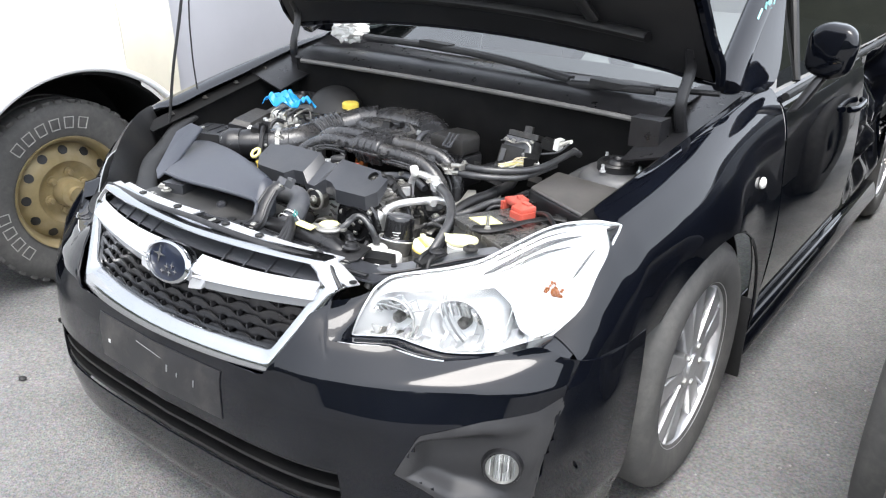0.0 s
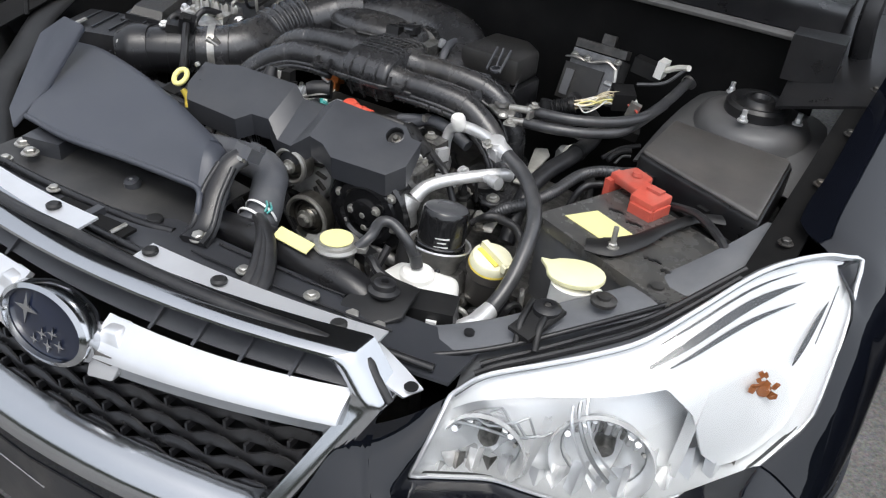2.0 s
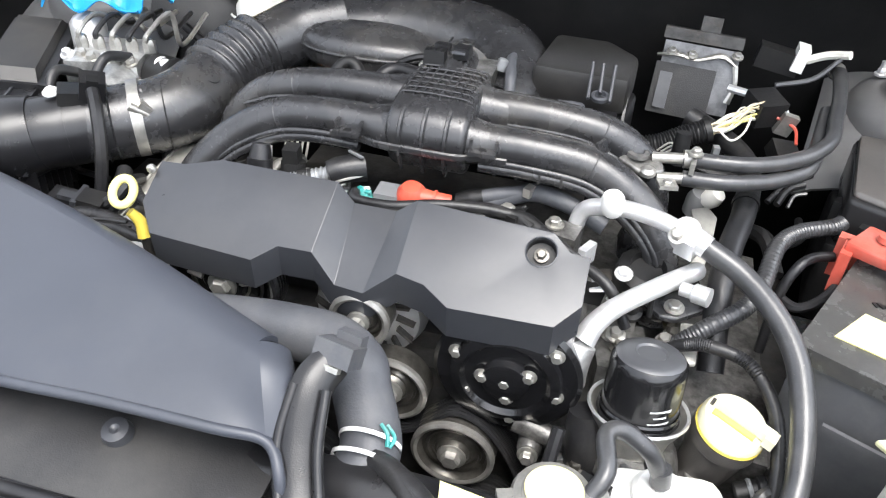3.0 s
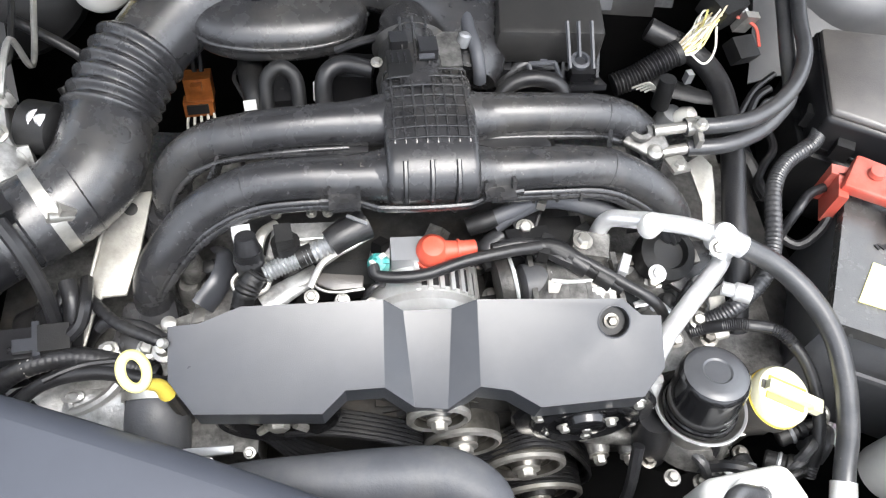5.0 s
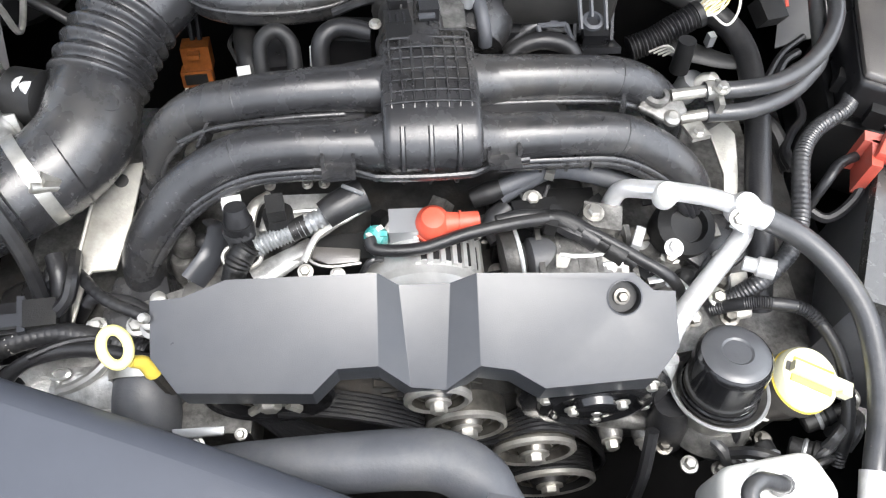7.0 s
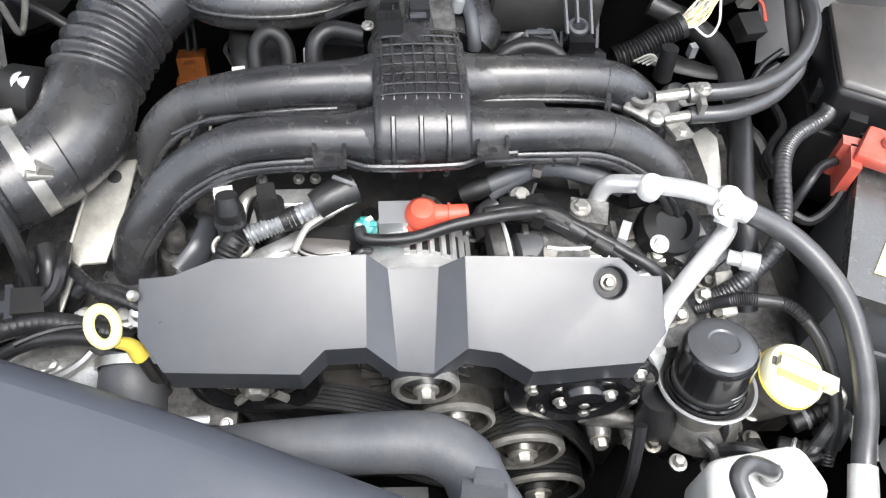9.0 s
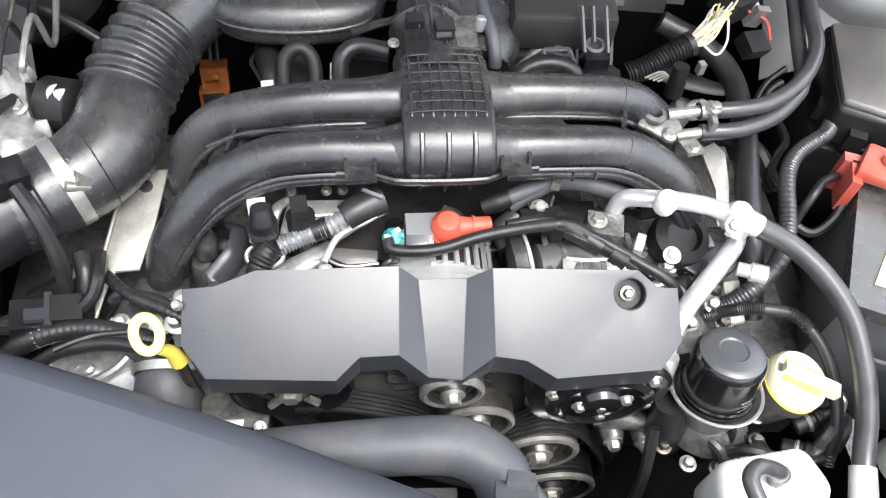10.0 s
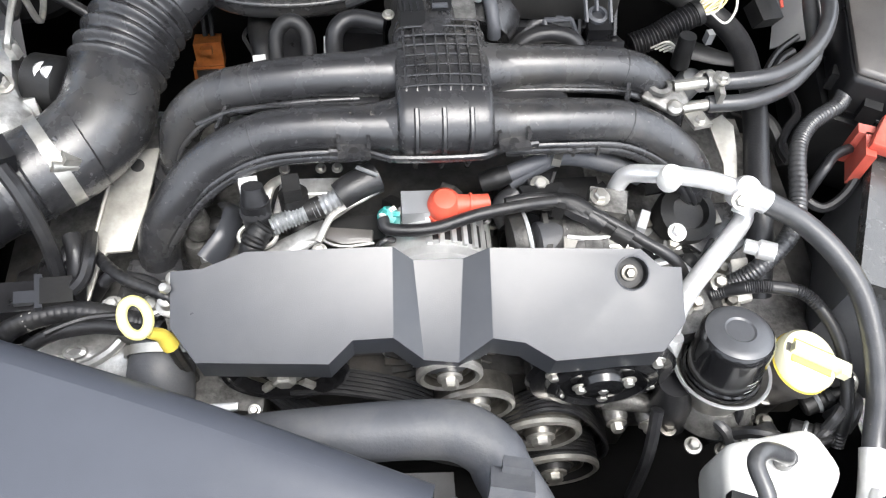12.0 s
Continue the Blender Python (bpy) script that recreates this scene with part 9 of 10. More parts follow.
# ---- steel stay at the left runner ----
ls = thing("lifting_bracket", (-0.285, 0.64, 0.66), "pale zinc-coated steel lifting bracket", "bracket")
bm = B()
prism(bm, [(-0.288, 0.704, 0.712), (-0.250, 0.708, 0.712), (-0.260, 0.650, 0.696), (-0.270, 0.606, 0.690), (-0.292, 0.606, 0.688), (-0.298, 0.594, 0.684), (-0.307, 0.563, 0.672), (-0.320, 0.569, 0.672), (-0.304, 0.632, 0.692)], (0, 0, 0.004), 0.0015)
plate = part("plate", bm, ZINCDULL, ls)
for p in ((-0.270, 0.690, 0.711), (-0.279, 0.632, 0.693)):
    add_rev("hole", p, (0.1, -0.3, 1), [(0.0065, 0), (0.0065, 0.0012), (0, 0.0012)], MATT, ls, 16)
add_tube("flange", [(-0.289, 0.704, 0.716), (-0.303, 0.629, 0.696), (-0.318, 0.567, 0.676)], 0.0022, ZINCDULL, ls)

# ---- canister box, control unit, wiring ----
cb = thing("canister_box", (0.14, 0.84, 0.70), "dark dusty plastic box at the bulkhead", "plastic box")
bm = B()
prism(bm, [(0.088, 0.800, 0.782), (0.196, 0.795, 0.782), (0.202, 0.868, 0.782), (0.165, 0.905, 0.782), (0.100, 0.905, 0.782)], (0.0, 0.0, 0.045), 0.008)
part("lid", bm, BLACKLID, cb, "dusty brown-black lid")
bm = B()
prism(bm, [(0.084, 0.796, 0.70), (0.200, 0.791, 0.70), (0.207, 0.872, 0.70), (0.168, 0.91, 0.70), (0.096, 0.91, 0.70)], (0, 0, 0.080), 0.006)
part("body", bm, PLASTIC, cb)
bw = thing("cable_comb", (0.18, 0.79, 0.74), "small black forked cable holder", "cable holder")
add_box("base", (0.178, 0.782, 0.772), (0.045, 0.030, 0.006), PLASTIC, bw, (-30, 0, 0), 0.001)
for k in range(4):
    add_box("prong", (0.160 + 0.012 * k, 0.802, 0.788), (0.003, 0.040, 0.004), PLASTIC, bw, (48, 0, 0), 0.0005)
part("bolt_head", hexhead((0.125, 0.752, 0.770), (0, -0.2, 1), 0.0075, 0.008), STEEL, bw)
add_box("strap_plate", (0.13, 0.76, 0.764), (0.06, 0.035, 0.004), MATT, bw, (0, 0, 4), 0.001)
bm = B()
tube(bm, [(0.085, 0.752, 0.765), (0.10, 0.768, 0.785), (0.125, 0.772, 0.792), (0.15, 0.768, 0.785), (0.158, 0.752, 0.766)], 0.0085, 10, 6)
solo("rear_hose", bm, RUBBER, "arched black rubber hose", "hose")
cu = thing("control_unit", (0.28, 0.95, 0.72), "metal control unit with torn-out wiring", "control unit")
add_box("case", (0.274, 0.955, 0.775), (0.090, 0.045, 0.078), M("dull_grey_alloy", (0.17, 0.17, 0.172), 0.42, 0.7, 0.35, 60, 0.3, dirt=(0.05, 0.047, 0.043), dirt_amt=0.7), cu, (-22, 0, -6), 0.006)
add_box("face_panel", (0.258, 0.930, 0.766), (0.072, 0.012, 0.062), BLACKLID, cu, (-22, 0, -6), 0.004)
add_box("white_label", (0.236, 0.9215, 0.768), (0.015, 0.0015, 0.044), BATTERY, cu, (-22, 0, -6), 0)
for k in range(2):
    add_box("label_bar", (0.236, 0.9208 + 0.005 * k, 0.760 + 0.014 * k), (0.008, 0.0015, 0.006), WIREWHITE, cu, (-22, 0, -6), 0)
add_tube("torn_foil", [(0.222, 0.938, 0.806), (0.246, 0.930, 0.812), (0.268, 0.931, 0.808), (0.296, 0.936, 0.815), (0.316, 0.932, 0.806)], [0.003, 0.005, 0.003, 0.006, 0.003], STEEL, cu, "torn bright metal edge", seg=6, flat=0.5)
add_tube("side_foil", [(0.314, 0.932, 0.806), (0.318, 0.924, 0.785), (0.313, 0.916, 0.765)], [0.004, 0.003, 0.005], STEEL, cu, seg=6, flat=0.6)
add_box("bracket_top", (0.274, 0.972, 0.822), (0.095, 0.02, 0.014), IRON, cu, (-15, 0, -6), 0.003)
add_box("bracket_ear", (0.280, 0.98, 0.836), (0.024, 0.008, 0.018), IRON, cu, (-15, 0, -6), 0.002)
for p in ((0.238, 0.935, 0.812), (0.262, 0.932, 0.812), (0.314, 0.937, 0.816)):
    part("case_bolt", hexhead(p, (0, -0.4, 1), 0.0045, 0.006), STEEL, cu)
add_box("side_plug", (0.362, 0.955, 0.815), (0.05, 0.022, 0.026), MATT, cu, (0, 8, -4), 0.003)
add_box("side_plug_end", (0.385, 0.95, 0.822), (0.014, 0.026, 0.028), WHITE, cu, (0, 8, -4), 0.002)
add_tube("white_lead", [(0.392, 0.945, 0.822), (0.412, 0.94, 0.833), (0.432, 0.925, 0.842)], 0.005, WIREWHITE, cu, seg=8)
add_tube("grey_lead", [(0.425, 0.93, 0.835), (0.40, 0.92, 0.81), (0.36, 0.91, 0.80)], 0.003, HOSE, cu, seg=6)
add_tube("chrome_strip", [(0.31, 0.905, 0.79), (0.345, 0.885, 0.792), (0.372, 0.872, 0.785), (0.376, 0.868, 0.768)], 0.005, PIPE, cu, seg=8)
add_box("chrome_plate", (0.376, 0.862, 0.775), (0.018, 0.008, 0.026), STEEL, cu, (10, 15, 10), 0.002)
add_box("hanging_plug", (0.38, 0.85, 0.745), (0.030, 0.026, 0.018), MATT, cu, (20, 10, 20), 0.003)
wl_ = thing("wiring_loom", (0.29, 0.83, 0.74), "corrugated loom with frayed pale wires", "wiring")
add_tube("sleeve", [(0.222, 0.80, 0.748), (0.245, 0.805, 0.755), (0.265, 0.812, 0.764), (0.288, 0.820, 0.772)], 0.0118, RUBBER, wl_, "black corrugated sleeve", seg=14, sub=44, wave=0.0013, waves=20)
add_tube("sleeve_end", [(0.286, 0.8195, 0.771), (0.292, 0.8215, 0.773)], 0.0138, MATT, wl_, seg=14)
rnd = random.Random(3)
for k in range(26):
    a = rnd.uniform(0, 6.28)
    r0, r1 = rnd.uniform(0.002, 0.009), rnd.uniform(0.004, 0.018)
    p0 = V((0.290, 0.821, 0.773)) + V((0, math.cos(a) * r0, math.sin(a) * r0))
    p3 = V((0.345, 0.872, 0.782)) + V((rnd.uniform(-0.008, 0.012), math.cos(a) * r1, math.sin(a) * r1))
    p1 = p0.lerp(p3, 0.33) + V((0.004, rnd.uniform(-0.010, 0.006), rnd.uniform(-0.006, 0.010)))
    p2 = p0.lerp(p3, 0.7) + V((0, rnd.uniform(-0.008, 0.008), rnd.uniform(-0.003, 0.012)))
    add_tube("wire", [p0, p1, p2, p3], 0.00115, rnd.choice([COPPERWIRE, WIREWHITE, WIREWHITE, COPPERWIRE, MATS["pale_yellow_plastic"]]), wl_, seg=5, sub=4)
add_tube("wire", [(0.300, 0.815, 0.778), (0.315, 0.805, 0.772), (0.328, 0.818, 0.778), (0.335, 0.845, 0.785)], 0.0013, WIREWHITE, wl_, seg=5)
add_tube("loom_peg", [(0.262, 0.769, 0.790), (0.262, 0.764, 0.755)], [0.0085, 0.0095], MATT, wl_, seg=14)
add_tube("loom_tray", [(0.245, 0.822, 0.742), (0.284, 0.803, 0.740), (0.322, 0.789, 0.738), (0.350, 0.790, 0.735)], [0.012, 0.014, 0.010, 0.008], MATT, wl_, seg=10, flat=0.4, up=(0, 0, 1))
add_box("tray_clip", (0.302, 0.801, 0.757), (0.007, 0.008, 0.014), SILVERGREY, wl_, (0, 0, 10), 0.001)
for p, q, r in (((0.366, 0.777, 0.72), (0.411, 0.818, 0.74), 0.0035), ((0.376, 0.775, 0.72), (0.403, 0.802, 0.735), 0.0042), ((0.388, 0.776, 0.718), (0.406, 0.792, 0.730), 0.0022)):
    add_tube("loom_branch", [p, (V(p) + V(q)) / 2 + V((-0.003, 0.004, 0.003)), q], r, HOSE if r < 0.003 else RUBBER, wl_, seg=8)
add_tube("loom_branch", [(0.374, 0.680, 0.70), (0.372, 0.700, 0.70), (0.385, 0.722, 0.702), (0.405, 0.748, 0.70), (0.41, 0.80, 0.69)], 0.0048, RUBBER, wl_, seg=8)
add_tube("loom_branch", [(0.345, 0.765, 0.69), (0.368, 0.732, 0.70), (0.380, 0.690, 0.685)], 0.0085, MATT, wl_, seg=8)
for k in range(4):
    add_tube("wire", [(0.240 + 0.004 * k, 0.792 - 0.002 * k, 0.752), (0.252 + 0.003 * k, 0.784, 0.768 - 0.003 * k), (0.262, 0.776 - 0.003 * k, 0.762)], 0.0012, WIREWHITE, wl_, seg=5, sub=4)
add_box("loom_block", (0.35, 0.876, 0.785), (0.035, 0.035, 0.03), MATT, wl_, (10, 0, 30), 0.004)
add_tube("red_wire", [(0.365, 0.865, 0.78), (0.385, 0.855, 0.775), (0.388, 0.835, 0.765)], 0.0018, RED, wl_, seg=6)
tcv = thing("purge_valve", (0.293, 0.80, 0.67), "grey and white purge valve", "valve")
add_rev("body", (0.297, 0.80, 0.678), (0.1, -0.2, 1), [(0.014, 0), (0.015, 0.02), (0.011, 0.03), (0, 0.031)], SILVERGREY, tcv, 18)
add_rev("nozzle", (0.306, 0.79, 0.70), (0.5, -0.3, 0.8), [(0.010, 0), (0.012, 0.01), (0.009, 0.02), (0, 0.021)], WHITE, tcv, 16)
# long hose down the right side, with a band and a clip
lh = thing("heater_hose_long", (0.32, 0.70, 0.70), "long dark grey rubber hose along the engine side", "hose")
add_tube("hose_body", [(0.27, 0.865, 0.765), (0.322, 0.838, 0.750), (0.342, 0.795, 0.742), (0.336, 0.72, 0.735), (0.322, 0.655, 0.728), (0.316, 0.60, 0.71), (0.32, 0.55, 0.66)], 0.0125, RUBBER, lh, seg=16, sub=8)
clamp("hose_band", (0.338, 0.735, 0.736), (0.08, 1, 0.08), 0.0127, MATT, lh, 0.008, screw=False)
clamp("hose_band", (0.300, 0.850, 0.756), (0.88, -0.45, -0.25), 0.0127, MATT, lh, 0.008, screw=False)
bm = B()
tube(bm, [(0.268, 0.545, 0.675), (0.290, 0.540, 0.695), (0.312, 0.535, 0.703), (0.345, 0.525, 0.70), (0.368, 0.488, 0.685), (0.374, 0.44, 0.655), (0.37, 0.41, 0.62)], 0.0062, 10, 26, wave=0.0004, waves=80)
solo("filler_loom", bm, RUBBER, "thin black corrugated loom round the filler", "conduit")
bm = B()
tube(bm, [(0.373, 0.637, 0.70), (0.392, 0.622, 0.700), (0.416, 0.634, 0.712), (0.43, 0.655, 0.73)], 0.005, 8, 8)
solo("starter_lead", bm, RUBBER, "black cable beside the battery", "cable")
bm = B()
tube(bm, [(-0.40, 0.508, 0.664), (-0.36, 0.535, 0.690), (-0.31, 0.545, 0.695), (-0.262, 0.535, 0.692), (-0.235, 0.525, 0.69)], 0.0095, 12, 26, wave=0.0003, waves=70)
solo("engine_loom", bm, RUBBER, "black corrugated engine wiring loom", "conduit")
bm = B()
tube(bm, [(-0.30, 0.60, 0.70), (-0.27, 0.568, 0.712), (-0.235, 0.548, 0.716), (-0.21, 0.535, 0.71)], 0.0055, 10, 22, wave=0.0003, waves=50)
solo("upper_loom", bm, RUBBER, "black corrugated loom under the runner", "conduit")


fk = thing("cable_fork", (0.178, 0.790, 0.775), "grey plastic fork clip holding a cable", "cable clip")
for a, b in (((0.154, 0.801, 0.838), (0.156, 0.765, 0.812)), ((0.165, 0.801, 0.838), (0.167, 0.777, 0.815)), ((0.178, 0.801, 0.838), (0.179, 0.764, 0.812))):
    add_tube("prong", [a, V(a).lerp(V(b), 0.5), b], 0.0020, HOSE_PALE, fk, seg=6, flat=1.6)
add_rev("fork_eye", (0.168, 0.775, 0.810), (0, -0.2, 1), [(0.0095, 0), (0.0098, 0.004), (0.0066, 0.005), (0.006, 0.0), (0, 0)], HOSE_PALE, fk, 18)
add_box("fork_base", (0.177, 0.784, 0.780), (0.024, 0.012, 0.020), PLASTIC, fk, (0, 0, 0), 0.002)
fr_ = thing("framed_bracket", (0.140, 0.792, 0.765), "black framed bracket with a small bolt", "bracket")
for a, b in (((0.123, 0.793, 0.790), (0.150, 0.794, 0.790)), ((0.123, 0.793, 0.790), (0.128, 0.773, 0.780)), ((0.150, 0.794, 0.790), (0.157, 0.774, 0.780))):
    add_tube("bar", [a, V(a).lerp(V(b), 0.5), b], 0.0026, HOSE_PALE, fr_, seg=6)
add_box("back_plate", (0.142, 0.793, 0.772), (0.024, 0.020, 0.003), MATT, fr_, (-20, 0, 0), 0)
add_box("tab", (0.139, 0.800, 0.790), (0.007, 0.012, 0.003), HOSE_PALE, fr_, (0, 0, 0), 0)
part("bolt_head", hexhead((0.139, 0.787, 0.776), (0, -0.3, 1), 0.0045, 0.006), STEEL, fr_)
ht = thing("vent_hose", (0.117, 0.804, 0.760), "dull dark hose behind the rear runner", "hose")
add_tube("hose_body", [(0.099, 0.794, 0.755), (0.108, 0.799, 0.770), (0.123, 0.804, 0.778), (0.140, 0.803, 0.776), (0.160, 0.798, 0.770)], 0.0075, HOSE, ht, seg=12)
add_tube("hose_band", [(0.111, 0.801, 0.772), (0.115, 0.802, 0.774)], 0.0084, MATT, ht, seg=12)

# ---- brake side of the bay ----
bk = thing("brake_reservoir", (-0.36, 1.0, 0.72), "white brake fluid bottle with yellow cap", "brake fluid bottle")
add_rev("bottle", (-0.318, 0.972, 0.735), (0.02, 0, 1), [(0.040, 0), (0.046, 0.008), (0.047, 0.045), (0.040, 0.056), (0.026, 0.060)], WHITE, bk, 28, "translucent white bottle", squash=0.75)
add_tube("bottle_seam", [(-0.318 + 0.0475 * math.cos(a), 0.972 + 0.0357 * math.sin(a), 0.765) for a in [2 * math.pi * k / 16 for k in range(16)]], 0.0018, WHITE, bk, seg=6, sub=2, closed=True)
add_rev("cap", (-0.349, 0.975, 0.795), (0, 0, 1), [(0.026, 0), (0.026, 0.014), (0.022, 0.018), (0, 0.018)], YELLOW, bk, 24, "yellow cap")
add_rev("booster", (-0.43, 0.985, 0.755), (0.1, -0.35, 0.3), [(0.02, 0.05), (0.07, 0.045), (0.095, 0.025), (0.10, 0.0), (0.095, -0.03)], MATT, bk, 32, "black brake booster", (True, True))
ub = thing("brake_modulator", (-0.42, 0.76, 0.66), "bright metal brake valve block with pipes", "valve block")
add_box("block", (-0.415, 0.755, 0.755), (0.085, 0.075, 0.05), ALU, ub, (0, 0, 14), 0.005)
add_box("block_face", (-0.385, 0.715, 0.738), (0.07, 0.012, 0.05), ALU, ub, (-30, 0, 14), 0.004)
add_rev("motor", (-0.360, 0.76, 0.755), (0.9, -0.25, 0.05), [(0.026, 0), (0.026, 0.030), (0.018, 0.035), (0.010, 0.036), (0.009, 0.05), (0, 0.05)], MATT, ub, 22)
add_rev("motor_tip", (-0.318, 0.748, 0.757), (0.9, -0.25, 0.05), [(0.010, 0), (0.010, 0.01), (0.005, 0.022), (0, 0.023)], PIPE, ub, 12)
for k in range(5):
    x, y = -0.45 + 0.020 * k, 0.77 + 0.004 * k
    add_rev("union_nut", (x, y - 0.018, 0.780), (0, -0.1, 1), [(0.0075, 0), (0.0075, 0.012), (0.005, 0.016)], STEEL, ub, 6)
    add_tube("brake_pipe", [(x, y - 0.02, 0.79), (x + 0.002, y - 0.022, 0.802), (x + 0.004, y + 0.006 + 0.006 * k, 0.812), (x + 0.008, y + 0.04, 0.800 - 0.008 * k), (x + 0.0, y + 0.12, 0.78)], 0.0032, RUBBER if k % 2 else STEEL, ub, seg=8)
add_rev("pump_barrel", (-0.378, 0.70, 0.745), (-0.5, 0.8, 0.25), [(0.018, -0.02), (0.030, -0.012), (0.032, 0.0), (0.030, 0.03), (0.026, 0.035)], ALU, ub, 26, "bright cast barrel")
add_rev("star_nut", (-0.345, 0.752, 0.772), (0.7, -0.5, 0.5), [(0.011, 0), (0.011, 0.004), (0.007, 0.006), (0.0065, 0.014), (0.003, 0.015)], PIPE, ub, 16)
for k in range(6):
    part("block_screw", hexhead((-0.452 + 0.016 * k, 0.725 + 0.006 * (k % 2), 0.779), (0, -0.3, 1), 0.0058, 0.009), STEEL if k % 3 else PIPE, ub)
for pts in ([(-0.43, 0.715, 0.765), (-0.445, 0.690, 0.775), (-0.440, 0.668, 0.755), (-0.415, 0.664, 0.73)], [(-0.375, 0.735, 0.785), (-0.385, 0.705, 0.795), (-0.388, 0.682, 0.775), (-0.372, 0.668, 0.75)]):
    add_tube("loop_lead", pts, 0.006, RUBBER, ub, seg=10)
for z in (0.70, 0.67):
    add_tube("lower_pipe", [(-0.44, 0.72, z + 0.03), (-0.45, 0.69, z + 0.02), (-0.43, 0.66, z), (-0.38, 0.66, z - 0.01)], 0.004, RUBBER, ub, seg=8)
bm = B()
sheet(bm, lambda u, v: V((-0.515 + 0.120 * u, 0.772 + 0.085 * v + 0.02 * u, 0.822 + 0.024 * math.sin(math.pi * v) * (0.6 + 0.4 * math.sin(6 * u)) + 0.009 * math.sin(13 * u + 4 * v) + 0.006 * math.sin(23 * v + 9 * u) - 0.03 * max(0, abs(2 * u - 1) - 0.7))), 26, 18)
thicken(bm, 0.002)
solo("blue_wrap", bm, BLUE, "crumpled bright blue plastic wrap", "plastic wrap")
bx = thing("wing_box", (-0.56, 0.74, 0.68), "long black box beside the far wing", "plastic box")
add_box("body", (-0.520, 0.735, 0.735), (0.075, 0.19, 0.075), PLASTIC, bx, (0, 8, 25), 0.010)
add_box("lid_strip", (-0.517, 0.736, 0.778), (0.060, 0.18, 0.012), BLACKLID, bx, (0, 8, 25), 0.005, 0.85)
add_box("lid_flange", (-0.519, 0.736, 0.760), (0.084, 0.20, 0.005), PLASTIC, bx, (0, 8, 25), 0.002)
part("round_cap", rev(B(), (-0.475, 0.80, 0.79), (0, 0, 1), [(0.022, -0.03), (0.022, 0.0), (0.016, 0.008), (0.006, 0.012), (0, 0.012)], 20), PIPE, bx)
cn = thing("wiring_connector", (-0.345, 0.556, 0.69), "large black two-part wiring connector", "wiring connector")
add_box("half", (-0.358, 0.556, 0.692), (0.030, 0.030, 0.026), PLASTIC, cn, (0, 12, 10), 0.005)
add_box("half", (-0.326, 0.560, 0.697), (0.026, 0.026, 0.022), MATT, cn, (0, 12, 10), 0.004)
add_box("joint_band", (-0.341, 0.558, 0.695), (0.006, 0.034, 0.030), PLASTIC_GREY, cn, (0, 12, 10), 0.002)
add_box("latch", (-0.345, 0.552, 0.709), (0.022, 0.012, 0.005), PLASTIC_GREY, cn, (0, 12, 10), 0.0015)
for k in range(4):
    add_tube("lead", [(-0.372, 0.548 + 0.005 * k, 0.688), (-0.392, 0.545 + 0.006 * k, 0.692 - 0.003 * k), (-0.412, 0.535 + 0.008 * k, 0.672), (-0.42, 0.53, 0.64)], 0.0032, RUBBER, cn, seg=6)
add_tube("tail", [(-0.314, 0.563, 0.699), (-0.302, 0.572, 0.708), (-0.298, 0.59, 0.715), (-0.305, 0.62, 0.70)], 0.006, RUBBER, cn, seg=8)
add_tube("side_hose", [(-0.318, 0.612, 0.712), (-0.312, 0.592, 0.706), (-0.316, 0.568, 0.68), (-0.322, 0.55, 0.65)], 0.0085, RUBBER, cn, seg=10)
for k in range(3):
    add_rev("lead_band", (-0.382 - 0.012 * k, 0.552 + 0.002 * k, 0.690 - 0.003 * k), (1, 0.1, 0.2), [(0.0115, -0.002), (0.0125, 0), (0.0115, 0.002)], MATT, cn, 14, "", (False, False))
og = thing("orange_plug", (-0.226, 0.89, 0.62), "brown-orange wiring plug with pale wires", "wiring plug")
add_box("shell", (-0.226, 0.888, 0.665), (0.030, 0.026, 0.030), ORANGE, og, (-20, 0, 4), 0.004)
add_box("skirt", (-0.228, 0.874, 0.648), (0.033, 0.018, 0.018), ORANGE, og, (-20, 0, 4), 0.003)
add_box("opening", (-0.228, 0.8650, 0.652), (0.024, 0.003, 0.011), MATT, og, (-20, 0, 4), 0.001)
add_box("latch", (-0.226, 0.878, 0.678), (0.012, 0.020, 0.006), ORANGE, og, (-20, 0, 4), 0.002)
for k in range(2):
    add_tube("lead", [(-0.230 + 0.008 * k, 0.900, 0.676), (-0.231 + 0.009 * k, 0.915, 0.70), (-0.235 + 0.01 * k, 0.92, 0.74)], 0.003, RUBBER, og, seg=6)
for k in range(5):
    add_tube("wire", [(-0.24 + 0.007 * k, 0.866, 0.645), (-0.243 + 0.008 * k, 0.855, 0.630), (-0.24 + 0.006 * k, 0.848, 0.60)], 0.0018, WIREWHITE, og, seg=5)
for pts, r in (([(-0.36, 0.86, 0.70), (-0.34, 0.83, 0.66), (-0.345, 0.78, 0.62)], 0.007), ([(-0.42, 0.83, 0.74), (-0.39, 0.80, 0.69), (-0.36, 0.75, 0.63)], 0.006), ([(-0.40, 0.90, 0.76), (-0.33, 0.87, 0.73), (-0.30, 0.85, 0.68)], 0.006), ([(-0.33, 0.62, 0.68), (-0.345, 0.58, 0.66), (-0.38, 0.55, 0.62)], 0.008), ([(-0.30, 0.60, 0.66), (-0.33, 0.57, 0.63), (-0.35, 0.53, 0.62)], 0.007)):
    bm = B()
    tube(bm, pts, r, 10, 6)
    solo("bay_lead", bm, RUBBER, "black lead hanging in the bay", "cable", "leads in the bay")
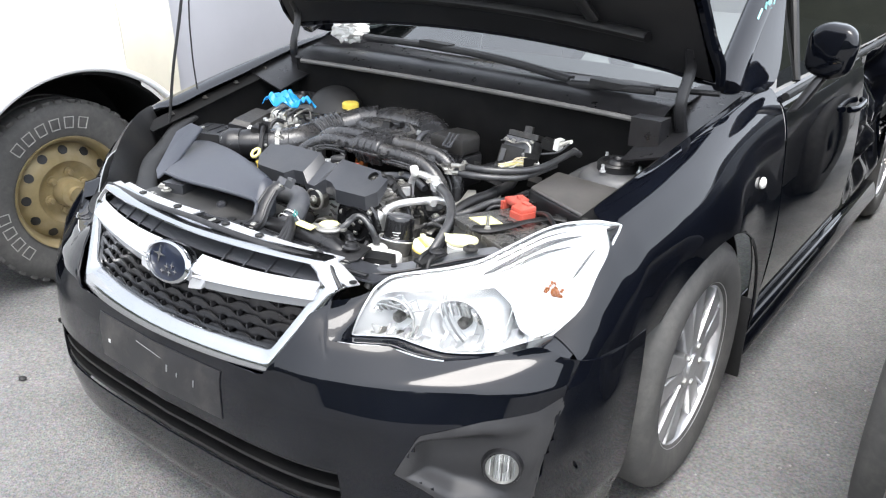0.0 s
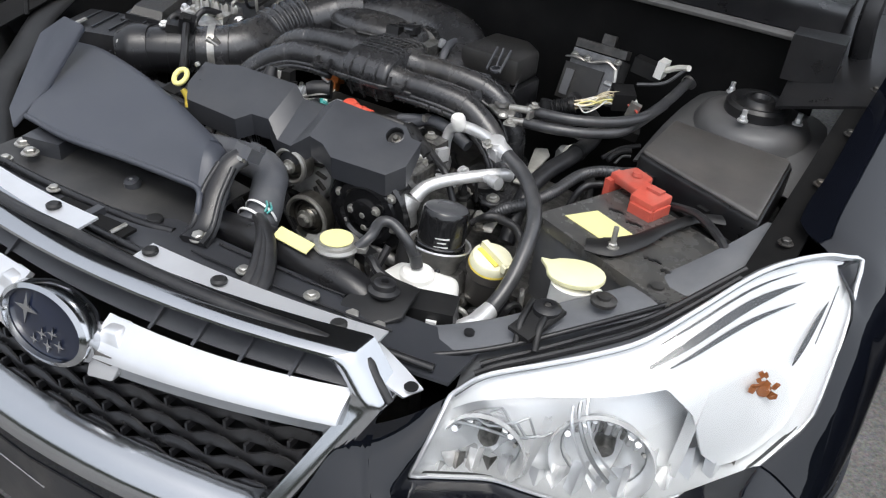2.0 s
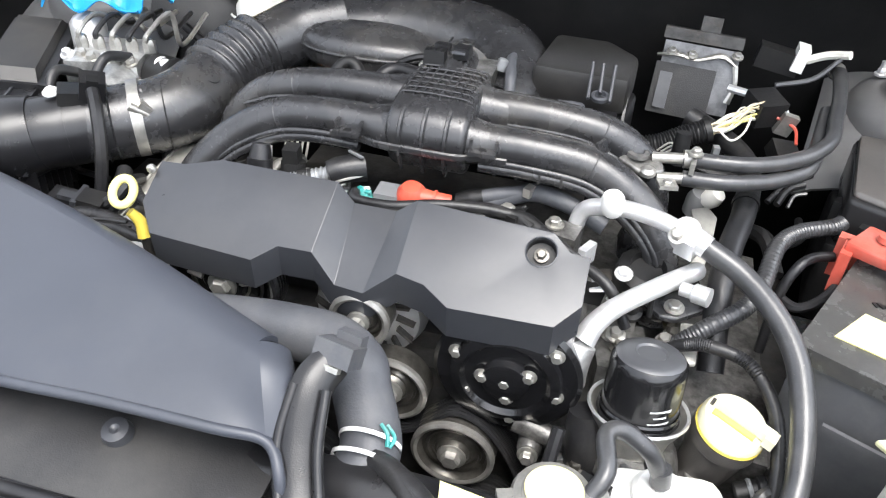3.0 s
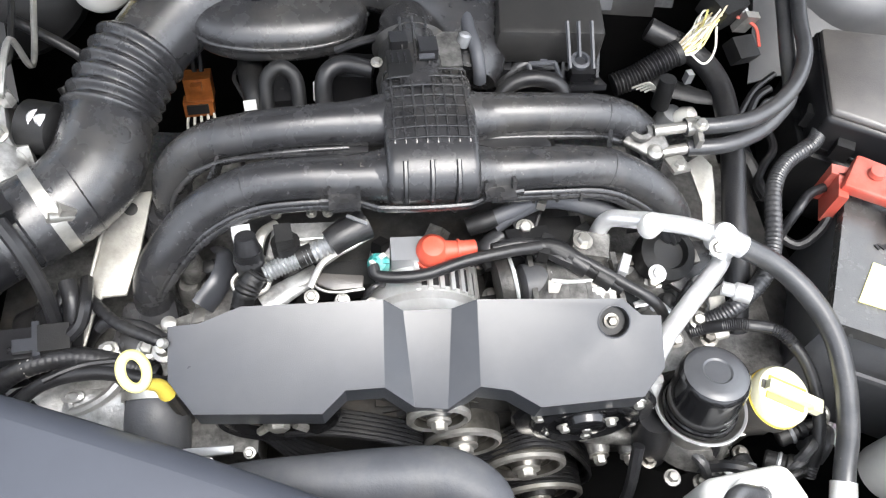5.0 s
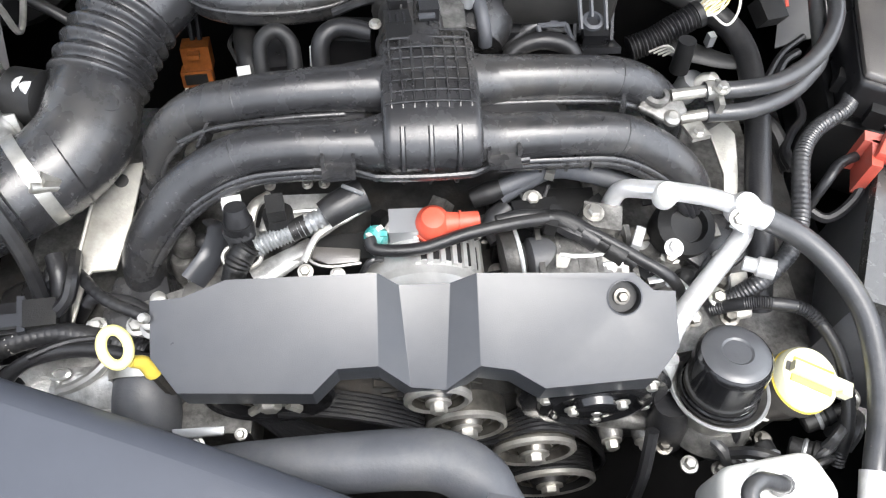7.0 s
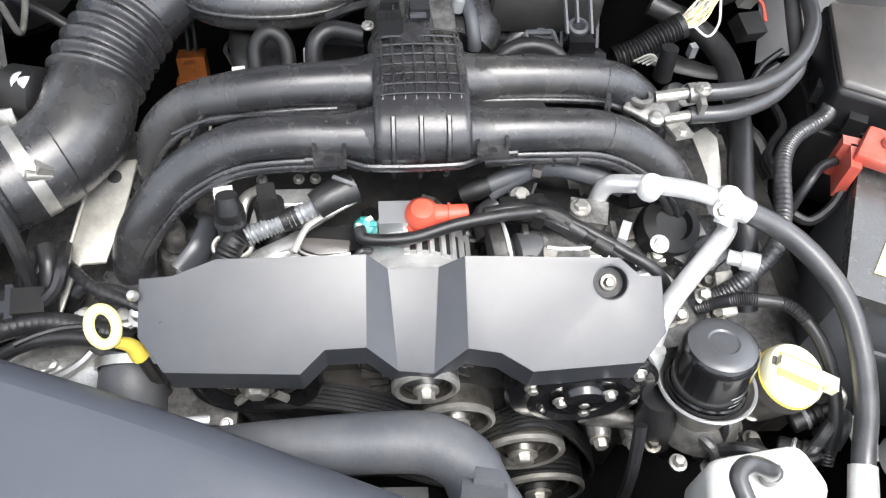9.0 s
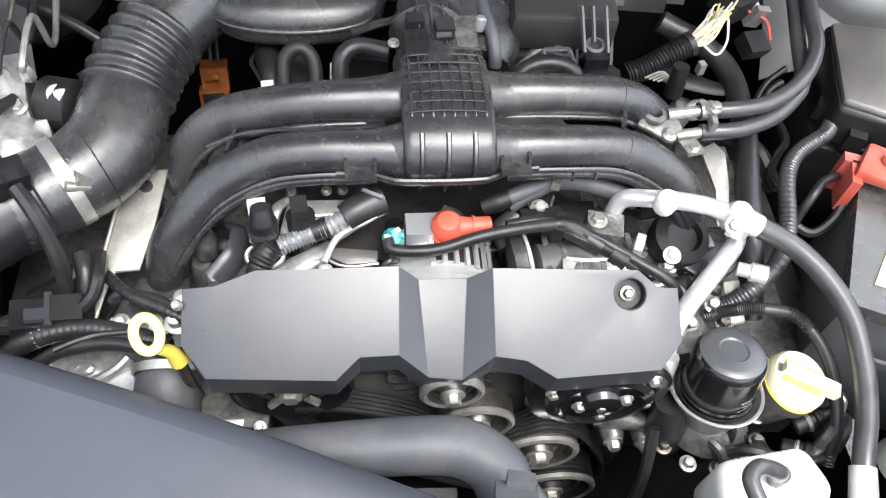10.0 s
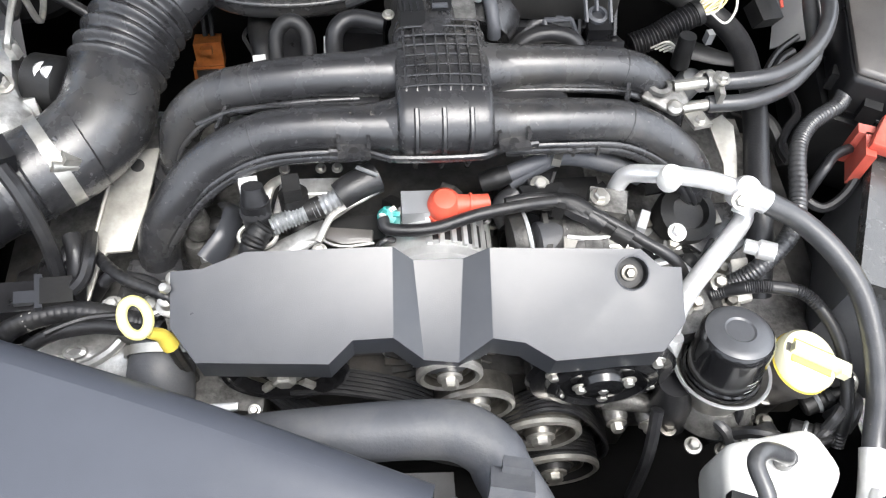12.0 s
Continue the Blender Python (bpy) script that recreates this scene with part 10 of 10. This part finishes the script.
for c, d in (((-0.345, 0.57, 0.645), (0.8, -0.5, 0.3)), ((-0.375, 0.535, 0.64), (0.6, -0.7, 0.4)), ((-0.36, 0.60, 0.66), (0.9, 0.1, 0.5))):
    bm = B()
    rev(bm, c, d, [(0.012, -0.022), (0.016, -0.018), (0.016, 0.010), (0.019, 0.012), (0.019, 0.020), (0.010, 0.024), (0.007, 0.04)], 14, 0.75)
    solo("wiring_plug", bm, PLASTIC, "black wiring plug in the bay", "wiring plug", "plugs in the bay")
bm = B()
tube(bm, [(0.225, 0.452, 0.60), (0.218, 0.455, 0.635), (0.215, 0.462, 0.665)], [0.018, 0.019, 0.015], 14, 5)
solo("elbow_connector", bm, RUBBER, "short black rubber elbow", "hose")
add_tube("front_pipe", [(0.195, 0.44, 0.66), (0.19, 0.41, 0.62), (0.185, 0.39, 0.56)], 0.006, RUBBER, cp, seg=8)

# ==== round about ====
# ---- parked pick-up truck on the far side ----
tk = thing("pickup_truck", (-1.95, 1.6, 0), "old white pick-up truck with yellowed wheel arch", "pick-up truck")
TW = V((-1.40, 0.632, 0.368))
ARCH_Y, ARCH_TOP = 0.675, 0.462
tw = thing("wheel", (TW.x, TW.y, 0), "bronze steel wheel with chunky off-road tyre", "")
tw.parent, tw.matrix_parent_inverse = tk, BASES["pickup_truck"]
tyre = part("tyre", tyre_bm(TW, V((1, 0, 0)), 0.335, 0.205, 0.24, 64), TYRE, tw, "dusty off-road tyre with raised letters")
for k in range(44):
    a = 2 * math.pi * k / 44
    d, t = V((0, math.cos(a), math.sin(a))), V((0, -math.sin(a), math.cos(a)))
    bm = B()
    o = TW + d * 0.325 + V((-0.012, 0, 0))
    prism(bm, [o + t * -0.015, o + t * 0.010, o + t * 0.016 + V((-0.06, 0, 0)), o + t * -0.008 + V((-0.06, 0, 0))], d * 0.013, 0.002)
    part("tread_block", bm, TYRE, tw)
# raised pale lettering is shown as plain bars
for base, n, w in ((132, 6, 11.5), (222, 4, 11.5)):
    for k in range(n):
        a = radians(base - k * w)
        for j, (r0, r1, da) in enumerate(((0.240, 0.282, -3.6), (0.240, 0.282, 3.4), (0.240, 0.2435, 0.0), (0.2785, 0.282, 0.0))):
            bm = B()
            pts, wd = [], (0.4 if da else 3.2)
            for rr, d2 in ((r0, da - wd), (r1, da - wd), (r1, da + wd), (r0, da + wd)):
                b2 = a + radians(d2)
                pts.append(TW + V((0.0035, rr * math.cos(b2), rr * math.sin(b2))))
            prism(bm, pts, (0.003, 0, 0), 0.0008)
            part("letter_bar", bm, LETTER, tw, "plain raised pale bar")
bm = B()
rev(bm, TW, (1, 0, 0), [(0.195, -0.20), (0.18, -0.17), (0.18, -0.05), (0.195, -0.012), (0.203, 0.0), (0.209, 0.002), (0.210, -0.010), (0.204, -0.02)], 56, 1.0, (False, False))
part("rim", bm, GOLDWHEEL, tw, "bronze painted rim")
bm = B()
rev(bm, TW, (1, 0, 0), [(0.186, -0.055), (0.172, -0.050), (0.150, -0.028), (0.115, -0.022), (0.100, -0.040), (0.075, -0.045), (0.055, -0.040)], 48, 1.0, (False, False))
disc = part("wheel_disc", bm, GOLDWHEEL, tw, "", 50)
for k in range(12):
    a = 2 * math.pi * k / 12
    bm = B()
    rev(bm, TW + V((-0.030, 0.158 * math.cos(a), 0.158 * math.sin(a))), V((0.8, 0.45 * math.cos(a), 0.45 * math.sin(a))), [(0.0165, -0.004), (0.0165, 0.0012), (0, 0.0012)], 18)
    part("vent_hole", bm, MATT, tw)
for k in range(6):
    a = 2 * math.pi * k / 6 + 0.3
    part("wheel_nut", hexhead(TW + V((-0.044, 0.070 * math.cos(a), 0.070 * math.sin(a))), (1, 0, 0), 0.012, 0.022), GOLDWHEEL, tw)
bm = B()
rev(bm, TW, (1, 0, 0), [(0.056, -0.10), (0.054, -0.02), (0.048, 0.012), (0.030, 0.018), (0.028, 0.034), (0, 0.036)], 28)
part("hub", bm, GOLDWHEEL, tw)
# body side with the wheel arch
TX = -1.34


def arch_z(y):
    r = ARCH_TOP
    return TW.z + math.sqrt(max(0, r * r - (y - ARCH_Y) ** 2)) * 0.97 if abs(y - ARCH_Y) < r else 0.30


def truck_side(x_at, y0, y1, z1, nu, nv):
    bm = B()
    sheet(bm, lambda u, v: (lambda y: (x_at(y, v), y, arch_z(y) + (z1 - arch_z(y)) * v))(y0 + (y1 - y0) * u), nu, nv)
    thicken(bm, 0.01)
    return bm


part("front_wing", truck_side(lambda y, v: TX - 0.02 - 0.05 * v * v + 0.035 * max(0, 1 - 4 * v) * max(0, 1 - abs(abs(y - ARCH_Y) - 0.42) / 0.3), -0.35, 0.868, 1.12, 60, 14), TRUCKWHITE, tk, "white front wing", 60)
part("wing_rear", truck_side(lambda y, v: TX - 0.018 - 0.05 * v * v, 0.870, 1.094, 1.12, 14, 10), TAN, tk, "yellowed patch behind the arch", 60)
bm = B()
sheet(bm, lambda u, v: (TX - 0.024 - 0.045 * v * v, 1.098 + 1.35 * u, 0.34 + 0.78 * v), 24, 8)
thicken(bm, 0.01)
part("door", bm, TRUCKSILVER, tk, "silver-grey door", 60)
bm = B()
arc = [(TX + 0.02, ARCH_Y + 0.467 * math.cos(a), TW.z + 0.467 * 0.97 * math.sin(a)) for a in [radians(k) for k in range(-6, 187, 7)]]
tube(bm, arc, 0.009, 12, 3, 1.3)
part("arch_flare", bm, TRUCKWHITE, tk, "moulded wheel arch flare")
bm = B()
sheet(bm, lambda u, v: (TX - 0.02 - 0.5 * v, ARCH_Y + 0.45 * math.cos(math.pi * (1.1 * u - 0.05)), TW.z + 0.436 * math.sin(math.pi * (1.1 * u - 0.05))), 24, 3)
thicken(bm, 0.01)
part("wheel_well", bm, DEADBLACK, tk, "dark wheel well")
bm = B()
box(bm, (TX - 0.45, ARCH_Y, 0.50), (0.04, 1.05, 0.80), (0, 0, 0), 0.01)
part("inner_wall", bm, DEADBLACK, tk)
bm = B()
sheet(bm, lambda u, v: (TX - 0.07 - 1.5 * v, -0.35 + 2.25 * u, 1.12 + 0.03 * math.sin(math.pi * v)), 12, 8)
thicken(bm, 0.01)
part("bonnet_top", bm, TRUCKWHITE, tk)
bm = B()
sheet(bm, lambda u, v: (TX - 0.07 - 1.5 * u, -0.36, 0.35 + 0.77 * v), 8, 6)
thicken(bm, 0.02)
part("nose", bm, TRUCKWHITE, tk)
bm = B()
prism(bm, [(TX - 0.12, 1.8, 1.12), (TX - 0.12, 3.68, 1.12), (TX - 0.22, 3.5, 1.70), (TX - 0.22, 2.5, 1.70)], (-1.3, 0, 0), 0.03)
part("cab", bm, TRUCKSILVER, tk)
bm = B()
tube(bm, [(TX - 0.012, -0.06, 0.80), (TX - 0.02, 0.06, 0.74), (TX - 0.02, 0.14, 0.70)], 0.004, 6, 4)
part("panel_gap", bm, MATT, tk)

# ---- dark car parked alongside, of which one tyre shows ----
nw = thing("parked_car", (2.2, 2.5, 0), "dark car parked alongside with worn black tyres", "car")
prof = [(0.38, 0.30), (0.36, 0.62), (0.50, 0.78), (1.45, 0.93), (1.60, 0.96), (4.60, 1.0), (4.75, 0.6), (4.70, 0.26), (4.20, 0.22)]
prof += [(3.86 + 0.37 * math.cos(a), 0.30 + 0.37 * math.sin(a)) for a in [radians(k) for k in range(5, 176, 19)]]
prof += [(3.40, 0.22), (1.55, 0.22)]
prof += [(1.12 + 0.37 * math.cos(a), 0.30 + 0.37 * math.sin(a)) for a in [radians(k) for k in range(5, 176, 19)]]
bm = B()
prism(bm, [(1.29, y, z + GROUND) for y, z in prof], (1.70, 0, 0), 0.02)
part("body", bm, M("dark_grey_car_paint", (0.012, 0.012, 0.014), 0.35, 0, 0.2, 5, 0.0, coat=0.8, dirt=(0.05, 0.047, 0.042), dirt_amt=0.4), nw, "dusty dark body")
bm = B()
prism(bm, [(1.66, 1.95, 0.95), (1.70, 2.75, 1.32), (1.70, 3.70, 1.34), (1.66, 4.55, 0.99)], (1.15, 0, 0), 0.05)
part("cabin", bm, SIDEGLASS, nw, "dark glazed cabin")
for y in (1.12, 3.86):
    part("tyre", tyre_bm(V((1.215, y, 0.365)), V((-1, 0.0, 0)), 0.331, 0.21, 0.22, 48), TYRE, nw, "worn black tyre")
    bm = B()
    rev(bm, (1.225, y, 0.365), (-1, 0, 0), [(0.21, -0.02), (0.20, -0.05), (0.12, -0.045), (0.06, -0.02), (0, -0.02)], 40)
    part("wheel_disc", bm, IRON, nw)

# ---- small stuff on the asphalt ----
rnd = random.Random(12)
bm = B()
for _ in range(420):
    x, y, r = rnd.uniform(-1.6, 2.0), rnd.uniform(-0.8, 2.6), rnd.uniform(0.0015, 0.005)
    if -0.8 < x < 0.8 and y > 0.1:
        continue
    n0 = len(bm.verts)
    got = bmesh.ops.create_icosphere(bm, subdivisions=1, radius=r)
    for v in got["verts"]:
        v.co = V((x + v.co.x * rnd.uniform(0.7, 1.3), y + v.co.y, GROUND + v.co.z * 0.7 + r * 0.4))
tagged(part("grit", bm, M("pale_grit", (0.3, 0.29, 0.27), 0.8, 0, 0.4, 30, 0.3)), "scattered pale grit on asphalt", "grit", kind="stuff")
bm = B()
bmesh.ops.create_icosphere(bm, subdivisions=2, radius=1)
for v in bm.verts:
    k = 1 + 0.5 * noise.noise(v.co * 2.5)
    v.co = V((-0.871 + v.co.x * 0.012 * k, 0.111 + v.co.y * 0.010 * k, GROUND + 0.006 + v.co.z * 0.007 * k))
solo("dark_scrap", bm, MATT, "small dark scrap on the asphalt", "scrap")
bm = B()
bmesh.ops.create_icosphere(bm, subdivisions=2, radius=1)
for v in bm.verts:
    k = 1 + 0.4 * noise.noise(v.co * 3.1)
    v.co = V((1.03 + v.co.x * 0.008 * k, 0.62 + v.co.y * 0.009 * k, GROUND + 0.005 + v.co.z * 0.006 * k))
solo("dark_scrap", bm, MATT, "small dark scrap on the asphalt", "scrap")
# yellow vehicle seen past the rear door
yv = thing("yellow_vehicle", (3.3, 8.6, 0), "battered yellow vehicle parked behind", "vehicle")
bm = B()
box(bm, (3.3, 8.6, 0.62), (1.5, 1.2, 0.5), (0, 0, 12), 0.12)
part("body", bm, M("chipped_yellow_paint", (0.34, 0.29, 0.10), 0.45, 0, 0.3, 6, 0.2, dirt=(0.15, 0.12, 0.08), dirt_amt=0.8), yv)
bm = B()
box(bm, (3.3, 8.7, 1.10), (1.4, 1.1, 0.5), (0, 0, 12), 0.15, 0.85)
part("cab", bm, SIDEGLASS, yv)
for dx in (-0.6, 0.7):
    part("wheel", tyre_bm(V((3.3 + dx * 0.8, 7.95, 0.33)), V((0, -1, 0)), 0.33, 0.2, 0.22, 32), TYRE, yv)

# ---- unseen dark ring all round, behind the camera too, added to darken reflections ----
bm = B()
N = 64
for r, z0, z1 in ((13.0, 0.0, 2.6),):
    ring = []
    for k in range(N):
        a = 2 * math.pi * k / N
        rr = r + 0.8 * noise.noise(V((math.cos(a) * 2, math.sin(a) * 2, 0)))
        ring.append([bm.verts.new((rr * math.cos(a), rr * math.sin(a) + 1.0, z)) for z in (0.0, 1.2, z1 + 0.7 * noise.noise(V((math.cos(a) * 5, math.sin(a) * 5, 7))))])
    for k in range(N):
        for j in range(2):
            bm.faces.new((ring[k][j], ring[(k + 1) % N][j], ring[(k + 1) % N][j + 1], ring[k][j + 1]))
thicken(bm, 0.1)
tagged(part("backdrop", bm, M("dark_backdrop_ring", (0.06, 0.065, 0.05), 0.9, 0, 0.5, 1.2, 0.3, 20)), "unseen dark ring added for reflections", "boundary", kind="structure")
